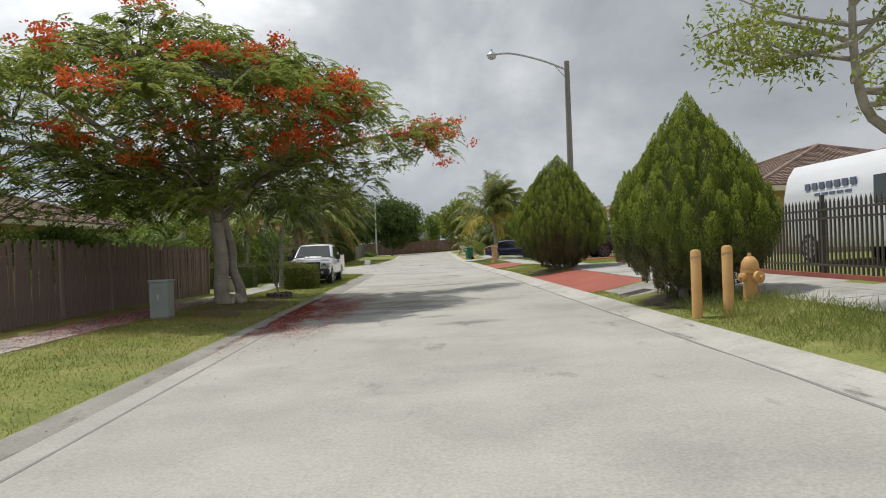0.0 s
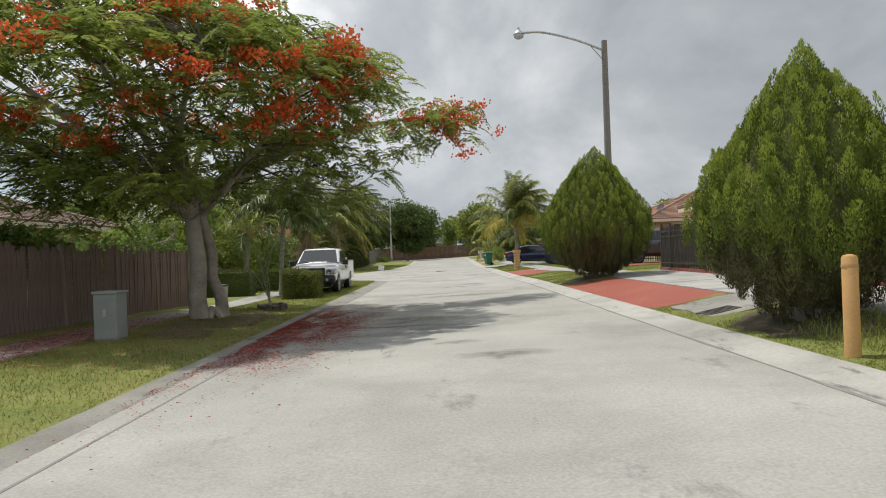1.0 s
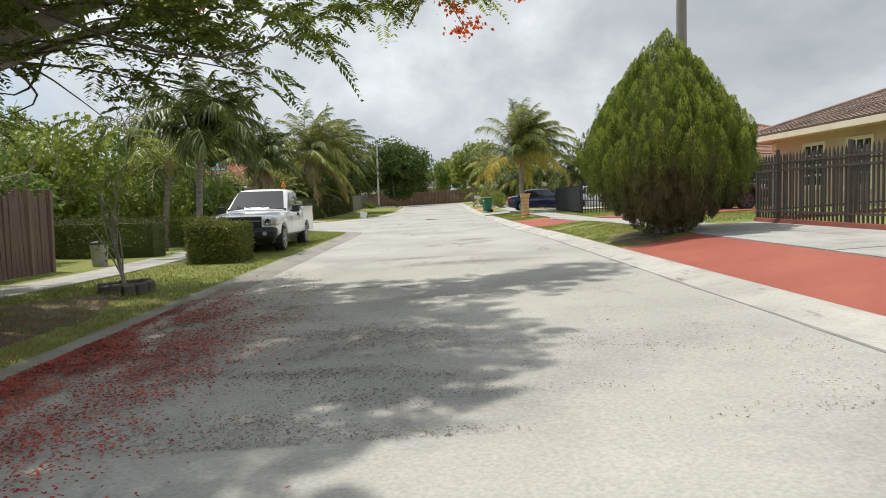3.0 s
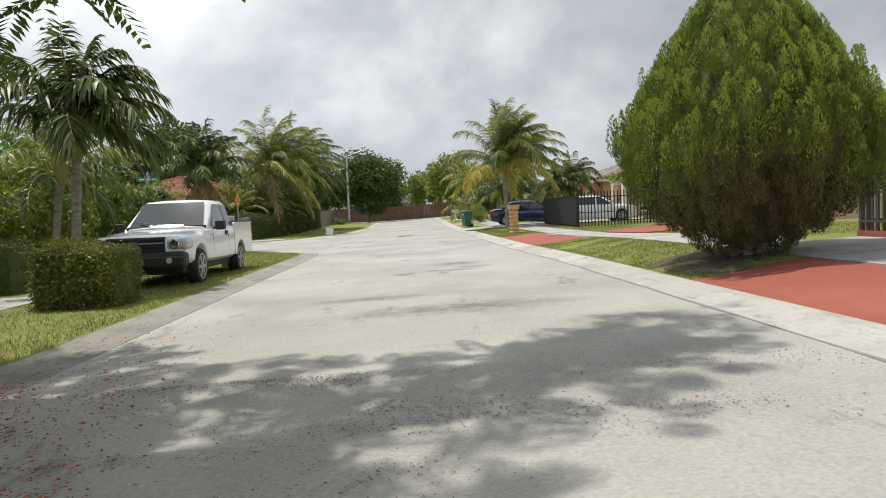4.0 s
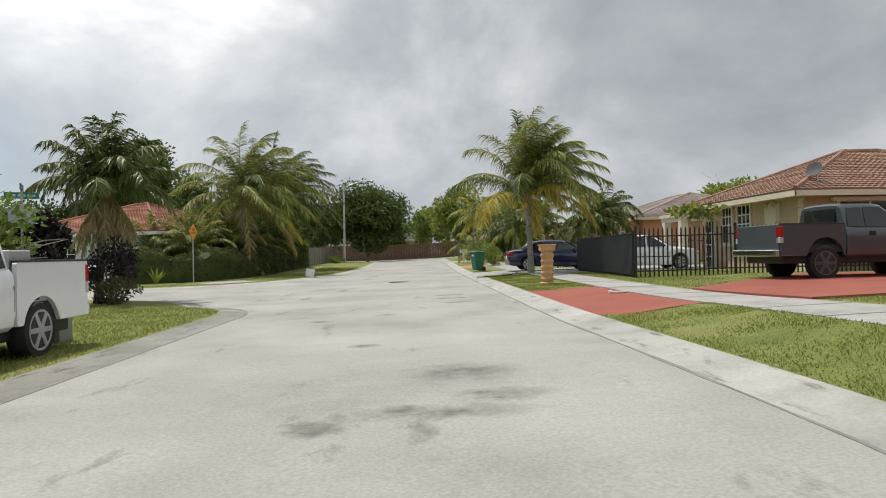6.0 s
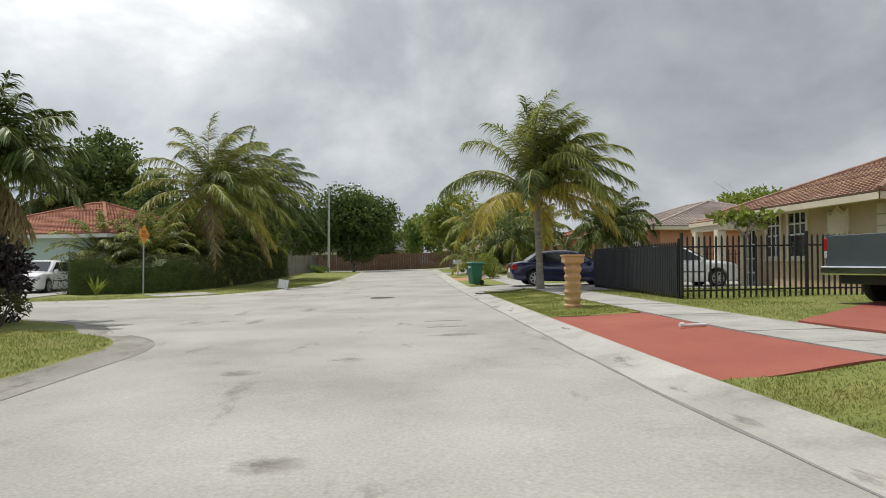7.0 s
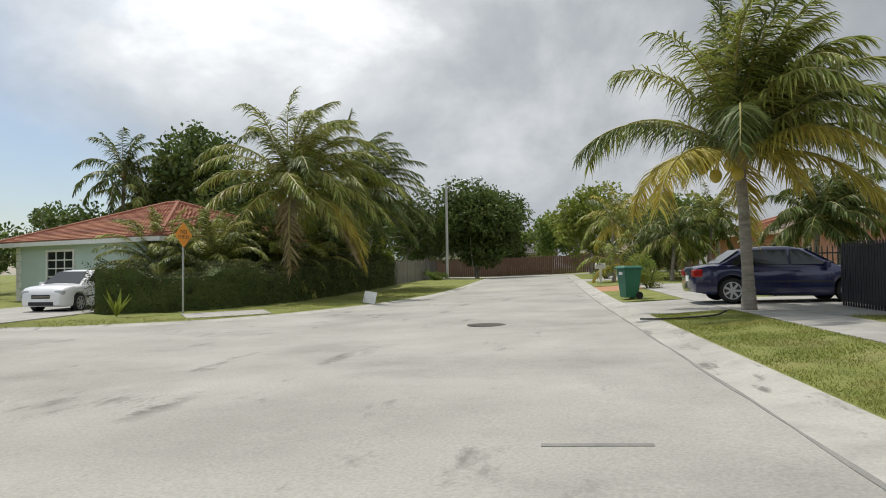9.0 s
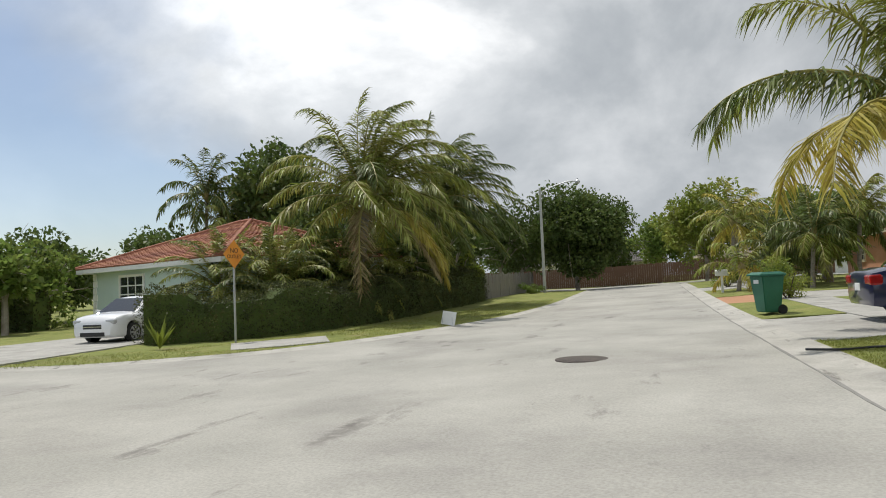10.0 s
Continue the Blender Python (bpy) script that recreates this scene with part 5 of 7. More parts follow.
        part("wiper", tube_bm([(1.06, s * 0.35 + 0.2, 1.24), (0.92, s * 0.35 - 0.25, 1.33)], 0.012, 5), M["trim_black"], t)
    part("bed_floor", box_bm(-2.62, -0.9, -0.93, 0.93, 0.55, 0.75), M["trim_black"], t)
    part("tailgate", box_bm(-2.69, -2.62, -0.92, 0.92, 0.62, 1.27, bevel=0.015), paint, t)
    part("rear_bumper", box_bm(-2.82, -2.66, -0.95, 0.95, 0.46, 0.64, bevel=0.03), M["chrome"], t)
    if toolbox:
        part("toolbox", box_bm(-1.4, -0.92, -0.88, 0.88, 1.15, 1.42, bevel=0.02), M["alu"], t, "pale metal toolbox across the bed")
    g = 0.012
    flat("windscreen", [(0.98 + g, -0.8, zb + 0.08), (0.98 + g, 0.8, zb + 0.08), (0.36 + g, wt * 0.88, zt - 0.06 + g), (0.36 + g, -wt * 0.88, zt - 0.06 + g)], M["car_glass"], t)
    flat("rear_window", [(-0.87 - g, 0.62, zb + 0.14), (-0.87 - g, -0.62, zb + 0.14), (-0.87 - g, -0.58, zt - 0.12), (-0.87 - g, 0.58, zt - 0.12)], M["car_glass"], t)
    grille = part("grille", box_bm(2.55, 2.72, -0.57, 0.57, 0.72, 1.03, bevel=0.03), M["trim_black"], t, "black slatted grille")
    for z in (0.77, 0.84, 0.91, 0.98):
        part("grille_bar", box_bm(2.715, 2.745, -0.53, 0.53, z - 0.014, z + 0.014, bevel=0.005), M["box_grey"] if z == 0.91 else M["black_iron"], grille)
    part("emblem", lathe_bm([(0.09, 0.0), (0.085, 0.012), (0.02, 0.014)], 16), M["dish_grey"], grille).matrix_basis = pose(2.745, 0, 0.87, 0, 90, 0)
    part("bonnet_gap", box_bm(0.98, 1.0, -0.86, 0.86, 1.165, 1.225), M["trim_black"], t, "dark gap behind the bonnet")
    for s in (1, -1):
        part("fog_light", lathe_bm([(0.06, 0.0), (0.05, 0.01), (0.01, 0.012)], 14), M["lamp_lens"], t).matrix_basis = pose(2.822, s * 0.66, 0.57, 0, 90, 0)
    part("bumper_strip", box_bm(2.62, 2.832, -0.93, 0.93, 0.62, 0.65, bevel=0.008), M["dish_grey"], t, "dull metal bumper strip")
    part("front_bumper", box_bm(2.5, 2.82, -0.96, 0.96, 0.42, 0.74, bevel=0.07), M["trim_black"], t, "black front bumper")
    part("plate_holder", box_bm(2.8, 2.83, -0.17, 0.17, 0.52, 0.66), M["blue_grey"], t)
    return t


pickup("pickup_truck", -5.58, 37.45, -90, "white single-cab pickup truck parked on the grass verge", M["truck_white"], M["steel_rim"])
pickup("pickup_truck", 11.99, 47.5, 5, "dark raised pickup truck on the red driveway", M["dark_paint"], M["dish_grey"], toolbox=False, r=0.43, lift=0.15)
sedan("sedan", 6.95, 62.2, 0, "dark blue sedan parked across a concrete driveway", M["blue_paint"], M["rim"], 4.6, 1.76, 1.42)
sedan("sedan", 10.1, 58.9, 0, "white sedan behind the black iron fence", M["truck_white"], M["steel_rim"], 4.7, 1.78, 1.45)
sedan("sedan", -16.1, 65.9, -86, "white sedan parked beside the clipped hedge", M["truck_white"], M["steel_rim"], 4.45, 1.7, 1.44)

# box van behind the picket fence; its writing is unreadable at this size
van = thing("van", 10.25, 20.4, level(10.25, 20.4) + 0.05, "tall white work van with dark lettering on its side", "van", "", -90)
bm = bmesh.new()
loft(bm, [[(a, y, z) for y, z in ((0.92, 0.4), (1.0, 0.6), (1.0, 1.7), (0.92, zt - 0.25), (0.75, zt), (-0.75, zt), (-0.92, zt - 0.25), (-1.0, 1.7), (-1.0, 0.6), (-0.92, 0.4))] for a, zt in
          ((-2.9, 2.35), (-2.8, 2.5), (1.2, 2.5), (1.7, 2.3))])
part("body", bm, M["truck_white"], van, smooth=True)
bm = bmesh.new()
loft(bm, [body_section(a, b, 0.4, c) for a, b, c in ((1.6, 1.0, 1.5), (2.1, 0.98, 1.3), (2.7, 0.92, 1.1), (2.85, 0.8, 0.9))])
part("bonnet", bm, M["truck_white"], van, smooth=True)
for s in (1, -1):
    for xx in (-1.8, 1.9):
        wheel(van, xx, s * 0.9, 0.37, M["steel_rim"])
    flat("door_window", [(1.5, s * 1.012, 1.35), (0.7, s * 1.012, 1.35), (0.7, s * 1.0, 1.95), (1.25, s * 1.0, 1.95)][::s], M["car_glass"], van)
    for k in range(7):
        part("lettering_bar", box_bm(-1.9 + k * 0.3, -1.7 + k * 0.3, *sorted((s * 0.985, s * 1.012)), 1.82, 1.98), M["blue_grey"], van, "dark bars of unreadable lettering")
    for k in range(5):
        part("lettering_bar", box_bm(-1.5 + k * 0.3, -1.26 + k * 0.3, *sorted((s * 0.985, s * 1.012)), 1.66, 1.72), M["blue_grey"], van)


# ---- fences ----
def picket_mesh(h, w, d, spear):
    bm = box_bm(-w / 2, w / 2, -d / 2, d / 2, 0, h - spear)
    tip = bm.verts.new((0, 0, h))
    top = sorted((v for v in bm.verts if abs(v.co.z - (h - spear)) < 1e-6), key=lambda v: math.atan2(v.co.y, v.co.x))
    for a, b in zip(top, top[1:] + top[:1]):
        bm.faces.new((a, b, tip))
    bmesh.ops.recalc_face_normals(bm, faces=bm.faces)
    me = bpy.data.meshes.new("picket")
    bm.to_mesh(me)
    bm.free()
    return me


def fence_line(name, a, b, height, step, mat, label, rails, width=0.02, thick=0.02, spear=0.06, piece="picket", post_every=18, plinth=None, jitter=0.0, lift=0.05, post=0.05, tilt=0.0):
    """A straight fence: pieces that share meshes, rails, posts and an optional plinth."""
    a, b = Vector((*a, 0)), Vector((*b, 0))
    n = max(1, round((b - a).length / step))
    ang = math.degrees(math.atan2(b.y - a.y, b.x - a.x))
    t = thing(name, a.x, a.y, level(a.x, a.y), label, "fence", "", ang)
    z0 = level(a.x, a.y)
    metal = spear > 0.03
    meshes = [picket_mesh(height + dz, width, thick, spear) for dz in ((0.0,) if jitter == 0 else (-jitter, 0.0, jitter))]
    for me in meshes:
        me.materials.append(mat)
    for i in range(n + 1):
        p = a.lerp(b, i / n)
        z = level(p.x, p.y) - z0 + lift
        if post_every and i % post_every == 0:
            ob = part("post", box_bm(-post / 2, post / 2, -post / 2, post / 2, -0.2, height + 0.06, bevel=0.006), mat, t)
        else:
            ob = new(piece, meshes[rng.integers(len(meshes))])
            ob.parent = t
        ob.matrix_basis = pose((b - a).length * i / n, 0, z, rng.normal() * tilt, rng.normal() * tilt, 0)
    length = (b - a).length
    for r in rails:
        m = 8
        pts = []
        for i in range(m + 1):
            p = a.lerp(b, i / m)
            pts.append((length * i / m, thick / 2 + 0.016, level(p.x, p.y) - z0 + lift + r))
        bm = bmesh.new()
        loft(bm, [[(u[0], u[1] + dy, u[2] + dz) for dy, dz in ((-0.014, -0.02), (0.014, -0.02), (0.014, 0.02), (-0.014, 0.02))] for u in pts])
        part("rail", bm, mat, t)
    if plinth:
        m = 10
        for i in range(m):
            p, q = a.lerp(b, i / m), a.lerp(b, (i + 1) / m)
            z = min(level(p.x, p.y), level(q.x, q.y)) - z0
            part("plinth", box_bm(length * i / m, length * (i + 1) / m - 0.004, -0.09, 0.09, z - 0.15, z + lift + 0.09), plinth, t, "low red painted plinth")
    return t


fence_line("wood_fence", (-8.75, 9.0), (-8.75, 31.3), 1.72, 0.15, M["wood_fence"], "tall weathered brown board fence with uneven tops", (0.4, 1.45), width=0.12, thick=0.022, spear=0.012,
           piece="board", post_every=16, jitter=0.085, post=0.1, tilt=0.7)
fence_line("wood_fence", (-8.75, 31.3), (-12.5, 31.5), 1.72, 0.15, M["wood_fence"], "return of the brown board fence", (0.4, 1.45), width=0.12, thick=0.022, spear=0.012,
           piece="board", post_every=16, jitter=0.085, post=0.1, tilt=0.7)
fa = fence_line("picket_fence", (7.3, 8.0), (7.3, 32.3), 1.55, 0.13, M["brown_iron"], "brown iron picket fence on a red plinth", (0.25, 1.15, 1.32), width=0.035, thick=0.03, spear=0.1, post_every=20, plinth=M["brick_red"], post=0.07)
for k in range(60):
    ring_pts = [(0.1 + k * 0.13 + 0.055 * math.cos(2 * math.pi * q / 10), -0.005, 1.32 + level(7.3, 8 + k * 0.13) - level(7.3, 8.0) + 0.055 * math.sin(2 * math.pi * q / 10)) for q in range(11)]
    part("ring", tube_bm(ring_pts, 0.007, 4), M["brown_iron"], fa)
fence_line("picket_fence", (7.3, 32.3), (12.0, 32.3), 1.55, 0.13, M["brown_iron"], "return of the brown iron picket fence", (0.25, 1.15, 1.32), width=0.035, thick=0.03, spear=0.1, post_every=20, plinth=M["brick_red"], post=0.07)
fence_line("iron_fence", (7.3, 51.0), (20.5, 51.5), 1.6, 0.15, M["black_iron"], "black iron picket fence with pointed tips", (0.2, 1.3), width=0.042, thick=0.03, spear=0.08, post_every=22, post=0.07)
gate = fence_line("sliding_gate", (7.28, 51.1), (7.6, 59.9), 1.46, 0.135, M["black_iron"], "black iron gate backed with a dark slatted screen", (0.12, 1.34), width=0.03, thick=0.03, spear=0.05, post_every=22, post=0.07)
for k in range(65):
    y = 51.16 + k * 0.135
    dz = level(7.4, y) - level(7.28, 51.1)
    part("screen_slat", box_bm(0.03 + k * 0.135, 0.13 + k * 0.135, 0.045, 0.055, dz + 0.16, dz + 1.4), M["mesh_screen"], gate)
fence_line("iron_fence", (7.7, 64.8), (22, 65.2), 1.5, 0.15, M["black_iron"], "black iron fence beyond the driveway", (0.2, 1.25), width=0.028, thick=0.028, spear=0.08, post_every=22, post=0.07)
fence_line("board_fence", (-9.25, 86.6), (-8.6, 102.0), 1.55, 0.2, M["grey_fence"], "grey weathered board fence with broken tops", (0.4, 1.2), width=0.19, thick=0.02, spear=0.012, piece="board", post_every=12, jitter=0.05, post=0.1, tilt=0.6)
fence_line("board_fence", (-26, 113), (16, 113), 1.85, 0.2, M["red_fence"], "long reddish-brown board fence closing the street", (0.4, 1.5), width=0.19, thick=0.02, spear=0.012, piece="board", post_every=0, jitter=0.03)


# ---- houses ----
def tile_slope(bm, a, b, c, d, course=0.32, pitch=0.23):
    """A tiled roof slope: eave a-b, upper edge d-c (c above b), in stepped courses of rounded tiles."""
    a, b, c, d = (Vector(q) for q in (a, b, c, d))
    nrm = (b - a).cross(d - a).normalized()
    if nrm.z < 0:
        nrm = -nrm
    n = max(2, round(((d - a).length + (c - b).length) / 2 / course))
    for i in range(n):
        f0, f1 = i / n, (i + 1.12) / n
        l0, r0 = a.lerp(d, f0), b.lerp(c, f0)
        l1, r1 = a.lerp(d, min(1, f1)), b.lerp(c, min(1, f1))
        m = max(2, round((r0 - l0).length / pitch) * 2)
        if (r0 - l0).length < 0.05:
            continue
        low, high, under = [], [], []
        for k in range(m + 1):
            g = k / m
            w = 0.02 * abs(math.sin(math.pi * (k / 2.0)))
            low.append(bm.verts.new(l0.lerp(r0, g) + nrm * (0.055 + w)))
            high.append(bm.verts.new(l1.lerp(r1, g) + nrm * (0.012 + w)))
            under.append(bm.verts.new(l0.lerp(r0, g)))
        for k in range(m):
            bm.faces.new((low[k], low[k + 1], high[k + 1], high[k]))
            bm.faces.new((under[k], under[k + 1], low[k + 1], low[k]))


def window(parent, p, right, w, h, trim, grid=(3, 4), bars=None):
    """A framed window on a wall: p is the lower left corner, right the direction along the wall."""
    r = Vector(right).normalized()
    out = Vector((r.y, -r.x, 0))
    ang = math.degrees(math.atan2(r.y, r.x))
    bm = bmesh.new()
    f = 0.11
    for x0, x1, z0, z1 in ((-f, 0, -f, h + f), (w, w + f, -f, h + f), (0, w, h, h + f), (0, w, -f, 0)):
        add_box(bm, x0, x1, -0.06, 0.02, z0, z1)
    wd = part("window", bm, trim, parent)
    wd.matrix_basis = pose(*p, 0, 0, ang)
    part("pane", box_bm(0, w, -0.012, 0.01, 0, h), M["window"], wd)
    for k in range(1, grid[0]):
        part("muntin", box_bm(w * k / grid[0] - 0.026, w * k / grid[0] + 0.026, -0.035, -0.014, 0, h), bars or M["white_paint"], wd)
    for k in range(1, grid[1]):
        part("muntin", box_bm(0, w, -0.033, -0.016, h * k / grid[1] - 0.026, h * k / grid[1] + 0.026), bars or M["white_paint"], wd)
    part("sill", box_bm(-f - 0.04, w + f + 0.04, -0.1, 0.02, -f - 0.06, -f), trim, wd)
    return wd


def house(x, y, turn, lx, ly, eave, ridge, wall, tile, label, trim, hang=0.55, base=None, windows=(), fascia=None, quoins=False):
    """A one-storey house with a hipped roof: local x along the front, front wall at y = 0, depth ly."""
    z = level(x, y) if base is None else base
    t = thing("house", x, y, z, label, "house", "", turn)
    th = 0.2
    for q in ((0, lx, 0, th), (0, lx, ly - th, ly), (0, th, th, ly - th), (lx - th, lx, th, ly - th)):
        part("wall", box_bm(*q, -0.3, eave), wall, t)
    e = eave + 0.02
    rl = min(lx, ly) / 2 + hang
    a, b, c, d = (-hang, -hang, e), (lx + hang, -hang, e), (lx + hang, ly + hang, e), (-hang, ly + hang, e)
    if lx >= ly:
        r0, r1 = (-hang + rl, ly / 2, ridge), (lx + hang - rl, ly / 2, ridge)
        slopes = ((a, b, r1, r0), (b, c, r1, r1), (c, d, r0, r1), (d, a, r0, r0))
    else:
        r0, r1 = (lx / 2, -hang + rl, ridge), (lx / 2, ly + hang - rl, ridge)
        slopes = ((a, b, r0, r0), (b, c, r1, r0), (c, d, r1, r1), (d, a, r0, r1))
    for q in slopes:
        bm = bmesh.new()
        tile_slope(bm, *q)
        part("roof", bm, tile, t, smooth=False)
    for u, v in ((a, r0), (b, r1 if lx >= ly else r0), (c, r1), (d, r0 if lx >= ly else r1), (r0, r1)):
        part("ridge_tile", tube_bm([Vector(u) + Vector((0, 0, 0.06)), Vector(v) + Vector((0, 0, 0.08))], 0.09, 6), tile, t)
    for x0, x1, y0, y1 in ((-hang, lx + hang, -hang, -hang + 0.04), (-hang, lx + hang, ly + hang - 0.04, ly + hang), (-hang, -hang + 0.04, -hang, ly + hang), (lx + hang - 0.04, lx + hang, -hang, ly + hang)):
        part("fascia", box_bm(x0, x1, y0, y1, e - 0.2, e - 0.012), fascia or M["cream_trim"], t)
    part("soffit", box_bm(-hang + 0.04, lx + hang - 0.04, -hang + 0.04, ly + hang - 0.04, e - 0.14, e - 0.1), fascia or M["cream_trim"], t)
    for (px, pz, w, h, *side) in windows:
        if side and side[0] == "end":
            window(t, (-0.002, px, pz), (0, -1, 0), w, h, trim)
        elif side and side[0] == "end2":
            window(t, (lx + 0.002, px, pz), (0, 1, 0), w, h, trim)
        else:
            window(t, (px, -0.002, pz), (1, 0, 0), w, h, trim)
    if quoins:
        for k in range(int(eave / 0.32)):
            for xx in (-0.03, lx - 0.37):
                part("quoin", box_bm(xx, xx + 0.4 - 0.08 * (k % 2), -0.035, 0.35, k * 0.32 + 0.015, k * 0.32 + 0.305, bevel=0.012), trim, t)
    return t


# right-hand row: fronts face the street (turn 90: local x runs along -y... front wall looks to -x)
hb = house(13.55, 60.3, -90, 8.1, 9.5, 2.75, 4.65, M["cream_wall"], M["tan_tile"], "cream stucco house with terracotta tiled hip roof and barred windows", M["cream_trim"], hang=0.75,
      windows=((2.0, 1.12, 0.85, 1.45), (3.4, 1.12, 1.0, 1.45), (0.3, 0.0, 0.9, 2.1), (1.2, 0.5, 3.2, 1.9, "end2")), quoins=True)
bm = bmesh.new()
tile_slope(bm, (-0.75, -1.75, 2.43), (1.75, -1.75, 2.43), (1.75, -0.72, 2.79), (-0.75, -0.72, 2.79))
part("porch_roof", bm, M["tan_tile"], hb, "tiled porch roof")
part("porch_fascia", box_bm(-0.75, 1.75, -1.77, -1.73, 2.3, 2.45), M["cream_trim"], hb)
part("porch_ceiling", box_bm(-0.74, 1.74, -1.72, -0.72, 2.36, 2.4), M["cream_trim"], hb)
part("porch_beam", box_bm(-0.72, 1.72, -1.7, -1.5, 2.1, 2.36), M["cream_trim"], hb)
part("porch_beam", box_bm(1.53, 1.72, -1.5, 0.0, 2.1, 2.36), M["cream_trim"], hb)
for px in (-0.4, 1.5):
    part("porch_column", box_bm(px - 0.16, px + 0.16, -1.72, -1.4, -0.1, 2.1, bevel=0.02), M["cream_trim"], hb, "square porch column")
part("carport_beam", box_bm(8.12, 8.3, 0.9, 6.4, 2.42, 2.56, bevel=0.01), M["white_paint"], hb, "white beam over the side opening")
bm = bmesh.new()
loft(bm, [[(6.05 + q * a * 1.45, -d, 1.95 + s * b * 1.15) for a, b in ((-0.36, 0.5), (-0.2, 0.42), (0, 0.58), (0.2, 0.42), (0.36, 0.5), (0.34, -0.1), (0.0, -0.55), (-0.34, -0.1))] for d, q, s in ((-0.01, 1, 1), (0.05, 1, 1), (0.05, 0.86, 0.86), (0.1, 0.82, 0.82))])
part("wall_ornament", bm, M["cream_trim"], hb, "raised plaster shield on the wall")
house(12.4, 41.6, -90, 11.4, 10, 2.75, 4.85, M["cream_wall"], M["brown_tile"], "cream stucco house with brown tiled hip roof", M["cream_trim"], hang=0.85,
      windows=((2.2, 0.95, 1.1, 1.3), (4.6, 0.95, 1.1, 1.3), (8.6, 0.95, 1.1, 1.3)), quoins=True)
house(12.4, 23.5, -90, 15, 10, 2.75, 4.3, M["cream_wall"], M["clay_tile"], "low house with faded terracotta roof behind the van", M["cream_trim"], windows=((2.5, 0.95, 1.1, 1.3), (10, 0.95, 1.1, 1.3)))
house(14.2, 83.5, -90, 13, 10, 2.6, 4.4, M["pink_wall"], M["pale_tile"], "salmon stucco house with faded pinkish roof tiles", M["cream_trim"], windows=((3, 0.95, 1.0, 1.2), (8.8, 0.95, 1.0, 1.2)))
house(13.5, 98.5, -90, 11, 10, 2.5, 4.1, M["pink_wall"], M["clay_tile"], "salmon house with terracotta roof far up the street", M["cream_trim"], windows=((3, 0.95, 1.0, 1.2),))
# mint house on the far corner
house(-24.0, 71.9, -20, 10.2, 9.5, 2.75, 4.75, M["mint_wall"], M["clay_tile"], "pale mint stucco house with terracotta hip roof and white trim", M["white_paint"],
      windows=((2.5, 0.8, 1.9, 1.5),), fascia=M["white_paint"], quoins=True)
# left-hand lots
house(-14.6, 24.0, 90, 13, 10, 2.85, 4.75, M["cream_wall"], M["brown_tile"], "low house with brown roof behind the board fence", M["cream_trim"], windows=((3, 0.95, 1.1, 1.3),))
house(-12, 124, 0, 14, 9, 2.6, 4.2, M["white_paint"], M["grey_tile"], "white house with grey roof beyond the end fence", M["white_paint"], windows=((3, 0.95, 1.1, 1.3), (9, 0.95, 1.1, 1.3)))
house(6, 122, 0, 14, 9, 2.4, 3.8, M["white_paint"], M["pale_tile"], "pale house beyond the end fence", M["white_paint"], windows=((3, 0.95, 1.1, 1.3),))


# ---- more plants, lot by lot ----
G_MIX = [M["frond"], M["frond"], M["frond"], M["frond_yellow"]]
# coconut palm beside the blue sedan
palm(5.3, 59.0, 3.4, 3.7, "coconut palm with yellow nuts and windblown leaves", [M["frond"]] * 5 + [M["frond_yellow"]], count=50, lean=(-0.15, -0.05), radius=0.14,
     wind=(0.6, 0.1, 0.0), droop=0.95, elev=(2, 86), nuts=6, pairs=100, blade=0.9, hang=0.55, width=0.038, turn=1.5, rise=0.55, swept=True)
# pair of big coconut palms behind the hedge
palm(-10.8, 72.5, 4.9, 5.2, "large coconut palm with drooping tawny leaves", [M["frond"]] * 9 + [M["frond_yellow"], M["frond_dry"]], count=44, lean=(0.3, 0.2), radius=0.2, wind=(0.6, 0.05, 0.15),
     droop=1.1, elev=(-28, 85), pairs=96, blade=1.0, hang=0.5, width=0.05, rise=0.75)
palm(-10.2, 80.5, 5.2, 4.9, "coconut palm behind another at the hedge", [M["frond_dark"], M["frond"], M["frond_dark"], M["frond"]], count=40, lean=(0.2, 0), radius=0.18, wind=(0.9, 0.05, 0.15), droop=1.05, elev=(-20, 85), pairs=84, blade=1.0, hang=0.6, width=0.05, rise=0.7)
# palms round the mint house
palm(-26.2, 83, 7.3, 3.4, "slender dark palm above the roofs", [M["frond_dark"]], count=22, radius=0.13, wind=(0.3, 0, 0), elev=(-25, 88), pairs=40, blade=0.8, width=0.08)
palm(-25.0, 83.5, 5.2, 3.2, "palm among the trees behind the mint house", [M["frond"], M["frond_dark"]], count=22, radius=0.13, elev=(-25, 85), pairs=40, blade=0.8, width=0.08)
for x, y, s, lab in ((-14.9, 68.6, 2.9, "low bushy date palm behind the hedge"), (-12.6, 68.4, 2.6, "low feathery palm behind the hedge"), (-11.4, 76.5, 3.0, "low feathery palm behind the hedge"), (-13.6, 70.8, 3.0, "low feathery palm beside the house"), (-11.3, 72.2, 2.6, "low feathery palm under the coconut palm")):
    palm(x, y, 1.3, s, lab, [M["frond"]], count=40, radius=0.2, wind=(0.1, 0, 0), droop=1.0, elev=(0, 86), pairs=84, blade=0.5, hang=0.35, width=0.032)
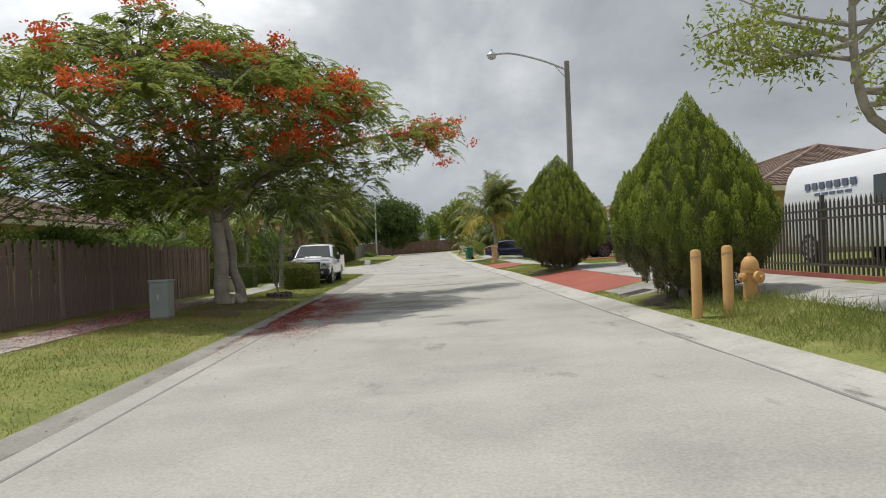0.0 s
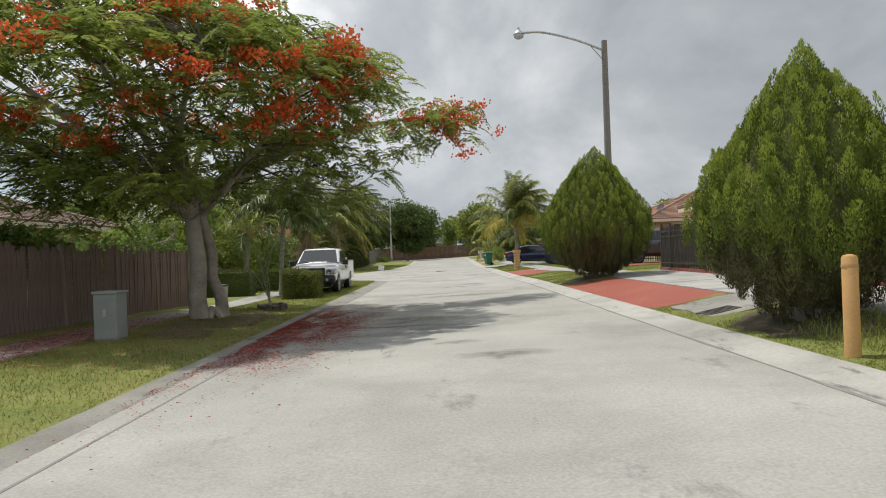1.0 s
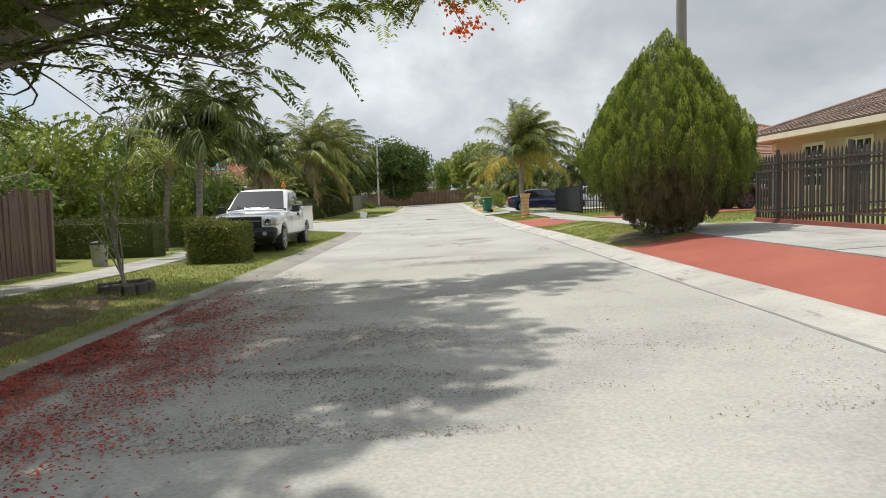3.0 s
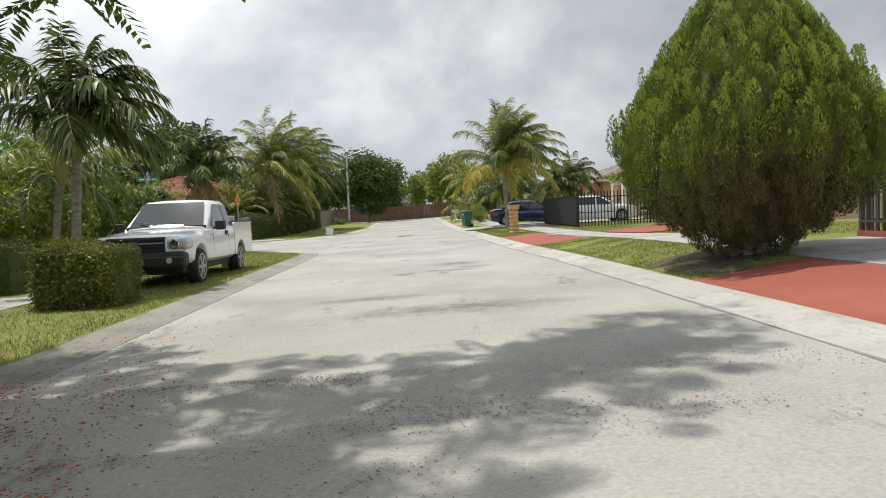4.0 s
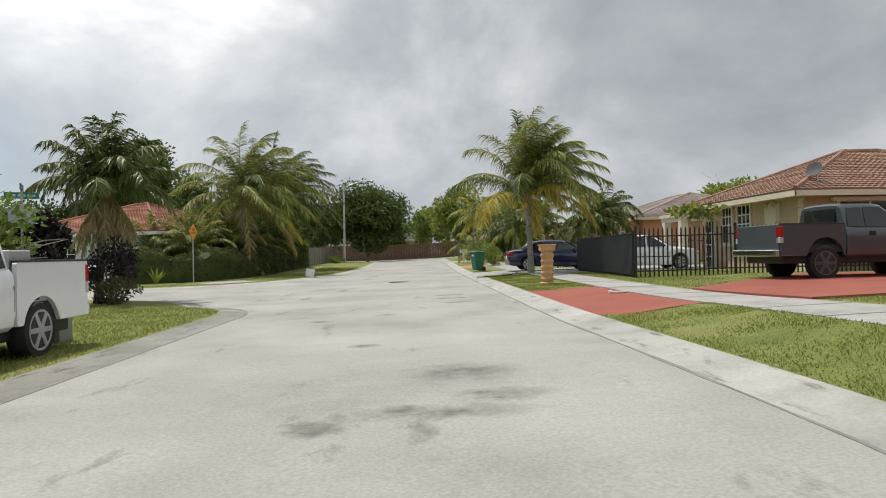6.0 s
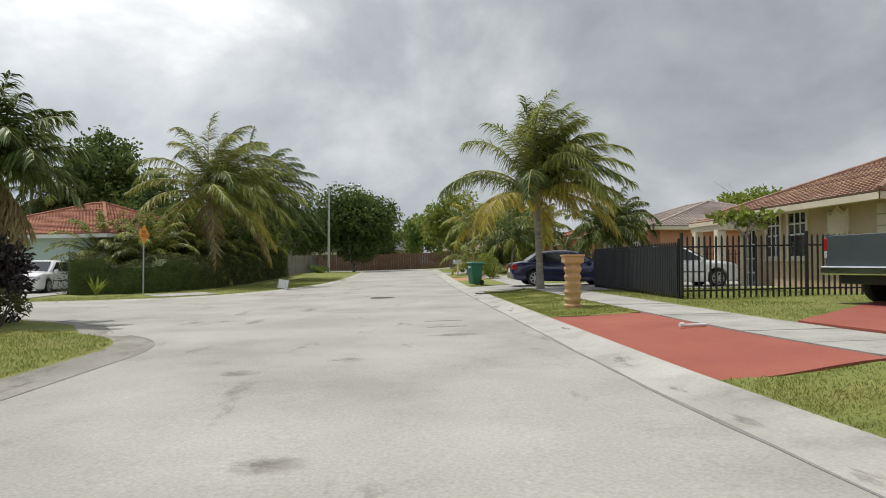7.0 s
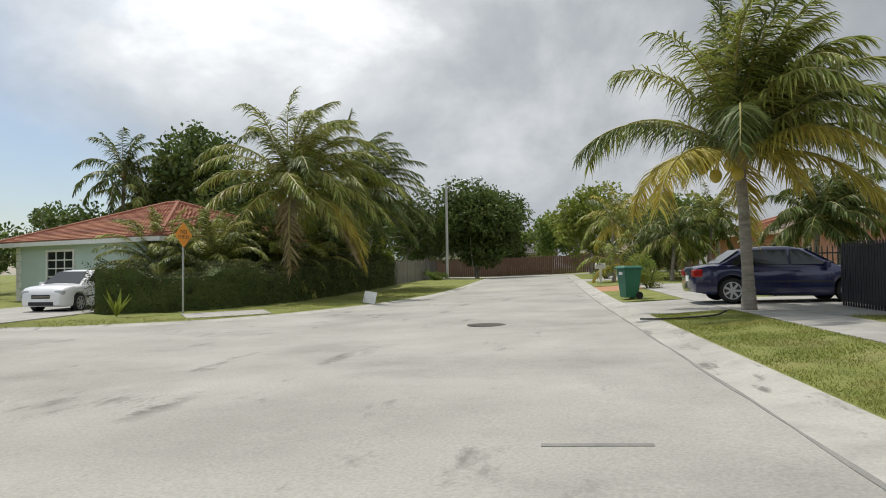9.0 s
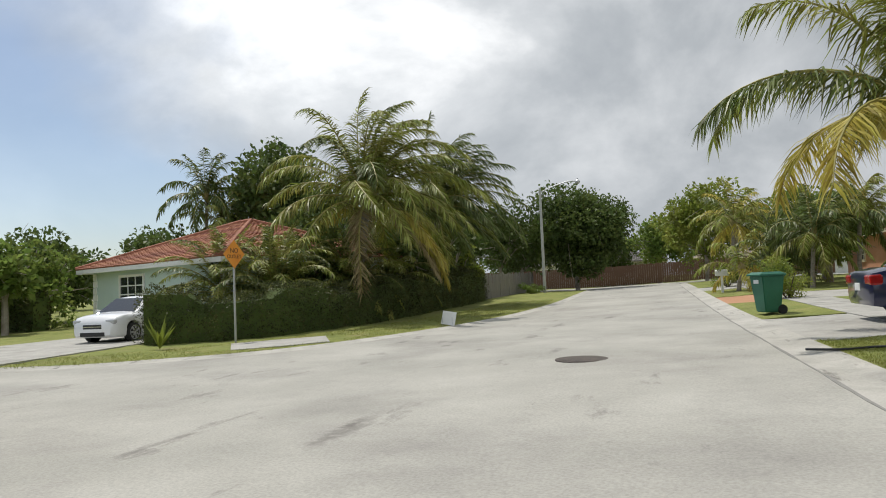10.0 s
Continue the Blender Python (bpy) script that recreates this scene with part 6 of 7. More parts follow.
# right-hand row
palm(10.4, 69.0, 2.4, 2.2, "dark green palm in a front yard", [M["frond_dark"]], count=28, radius=0.1, elev=(-15, 80), pairs=50, blade=0.6, width=0.06)
palm(11.8, 70.5, 2.9, 2.2, "dark green palm in a front yard", [M["frond_dark"], M["frond"]], count=28, radius=0.1, elev=(-15, 80), pairs=50, blade=0.6, width=0.06, turn=1.0)
palm(9.6, 72.0, 0.6, 1.9, "low spreading palm shrub", [M["frond_dark"], M["frond"]], count=18, radius=0.12, elev=(0, 80), pairs=30, blade=0.45, hang=0.4)
palm(7.2, 84.0, 0.7, 2.2, "low spreading cycad-like palm", [M["frond_dark"], M["frond"]], count=20, radius=0.14, elev=(0, 80), pairs=30, blade=0.45, hang=0.4)
palm(4.5, 80.2, 0.9, 2.2, "young coconut palm with yellowing leaves", [M["frond"], M["frond_yellow"]], count=11, radius=0.11, wind=(0.1, 0, 0), droop=1.2, elev=(-5, 80), pairs=30, blade=0.6, width=0.06)
palm(5.4, 90.0, 3.6, 2.8, "yellow-green palm up the street", G_MIX, count=18, radius=0.14, wind=(0.2, 0, 0), elev=(-25, 80), pairs=36, blade=0.75, width=0.07)
palm(6.2, 95.0, 3.9, 2.8, "yellow-green palm up the street", [M["frond_yellow"], M["frond"], M["frond_yellow"]], count=18, radius=0.14, wind=(0.2, 0, 0), elev=(-25, 80), pairs=36, blade=0.75, width=0.07, turn=0.8)
# broad-leaved trees
broad_tree(-10.2, 106, 6.6, (3.2, 3.0, 2.7), M["leaf_dark"], "dark leafy tree past the board fence", trunk=2.0, count=220, per=24, leaf=0.28)
broad_tree(-5.0, 102.5, 8.6, (5.0, 4.2, 3.7), M["leaf_dark"], "dense round dark green tree at the street's end", trunk=1.8, count=760, per=34, leaf=0.27, thick=0.2)
broad_tree(-21.5, 84, 11.0, (3.0, 3.0, 4.2), M["leaf_dark"], "tall dark broadleaf tree behind the mint house", trunk=4, count=320, per=28, leaf=0.3, thick=0.22)
broad_tree(-17.5, 82, 7.2, (3.4, 3.2, 3.0), M["leaf_dark"], "dark broadleaf tree behind the mint house", trunk=2.4, count=260, per=24, leaf=0.28)
broad_tree(-24.5, 86, 6.8, (3.8, 3.2, 3.0), M["leaf_brown"], "olive broadleaf tree behind the mint house", trunk=2.4, count=260, per=24, leaf=0.28)
broad_tree(-30, 84, 6.0, (4.2, 3.2, 2.8), M["leaf_dark"], "broadleaf tree behind the mint house", trunk=2.5, count=180, per=24, leaf=0.28)
broad_tree(-33, 77, 5.4, (4.0, 3.4, 2.6), M["leaf_dark"], "leafy tree beside the mint house", trunk=1.6, count=200, per=24, leaf=0.28)
broad_tree(-28.2, 72.5, 4.2, (2.6, 2.2, 2.0), M["leaf"], "small leafy tree beside the mint house", trunk=1.2, count=130, per=22, leaf=0.24)
broad_tree(-13.2, 82, 6.2, (3.2, 3.2, 2.6), M["leaf_dark"], "dark leafy tree behind the hedge", trunk=2.2, count=220, per=24, leaf=0.28)
broad_tree(-12.0, 90, 6.8, (3.4, 3.4, 2.9), M["leaf_dark"], "dark leafy tree behind the board fence", trunk=2.2, count=220, per=24, leaf=0.28)
broad_tree(-11.0, 100.5, 7.2, (2.9, 3.0, 2.7), M["leaf_dark"], "dark leafy tree behind the board fence", trunk=2.2, count=200, per=24, leaf=0.28)
broad_tree(-9.9, 85.2, 3.2, (1.3, 1.3, 1.2), M["leaf_yellow"], "bright green shrubby tree over the fence", trunk=1.0, count=70, per=22, leaf=0.22)
broad_tree(-13.4, 74.2, 3.8, (2.0, 1.8, 1.8), M["leaf_dark"], "dark shrub in front of the mint house", trunk=0.8, count=90, per=24, leaf=0.16)
broad_tree(-13.0, 72.6, 4.0, (2.0, 2.0, 1.6), M["leaf_dark"], "dark shrubby tree under the coconut palm", trunk=1.2, count=120, per=24, leaf=0.2)
broad_tree(-10.9, 77.6, 4.2, (1.7, 2.2, 1.7), M["leaf_dark"], "dark shrubby tree behind the hedge", trunk=1.2, count=120, per=24, leaf=0.2)
broad_tree(-10.6, 83.6, 4.6, (1.7, 2.2, 1.8), M["leaf_dark"], "dark shrubby tree behind the hedge", trunk=1.2, count=120, per=24, leaf=0.2)
broad_tree(-16, 78, 5.2, (3.0, 3.0, 2.2), M["leaf_dark"], "dark leafy tree beside the house", trunk=2, count=180, per=24, leaf=0.26)
broad_tree(4.9, 103.5, 7.6, (3.9, 3.8, 3.2), M["leaf_yellow"], "broad yellow-green tree at the far end", trunk=2.2, count=300, per=26, leaf=0.3)
broad_tree(1.5, 118, 6.5, (3.5, 3.5, 2.6), M["leaf"], "leafy tree beyond the end fence", trunk=2.2, count=160, per=22, leaf=0.34)
broad_tree(-3.2, 121, 5.5, (3.5, 3.5, 2.2), M["leaf_dark"], "leafy tree beyond the end fence", trunk=2.0, count=160, per=22, leaf=0.34)
broad_tree(9.5, 98, 6.6, (3.6, 3.6, 2.8), M["leaf"], "leafy tree among the front yards", trunk=2.0, count=220, per=24, leaf=0.3)
broad_tree(9.8, 88, 5.2, (2.9, 2.9, 2.2), M["leaf_dark"], "dark leafy tree in a front yard", trunk=1.6, count=180, per=24, leaf=0.26)
broad_tree(9.0, 83.5, 4.0, (2.0, 1.8, 1.6), M["leaf"], "leafy tree in a front yard", trunk=1.2, count=140, per=24, leaf=0.2)
palm(7.4, 79.5, 2.2, 2.3, "feathery green palm in a front yard", [M["frond_dark"], M["frond"]], count=24, radius=0.1, elev=(-20, 84), pairs=50, blade=0.6, width=0.05)
palm(9.6, 81.0, 3.0, 2.3, "feathery green palm in a front yard", [M["frond"], M["frond_dark"]], count=24, radius=0.1, elev=(-20, 84), pairs=50, blade=0.6, width=0.05, turn=0.7)
palm(6.4, 82.0, 1.6, 2.2, "feathery green palm in a front yard", [M["frond_dark"]], count=22, radius=0.1, elev=(-15, 84), pairs=50, blade=0.6, width=0.05, turn=1.9)
broad_tree(29, 88, 7.2, (4.5, 4.5, 2.4), M["leaf_yellow"], "large light green tree behind the houses", trunk=3, count=240, per=24, leaf=0.34)
broad_tree(30, 64, 6.0, (4, 4, 2.6), M["leaf"], "tree behind the cream house", trunk=3, count=160, per=22, leaf=0.34)
broad_tree(10.7, 54.4, 2.45, (0.9, 0.8, 0.22), M["leaf_yellow"], "small papaya-like tree with a flat light crown", trunk=1.8, count=44, per=6, leaf=0.2, thick=0.04)
# left-hand lots behind the board fence and the clipped hedge
broad_tree(-11.6, 27.0, 2.5, (1.8, 2.4, 0.9), M["leaf"], "leafy shrub tree leaning over the fence", trunk=1.4, count=150, per=24, leaf=0.15)
broad_tree(-11.2, 33.2, 3.3, (1.7, 1.6, 1.3), M["leaf"], "shrubby frangipani with white blossom", trunk=1.0, count=120, per=22, leaf=0.15)
p, o = clumps((-11.2, 33.2, 2.6), (1.6, 1.5, 0.9), 40, 10, 0.1)
fl = thing("blossom", -11.2, 33.2, level(-11.2, 33.2), "white frangipani blossom clusters", "flowers")
leaf_cloud("petal", p - np.array([-11.2, 33.2, level(-11.2, 33.2)]), o, 0.09, M["blossom"], fl)
fl["kind"] = "stuff"
broad_tree(-13.5, 39, 4.6, (2.6, 2.4, 2.0), M["leaf_yellow"], "light green leafy tree in the corner yard", trunk=1.8, count=180, per=24, leaf=0.18)
broad_tree(-10.8, 41, 3.6, (2.0, 2.0, 1.5), M["leaf_yellow"], "yellow-green shrub tree in the corner yard", trunk=1.2, count=140, per=24, leaf=0.15)
broad_tree(-17, 43, 5.4, (3.2, 3.0, 2.4), M["leaf"], "leafy tree in the corner yard", trunk=2.0, count=190, per=24, leaf=0.22)
broad_tree(-21, 49.0, 6.0, (3.4, 3.2, 2.6), M["leaf_dark"], "dark leafy tree along the side street", trunk=2.2, count=190, per=24, leaf=0.24)
broad_tree(-12.8, 38.0, 3.6, (2.4, 2.2, 1.8), M["leaf_yellow"], "light green leafy tree in the yard", trunk=1.8, count=160, per=24, leaf=0.18)
broad_tree(-11.0, 15.5, 2.5, (1.4, 2.2, 0.9), M["leaf"], "leafy shrub behind the board fence", trunk=1.0, count=120, per=24, leaf=0.14)
broad_tree(-10.2, 23.5, 2.3, (0.9, 2.6, 0.6), M["leaf"], "low leafy shrub along the board fence", trunk=1.0, count=120, per=24, leaf=0.13)
palm(-14.6, 20.5, 3.6, 2.4, "dark palm behind the board fence", [M["frond_dark"]], count=15, radius=0.13, elev=(-20, 84), pairs=36, blade=0.6)
palm(-9.4, 39.2, 2.6, 2.3, "green palm in the corner yard", [M["frond"], M["frond_dark"]], count=15, radius=0.11, wind=(0.3, 0, 0), elev=(-10, 82), pairs=36, blade=0.6)
palm(-14.6, 48.2, 4.6, 2.6, "tall palm along the side street", [M["frond_dark"]], count=15, radius=0.13, wind=(0.3, 0, 0), elev=(-20, 84), pairs=34, blade=0.6)
hedge_run(spline([(-13.9, 63.7), (-11.6, 65.2), (-10.1, 69.5), (-9.5, 77.5), (-9.3, 86.3)], 26), 1.5, 1.0, M["hedge"], "long dark clipped hedge curving round the corner lot", density=420, leaf=0.09, wave=0.2, steps=(1.1, 1.08, 0.84, 0.88, 1.12, 1.1, 0.88, 1.08, 1.2, 1.08, 1.24, 1.14, 1.3, 1.24), ragged=0.07)
hedge_run([Vector((-10.2, 50.0, 0)) + Vector((-0.9, 0.12, 0)) * k for k in range(8)], 1.3, 1.0, M["croton"], "dark purple clipped hedge along the side street", density=300, leaf=0.12, wave=0.15)
hedge_run([Vector((-12.0, 39.4, 0)), Vector((-9.5, 39.6, 0)), Vector((-7.4, 39.6, 0))], 0.95, 0.9, M["leaf_yellow"], "yellow-topped clipped hedge behind the truck", density=420)
broad_tree(-12.6, 44.6, 4.6, (2.6, 2.2, 2.0), M["leaf"], "green leafy tree in the corner yard", trunk=1.6, count=180, per=24, leaf=0.2)
broad_tree(-9.9, 45.2, 3.0, (1.6, 1.4, 1.2), M["leaf"], "leafy shrub tree in the corner yard", trunk=1.0, count=120, per=24, leaf=0.16)
broad_tree(-30.5, 70.0, 5.2, (3.0, 2.6, 2.3), M["leaf"], "leafy tree beside the mint house drive", trunk=1.6, count=200, per=24, leaf=0.24)
broad_tree(-35.0, 71.5, 6.2, (3.6, 3.0, 2.8), M["leaf_dark"], "dark leafy tree down the side street", trunk=2.0, count=220, per=24, leaf=0.28)
broad_tree(-41.0, 74.0, 6.6, (4.0, 3.4, 3.0), M["leaf"], "leafy tree down the side street", trunk=2.0, count=220, per=24, leaf=0.3)
broad_tree(-26.2, 69.2, 4.0, (1.5, 1.4, 1.5), M["leaf"], "broad-leaved papaya-like tree beside the mint house", trunk=1.6, count=90, per=18, leaf=0.3)
broad_tree(-27.6, 67.6, 2.6, (1.3, 1.3, 1.0), M["leaf_dark"], "dark shrub beside the mint house", trunk=0.8, count=90, per=20, leaf=0.22)
hedge_run([Vector((-44, 72.0, 0)), Vector((-36, 71.6, 0)), Vector((-31, 71.4, 0)), Vector((-26.4, 71.2, 0))], 1.7, 1.0, M["hedge"], "dark hedge beside the mint house", density=120, leaf=0.16, wave=0.2)
broad_tree(-13.1, 48.7, 4.4, (2.1, 1.5, 1.9), M["leaf_dark"], "dark leafy tree at the street corner", trunk=1.4, count=170, per=24, leaf=0.18)
broad_tree(-10.9, 50.2, 2.9, (1.2, 0.6, 1.2), M["croton"], "dark purple shrubby tree at the street corner", trunk=0.9, count=90, per=22, leaf=0.16)
# belt of trees over the far lots
belt = thing("far_trees", 0, 0, 0, "distant belt of mixed green trees beyond the lots", "trees")
belt["kind"] = "stuff"
bp, bo = [], []
for k in range(64):
    if k < 22:
        c = (-64 + 0.6 * k + rng.uniform(-4, 4), 36 + 4.6 * k, 0)
    elif k < 46:
        c = (-60 + 5.2 * (k - 22), 138 + rng.uniform(-4, 4), 0)
    else:
        c = (44 + rng.uniform(-3, 3), 2 + 7.5 * (k - 46), 0)
    rz = rng.uniform(2.4, 4.2)
    q1, q2 = clumps((c[0], c[1], rz), (4.4, 4.4, rz), 60, 20, 0.5)
    q1[:, 2] += level(c[0], c[1])
    bp.append(q1)
    bo.append(q2)
leaf_cloud("crown", np.concatenate(bp), np.concatenate(bo), 0.5, M["leaf_dark"], belt, slim=0.6)
bush(-8.55, 49.5, (0.85, 0.7, 1.0), M["croton"], "dark purple-leaved shrub at the street corner", leaf=0.14, count=110)
bush(-7.95, 48.7, (0.55, 0.55, 0.5), M["leaf_brown"], "dry twiggy shrub at the street corner", leaf=0.08, count=60)
bush(-7.0, 42.6, (0.5, 0.5, 0.45), M["leaf_brown"], "dull brown clipped shrub behind the truck", leaf=0.08, count=70)
bush(5.2, 72.6, (0.9, 0.8, 0.75), M["leaf_yellow"], "round yellow-green shrub beside the driveway", leaf=0.11, count=90)
bush(4.6, 85.5, (0.9, 0.9, 0.8), M["leaf_yellow"], "round yellow-green shrub up the street", leaf=0.12, count=90)
bush(5.6, 76.0, (0.8, 0.8, 0.7), M["leaf"], "round green shrub up the street", leaf=0.12, count=80)
bush(8.6, 66.6, (0.6, 0.6, 0.6), M["leaf_yellow"], "bright yellow-green shrub by the fence", leaf=0.11, count=70)
bush(-7.8, 96.5, (0.9, 0.9, 0.5), M["leaf"], "flowering shrub at the lamp post's foot", leaf=0.14, count=60)
# small coconut sprout on the verge
sp = thing("palm_sprout", -12.0, 62.0, level(-12, 62) + 0.05, "yellow-green coconut sprout on the verge", "plant")
for k in range(7):
    a, up = k * 0.9, 1.6 + 0.5 * (k % 3)
    way = unit(np.array([[math.cos(a), math.sin(a), up]] * 3) + rng.normal(size=(3, 3)) * 0.12)
    side = unit(np.cross(way, np.array([math.cos(a), math.sin(a), 0.0])))
    blades("leaf_blade", np.zeros((3, 3)), way, side, np.array([0.95, 0.8, 0.7]) * (0.85 + 0.1 * (k % 3)), 0.11, M["leaf_yellow"], sp, 0.12)

# light tree leaning in over the fence at the start
lt = thing("tree", 6.7, 14.9, level(6.7, 14.9), "crooked bare-limbed tree with sparse light green leaves", "tree")
bm = bmesh.new()
trunk_pts = spline([(0.0, 0, -0.1), (0.25, 0.1, 1.0), (0.1, 0.0, 2.0), (-0.75, 0.0, 2.55), (-1.0, -0.05, 3.3), (-1.05, -0.1, 4.2), (-0.9, 0.0, 5.2)], 22)
add_tube(bm, trunk_pts, [0.11 - 0.075 * i / 22 for i in range(23)], 9)
lt_tips = []
for k in range(20):
    src = trunk_pts[12 + k % 11]
    a = rng.uniform(0, 2 * math.pi)
    e = src + Vector((math.cos(a) * rng.uniform(0.6, 1.9) - 0.25, math.sin(a) * rng.uniform(0.5, 1.6), rng.uniform(-0.15, 0.9)))
    lt_tips += limb(bm, src, e, 0.04, 0.012, seg=6, n=5, wobble=0.4)[2:]
reach = limb(bm, trunk_pts[16], (-3.2, -0.9, 3.35), 0.05, 0.012, sag=0.1, seg=6, n=8, wobble=0.2)
lt_tips += reach[2:] + reach[3:] + reach[4:]
for k in range(8):
    lt_tips += limb(bm, reach[2 + k % 6], reach[2 + k % 6] + Vector((rng.uniform(-0.7, 0.4), rng.uniform(-0.5, 0.5), rng.uniform(-0.2, 0.7))), 0.016, 0.006, seg=5, n=4)[1:]
part("trunk", bm, M["bark"], lt, "crooked forked grey trunk", smooth=True)
q = np.array([tuple(v) for v in lt_tips])
c = q[rng.integers(0, len(q), 260)] + rng.normal(size=(260, 3)) * 0.16
pp = np.repeat(c, 14, 0) + rng.normal(size=(260 * 14, 3)) * 0.09
leaf_cloud("foliage", pp, random_dirs(len(pp)), 0.11, M["leaf_yellow"], lt, slim=0.4)

# ---- street furniture ----
def lamp_post(x, y, height, arm, mat, label, r=0.12, rise=0.5):
    t = thing("street_lamp", x, y, level(x, y), label, "street lamp", "street lamps")
    part("post", tube_bm([(0, 0, -0.2), (0, 0, height)], [r, r * 0.72], 12), mat, t, smooth=True)
    pts = [(0, 0, height - 0.35), (arm * 0.35, 0, height - 0.35 + rise * 0.75), (arm * 0.75, 0, height - 0.35 + rise * 1.3), (arm, 0, height - 0.35 + rise * 1.3)]
    part("arm", tube_bm(spline(pts, 12), 0.042, 7), M["alu"], t, "curved metal arm", smooth=True)
    part("bracket", box_bm(-0.03, 0.06, -0.07, 0.07, height - 0.5, height - 0.2, bevel=0.01), M["alu"], t)
    part("brace", tube_bm([(0, 0, height - 0.75), (arm * 0.16, 0, height - 0.2)], 0.015, 6), M["alu"], t)
    s = 1 if arm > 0 else -1
    z = height - 0.35 + rise * 1.3
    bm = bmesh.new()
    add_lathe(bm, [(0.06, 0.10), (0.11, 0.06), (0.19, -0.02), (0.2, -0.06)], 16, (arm + s * 0.12, 0, z))
    head = part("lamp_head", bm, M["alu"], t, "grey metal lamp housing", smooth=True)
    bm = bmesh.new()
    add_lathe(bm, [(0.18, -0.062), (0.17, -0.15), (0.09, -0.21), (0.02, -0.22)], 16, (arm + s * 0.12, 0, z))
    part("lens", bm, M["lamp_lens"], head, "glass lamp bowl", smooth=True)
    part("photocell", box_bm(arm + s * 0.12 - 0.04, arm + s * 0.12 + 0.04, -0.04, 0.04, z + 0.1, z + 0.2, bevel=0.01), M["alu"], head)
    return t


lamp_post(5.54, 32.4, 8.3, -2.9, M["post_wood"], "tall wooden street lamp post with a curved arm", r=0.14, rise=0.55)
lamp_post(-6.9, 97.0, 7.9, 2.7, M["post_grey"], "pale street lamp post with an arm over the road", r=0.12, rise=0.5)

for x, y, h in ((3.52, 15.35, 1.05), (3.9, 15.15, 1.05)):
    t = thing("bollard", x, y, level(x, y) + 0.03, "orange-yellow painted pipe bollard with a rounded top", "bollard", "bollards by the hydrant")
    part("pipe", lathe_bm([(0.075, -0.1), (0.075, h - 0.04), (0.06, h - 0.01), (0.02, h)], 18), M["bollard"], t, smooth=True)
    part("band", lathe_bm([(0.079, h - 0.13), (0.079, h - 0.1)], 18), M["terracotta"], t, "worn darker band")

hyd = thing("fire_hydrant", 4.6, 15.9, level(4.6, 15.9) + 0.03, "squat orange-yellow fire hydrant with domed cap", "hydrant", "", 20)
part("barrel", lathe_bm([(0.15, -0.05), (0.15, 0.03), (0.11, 0.04), (0.105, 0.45), (0.14, 0.46), (0.14, 0.51), (0.11, 0.52)], 20), M["bollard"], hyd, smooth=True)
part("bonnet", lathe_bm([(0.13, 0.52), (0.135, 0.56), (0.12, 0.64), (0.07, 0.71), (0.04, 0.72)], 20), M["bollard"], hyd, smooth=True)
part("operating_nut", lathe_bm([(0.03, 0.71), (0.028, 0.77), (0.01, 0.775)], 5), M["bollard"], hyd)
for ang, r, ln in ((0, 0.085, 0.2), (90, 0.06, 0.19), (-90, 0.06, 0.19)):
    bm = lathe_bm([(r * 0.8, 0.05), (r * 0.8, ln - 0.06), (r * 1.15, ln - 0.055), (r * 1.15, ln), (r * 0.4, ln + 0.015), (r * 0.38, ln + 0.045)], 14)
    ob = part("outlet", bm, M["bollard"], hyd, smooth=True)
    ob.matrix_basis = pose(0, 0, 0.4, 90, 0, ang)
for k in range(8):
    a = 2 * math.pi * k / 8
    part("bolt", box_bm(0.128 * math.cos(a) - 0.012, 0.128 * math.cos(a) + 0.012, 0.128 * math.sin(a) - 0.012, 0.128 * math.sin(a) + 0.012, 0.505, 0.535), M["bollard"], hyd)

wb = thing("wheelie_bin", 3.62, 66.3, level(3.62, 66.3) + 0.05, "green plastic wheelie bin at the kerb", "bin", "", 200)
bm = bmesh.new()
loft(bm, [[(x, y, z) for x, y in ((-a, -b), (a, -b), (a, b), (-a, b))] for z, a, b in ((0.05, 0.21, 0.24), (0.95, 0.29, 0.33), (1.0, 0.3, 0.34))])
bmesh.ops.bevel(bm, geom=list(bm.edges), offset=0.025, segments=2, affect="EDGES")
part("body", bm, M["bin_green"], wb, smooth=True)
bm = bmesh.new()
loft(bm, [[(x, y, z) for x, y in ((-a, -b), (a + 0.03, -b), (a + 0.03, b), (-a, b))] for z, a, b in ((1.0, 0.33, 0.36), (1.04, 0.33, 0.36), (1.1, 0.22, 0.28))])
part("lid", bm, M["bin_green"], wb, "sloping green lid", smooth=False)
part("handle", tube_bm([(-0.36, -0.22, 0.98), (-0.38, -0.2, 1.0), (-0.38, 0.2, 1.0), (-0.36, 0.22, 0.98)], 0.018, 7), M["bin_green"], wb)
for s in (-1, 1):
    ob = part("wheel", lathe_bm([(0.12, -0.025), (0.125, -0.02), (0.125, 0.02), (0.12, 0.025)], 18), M["tyre"], wb, smooth=True)
    ob.matrix_basis = pose(-0.24, s * 0.24, 0.12, 90, 0, 0)
part("sticker", box_bm(0.255, 0.2995, -0.12, 0.12, 0.8, 0.9), M["white_paint"], wb, "pale sticker")

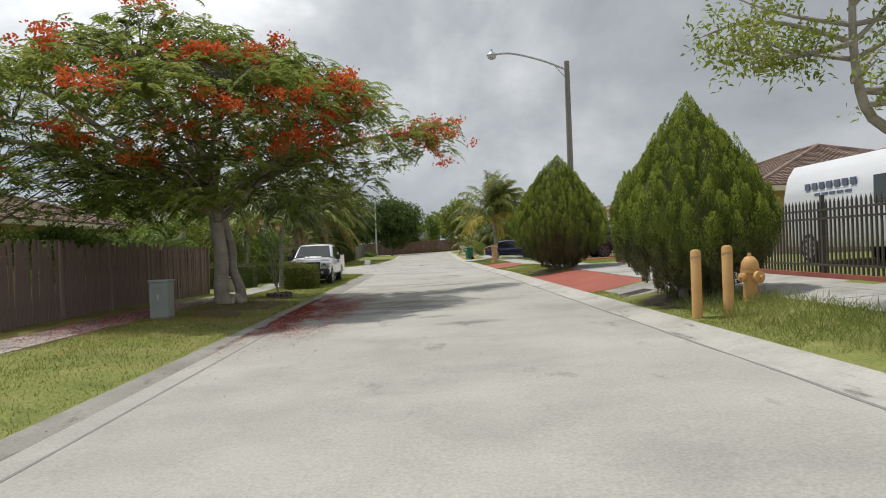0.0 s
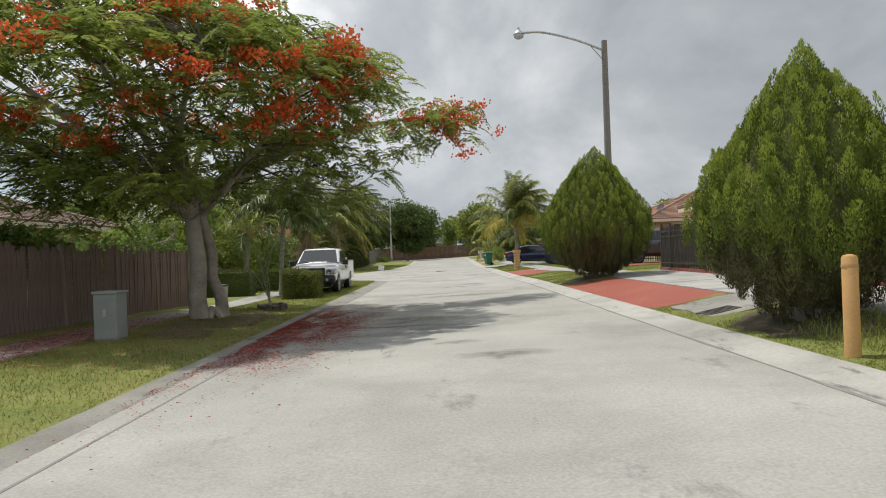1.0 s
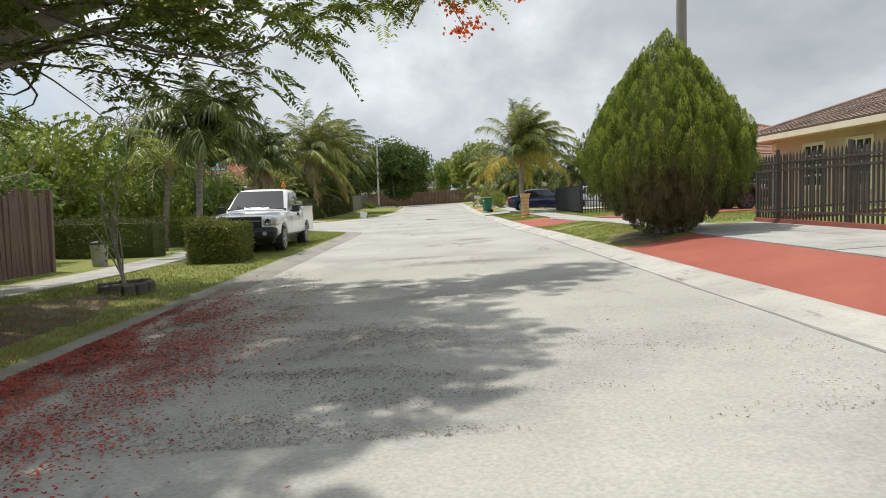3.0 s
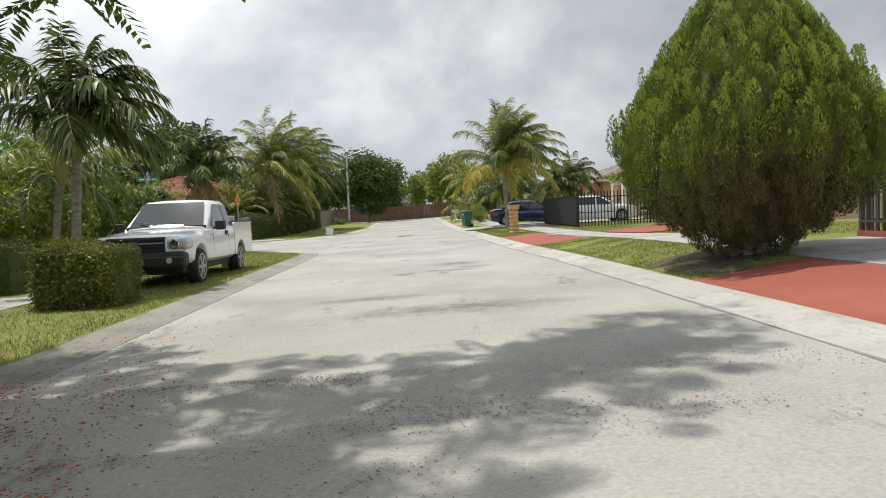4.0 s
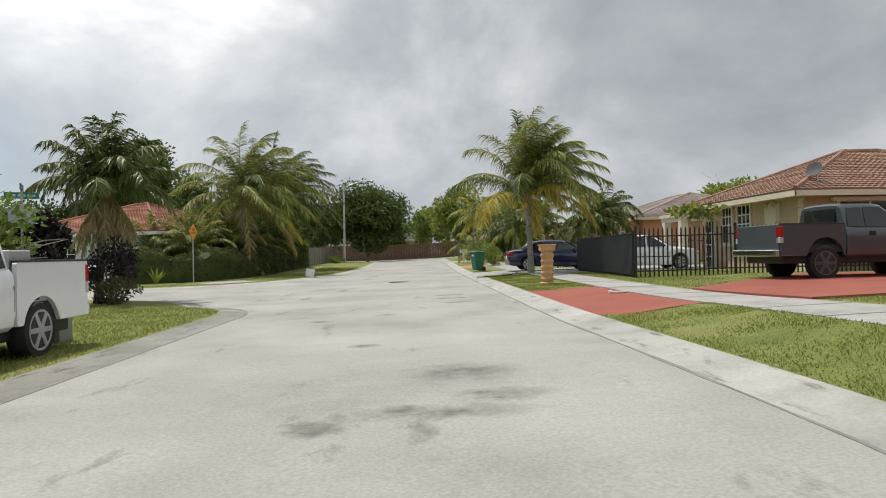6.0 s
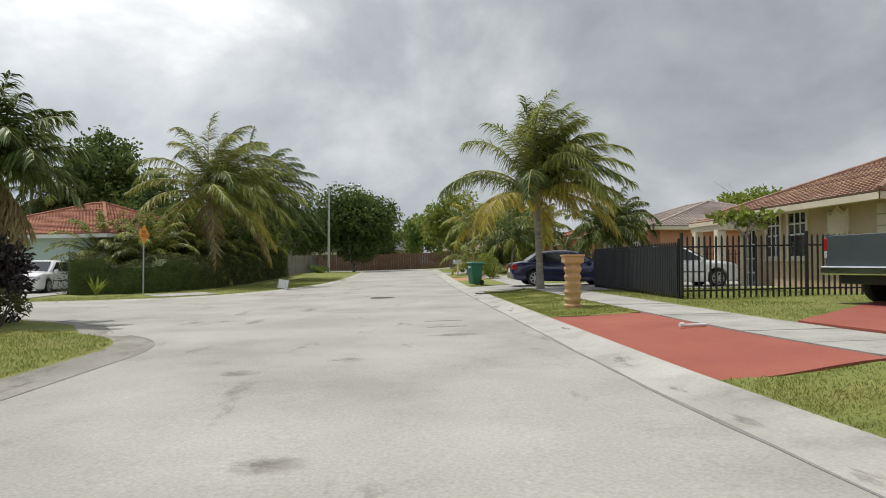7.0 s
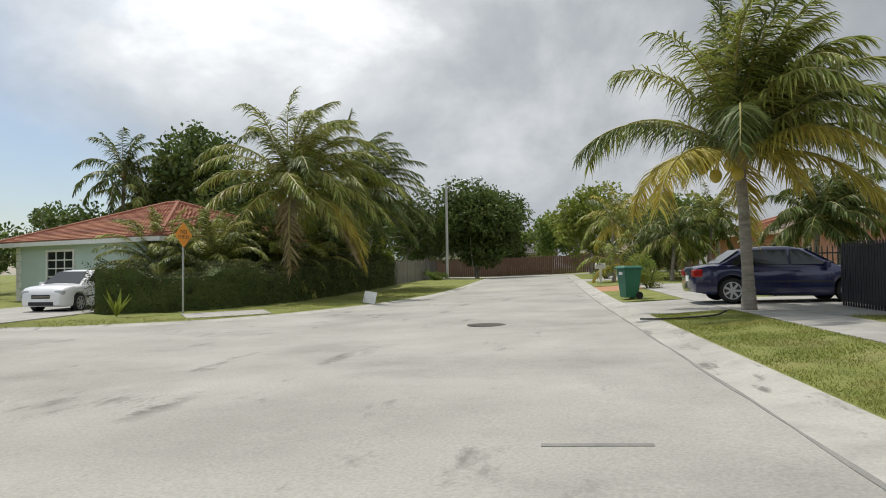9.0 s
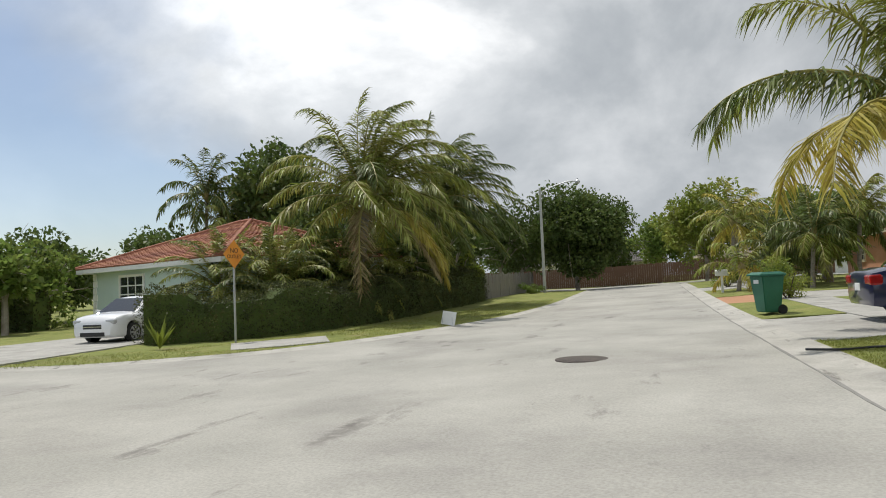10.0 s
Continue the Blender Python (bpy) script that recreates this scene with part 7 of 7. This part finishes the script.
urn = thing("pedestal", 4.15, 49.45, level(4.15, 49.45) + 0.05, "terracotta mailbox pedestal of twisted rounded rings", "pedestal")
prof = [(0.20, -0.05), (0.21, 0.06)]
for k in range(5):
    z = 0.1 + k * 0.17
    prof += [(0.155 + 0.004 * k, z), (0.175 + 0.006 * k, z + 0.05), (0.185 + 0.006 * k, z + 0.09), (0.165 + 0.006 * k, z + 0.13)]
prof += [(0.16, 0.96), (0.2, 1.0)]
bm = lathe_bm(prof, 24)
for v in bm.verts:
    a = math.atan2(v.co.y, v.co.x)
    f = 1 + 0.05 * math.sin(2 * a + v.co.z * 7)
    v.co.x *= f
    v.co.y *= f
part("column", bm, M["terracotta"], urn, smooth=True)
part("cap", box_bm(-0.215, 0.215, -0.2, 0.2, 1.0, 1.17, bevel=0.03), M["terracotta"], urn, "square terracotta cap")
part("cap_rim", box_bm(-0.235, 0.235, -0.22, 0.22, 1.15, 1.19, bevel=0.012), M["terracotta"], urn)

mb = thing("mailbox", 3.85, 80.5, level(3.85, 80.5) + 0.05, "white mailbox on a white post", "mailbox")
part("post", box_bm(-0.05, 0.05, -0.05, 0.05, -0.1, 0.75, bevel=0.006), M["white_paint"], mb)
bm = bmesh.new()
loft(bm, [[(x, 0.12 * math.cos(a), 0.95 + 0.1 * math.sin(a)) for a in (math.pi * k / 8 for k in range(9))] + [(x, -0.12, 0.76), (x, 0.12, 0.76)] for x in (-0.28, 0.28)])
part("box", bm, M["white_paint"], mb, smooth=True)

# NO OUTLET warning sign, turned a little away
sg = thing("road_sign", -10.83, 63.75, level(-10.83, 63.75), "faded orange diamond road sign reading NO OUTLET on a metal post", "road sign", "", 80)
part("post", box_bm(-0.025, 0.025, -0.02, 0.02, -0.2, 2.95), M["alu"], sg)
d = 0.42
bm = bmesh.new()
q = [bm.verts.new((x, -0.022, 2.6 + z)) for x, z in ((0, -d), (d, 0), (0, d), (-d, 0))]
f = bm.faces.new(q)
r = bmesh.ops.extrude_face_region(bm, geom=[f])
bmesh.ops.translate(bm, verts=[v for v in r["geom"] if isinstance(v, bmesh.types.BMVert)], vec=(0, -0.006, 0))
face = part("sign_face", bm, M["sign_orange"], sg, "faded orange diamond plate")


def lettering(text, size, x, y, z, mat, parent, rx=90, rz=0):
    cu = bpy.data.curves.new("lettering", "FONT")
    cu.body, cu.size, cu.align_x, cu.align_y, cu.extrude = text, size, "CENTER", "CENTER", 0.002
    tmp = new("lettering", cu)
    me = bpy.data.meshes.new_from_object(tmp.evaluated_get(bpy.context.evaluated_depsgraph_get()))
    bpy.data.objects.remove(tmp)
    me.materials.clear()
    me.materials.append(mat)
    ob = new("lettering", me)
    ob.parent = parent
    ob.matrix_basis = pose(x, y, z, rx, 0, rz)
    return ob


lettering("NO", 0.2, 0, -0.032, 2.70, M["sign_letter"], face)
lettering("OUTLET", 0.15, 0, -0.032, 2.53, M["sign_letter"], face)

st = thing("street_sign", -10.6, 48.9, level(-10.6, 48.9), "teal street name blades above the back of a stop sign", "street sign", "", 25)
part("post", box_bm(-0.03, 0.03, -0.025, 0.025, -0.2, 3.3), M["alu"], st)
bm = bmesh.new()
ring8 = [(0.36 * math.cos(math.pi / 8 + k * math.pi / 4), 2.55 + 0.36 * math.sin(math.pi / 8 + k * math.pi / 4)) for k in range(8)]
loft(bm, [[(x, y, z) for x, z in ring8] for y in (0.03, 0.036)])
part("stop_plate", bm, M["alu"], st, "bare metal back of an octagonal plate")
for k, (z, ang) in enumerate(((3.12, 0), (3.34, 90))):
    b1 = part("name_blade", box_bm(-0.42, 0.42, -0.012, 0.012, -0.09, 0.09, bevel=0.004), M["sign_teal"], st, "teal name blade")
    b1.matrix_basis = pose(0, 0, z, 0, 0, ang)
    for j in range(3):
        part("lettering_bar", box_bm(-0.32 + j * 0.23, -0.14 + j * 0.23, -0.0145, 0.0145, -0.03, 0.03), M["white_paint"], b1)

ws = thing("yard_sign", -5.85, 68.4, level(-5.85, 68.4) + 0.03, "small blank white yard sign tilted on the verge", "sign", "", -20)
ob = part("board", box_bm(-0.28, 0.28, -0.006, 0.006, 0.05, 0.5), M["white_paint"], ws)
ob.matrix_basis = pose(0, 0, 0, -12, 7, 0)
for s in (-0.2, 0.2):
    part("stake", box_bm(s - 0.006, s + 0.006, 0.01, 0.02, -0.15, 0.3), M["alu"], ws)

for x, y, h, w, lab in ((-6.25, 20.35, 0.86, 0.4, "grey-green utility box on the verge"), (-5.35, 40.6, 0.62, 0.38, "grey utility box behind the truck")):
    t = thing("utility_box", x, y, level(x, y) + 0.03, lab, "utility box")
    part("body", box_bm(-w / 2, w / 2, -0.2, 0.2, -0.1, h - 0.04, bevel=0.02), M["box_grey"], t)
    part("lid", box_bm(-w / 2 - 0.02, w / 2 + 0.02, -0.22, 0.22, h - 0.05, h, bevel=0.012), M["box_grey"], t)
    part("latch", box_bm(-0.03, 0.03, -0.215, -0.19, h * 0.5, h * 0.5 + 0.12), M["alu"], t)
pot = thing("bin", -8.2, 32.3, level(-8.2, 32.3) + 0.05, "small pale bin beside the fence", "bin")
part("tub", lathe_bm([(0.16, 0), (0.2, 0.5), (0.21, 0.52)], 14), M["concrete"], pot, smooth=True)
part("lid", lathe_bm([(0.22, 0.52), (0.21, 0.56), (0.05, 0.6)], 14), M["trim_black"], pot, smooth=True)

mh = thing("manhole_cover", -0.4, 58.2, level(-0.4, 58.2), "rusty iron manhole cover in the road", "manhole cover")
part("frame", lathe_bm([(0.47, -0.03), (0.47, 0.006), (0.4, 0.008)], 28), M["iron_cover"], mh)
part("cover", lathe_bm([(0.395, -0.03), (0.395, 0.012), (0.2, 0.014)], 28), M["iron_cover"], mh)
pl = thing("plastic_pipe", 4.72, 44.4, level(4.72, 44.4) + 0.05, "short white plastic pipe lying on the red driveway", "pipe", "", 12)
part("pipe", tube_bm([(-0.18, 0, 0.026), (0.22, 0, 0.026)], 0.022, 10), M["white_paint"], pl, smooth=True)
part("collar", tube_bm([(-0.23, 0, 0.034), (-0.16, 0, 0.034)], 0.034, 10), M["white_paint"], pl, smooth=True)
cb = thing("hose", 3.3, 57.6, level(3.3, 57.6) + 0.05, "dark hose lying across the gutter", "hose")
part("tube", tube_bm(spline([(-0.5, 0.2, 0.0), (-0.1, -0.05, 0.02), (0.3, 0.1, 0.03), (0.9, -0.1, 0.1), (1.2, 0.15, 0.17)], 16), 0.018, 7), M["trim_black"], cb, smooth=True)
dish = thing("satellite_dish", 14.0, 52.3, level(13.4, 52) + 3.05, "dark satellite dish on the roof edge", "satellite dish", "", -60)
bm = bmesh.new()
add_lathe(bm, [(0.02, 0.0), (0.15, 0.025), (0.27, 0.08), (0.28, 0.088), (0.15, 0.04), (0.02, 0.015)], 18)
ob = part("reflector", bm, M["dish_grey"], dish, smooth=True)
ob.matrix_basis = pose(0, 0, 0.45, 60, 0, 0)
part("mast", tube_bm([(0.1, 0.1, -0.3), (0, 0.05, 0.4)], 0.025, 7), M["alu"], dish)

# iron grate of the drain beside the first driveway
gx, gy = 3.98, 19.62
grate = thing("drain_grate", gx, gy, level(gx, gy) + 0.076, "rusty iron drain grate set in grey concrete", "drain")
grate.matrix_basis = pose(gx, gy, level(gx, gy) + 0.07, 0, -math.degrees(math.atan((level(gx + 0.3, gy) - level(gx - 0.3, gy)) / 0.6)), 8)
bm = bmesh.new()
for q in ((-0.29, 0.29, -0.2, -0.17), (-0.29, 0.29, 0.17, 0.2), (-0.29, -0.26, -0.17, 0.17), (0.26, 0.29, -0.17, 0.17)):
    add_box(bm, *q, -0.03, 0.022)
part("frame", bm, M["brown_iron"], grate)
# solid dark plate, its colour stands for the shade below the bars
part("sump_shade", box_bm(-0.255, 0.255, -0.165, 0.165, -0.03, 0.004), M["tar"], grate, "dark plate standing in for the shaded hollow under the bars")
for k in range(9):
    part("bar", box_bm(-0.245 + k * 0.057, -0.22 + k * 0.057, -0.168, 0.168, 0.006, 0.02), M["brown_iron"], grate)

# ---- stains and patches on the road ----
tp = tagged(new("road_patch"), "small square repaired patch in the road", "patch", "", "structure")
for q in ((0.8, 1.55, 46.75, 46.82), (0.8, 1.55, 48.0, 48.07)):
    ob = strip("seam", *q, 0.005, M["tar"], step=0.05, across=2, depth=0.01)
    del ob["kind"]
    ob.parent = tp

# ---- loose cover on the ground ----
def scatter(name, xs, ys, size, mat, label, category, lift=0.006, flatness=0.06):
    z = np.array([level(a, b) for a, b in zip(xs, ys)]) + lift
    pts = np.stack([xs, ys, z], 1)
    way = unit(np.concatenate([rng.normal(size=(len(xs), 2)), np.abs(rng.normal(size=(len(xs), 1))) * flatness], 1))
    side = unit(np.cross(way, np.array([0, 0, 1.0]) + rng.normal(size=way.shape) * 0.3))
    ob = blades(name, pts, way, side, size * rng.uniform(0.6, 1.4, len(xs)), size * 0.7, mat)
    return tagged(ob, label, category, "", "stuff")


n = 95000
px = -3.6 + np.abs(rng.normal(size=n)) * 0.7 * rng.choice([-0.7, 1.0], n)
py = 21.9 + rng.normal(size=n) * 2.4
keep = np.array([noise.noise((u * 1.1, v * 0.6, 2.0)) + 0.6 * noise.noise((u * 3.5, v * 2.5, 6.0)) + rng.normal() * 0.35 > 0.0 for u, v in zip(px, py)])
px, py = px[keep], py[keep]
scatter("fallen_petals", px, py, 0.026, M["petal"], "fallen red petals along the gutter", "petals", lift=0.03)
n = 26000
scatter("fallen_petals", np.where(np.arange(n) % 2 == 0, rng.uniform(-9.5, -3.9, n), rng.uniform(-7.7, -6.5, n)), 20.5 + rng.normal(size=n) * 2.6, 0.026, M["petal"], "fallen red petals on the verge and the pavement", "petals", lift=0.088)
n = 120000
px, py = rng.normal(size=n) * 2.0 - 1.2, rng.uniform(20.0, 26.5, n)
keep = np.array([noise.noise((u * 0.45, v * 1.6, 1.0)) + 0.5 * noise.noise((u * 1.7, v * 4.2, 3.0)) + rng.normal() * 0.3 > 0.42 for u, v in zip(px, py)]) & (px > -3.8) & (px < 2.7)
scatter("leaf_litter", px[keep], py[keep], 0.015, M["litter"], "dry leaves and petals strewn on the road", "leaf litter", lift=0.006)


def turf(name, x0, x1, y0, y1, per_m2, h, mat, label, inside=None, lift=0.05):
    n = int((x1 - x0) * (y1 - y0) * per_m2)
    xs, ys = rng.uniform(x0, x1, n), rng.uniform(y0, y1, n)
    if inside is not None:
        keep = np.array([inside(u, v) for u, v in zip(xs, ys)])
        xs, ys = xs[keep], ys[keep]
    z = np.array([level(u, v) for u, v in zip(xs, ys)]) + lift - 0.01
    pts = np.stack([xs, ys, z], 1)
    way = unit(np.concatenate([rng.normal(size=(len(xs), 2)) * 0.55, np.ones((len(xs), 1))], 1))
    ob = blades(name, pts, way, sides(way), h * rng.uniform(0.5, 1.3, len(xs)), 0.008, mat, bend=0.2)
    return tagged(ob, label, "grass", "", "stuff")


for y0, y1 in verge[:3]:
    turf("turf", 3.2, 5.0, max(y0, 12), y1, 1300, 0.045, M["grass"], "short mown grass blades on the verge", inside=lambda u, v: u > 3.39 + kerb_in(v) and not (u > 3.68 and 19.15 < v < 21.15))
turf("tall_grass", 3.7, 5.0, 11.5, 17.0, 500, 0.22, M["tall_grass"], "unmown pale grass round the hydrant")
turf("turf", 6.42, 9.5, 33, 39.95, 420, 0.07, M["grass"], "short grass blades in a front yard")
turf("turf", 6.42, 11.5, 44.5, 57, 420, 0.055, M["grass"], "short grass blades in a front yard", inside=lambda u, v: v > min(49.62, 44.55 + 0.95 * (u - 6.4)))
turf("turf", -6.6, -3.98, 4, 18, 500, 0.07, M["grass"], "short grass blades on the near verge")
turf("turf", -6.6, -3.98, 18, 43, 520, 0.075, M["grass"], "short grass blades on the verge")
turf("turf", -9.5, -3.98, 43, 48, 500, 0.07, M["grass"], "short grass blades at the street corner", inside=lambda u, v: (u + 7.95) ** 2 + (v - 44.1) ** 2 < 15.5 or u < -7.95)
turf("turf", -13.5, -4.2, 58, 84, 260, 0.07, M["grass"], "short grass blades on the far verge",
     inside=lambda u, v: any(abs(v - q.y) < 0.5 and q.x - 3.2 < u < q.x - 0.05 for q in north_kerb) and not (-10.7 < u < -7.5 and 61.2 < v < 65.3 and abs((u + 9) - (v - 63.2) * 0.85) < 1.25))
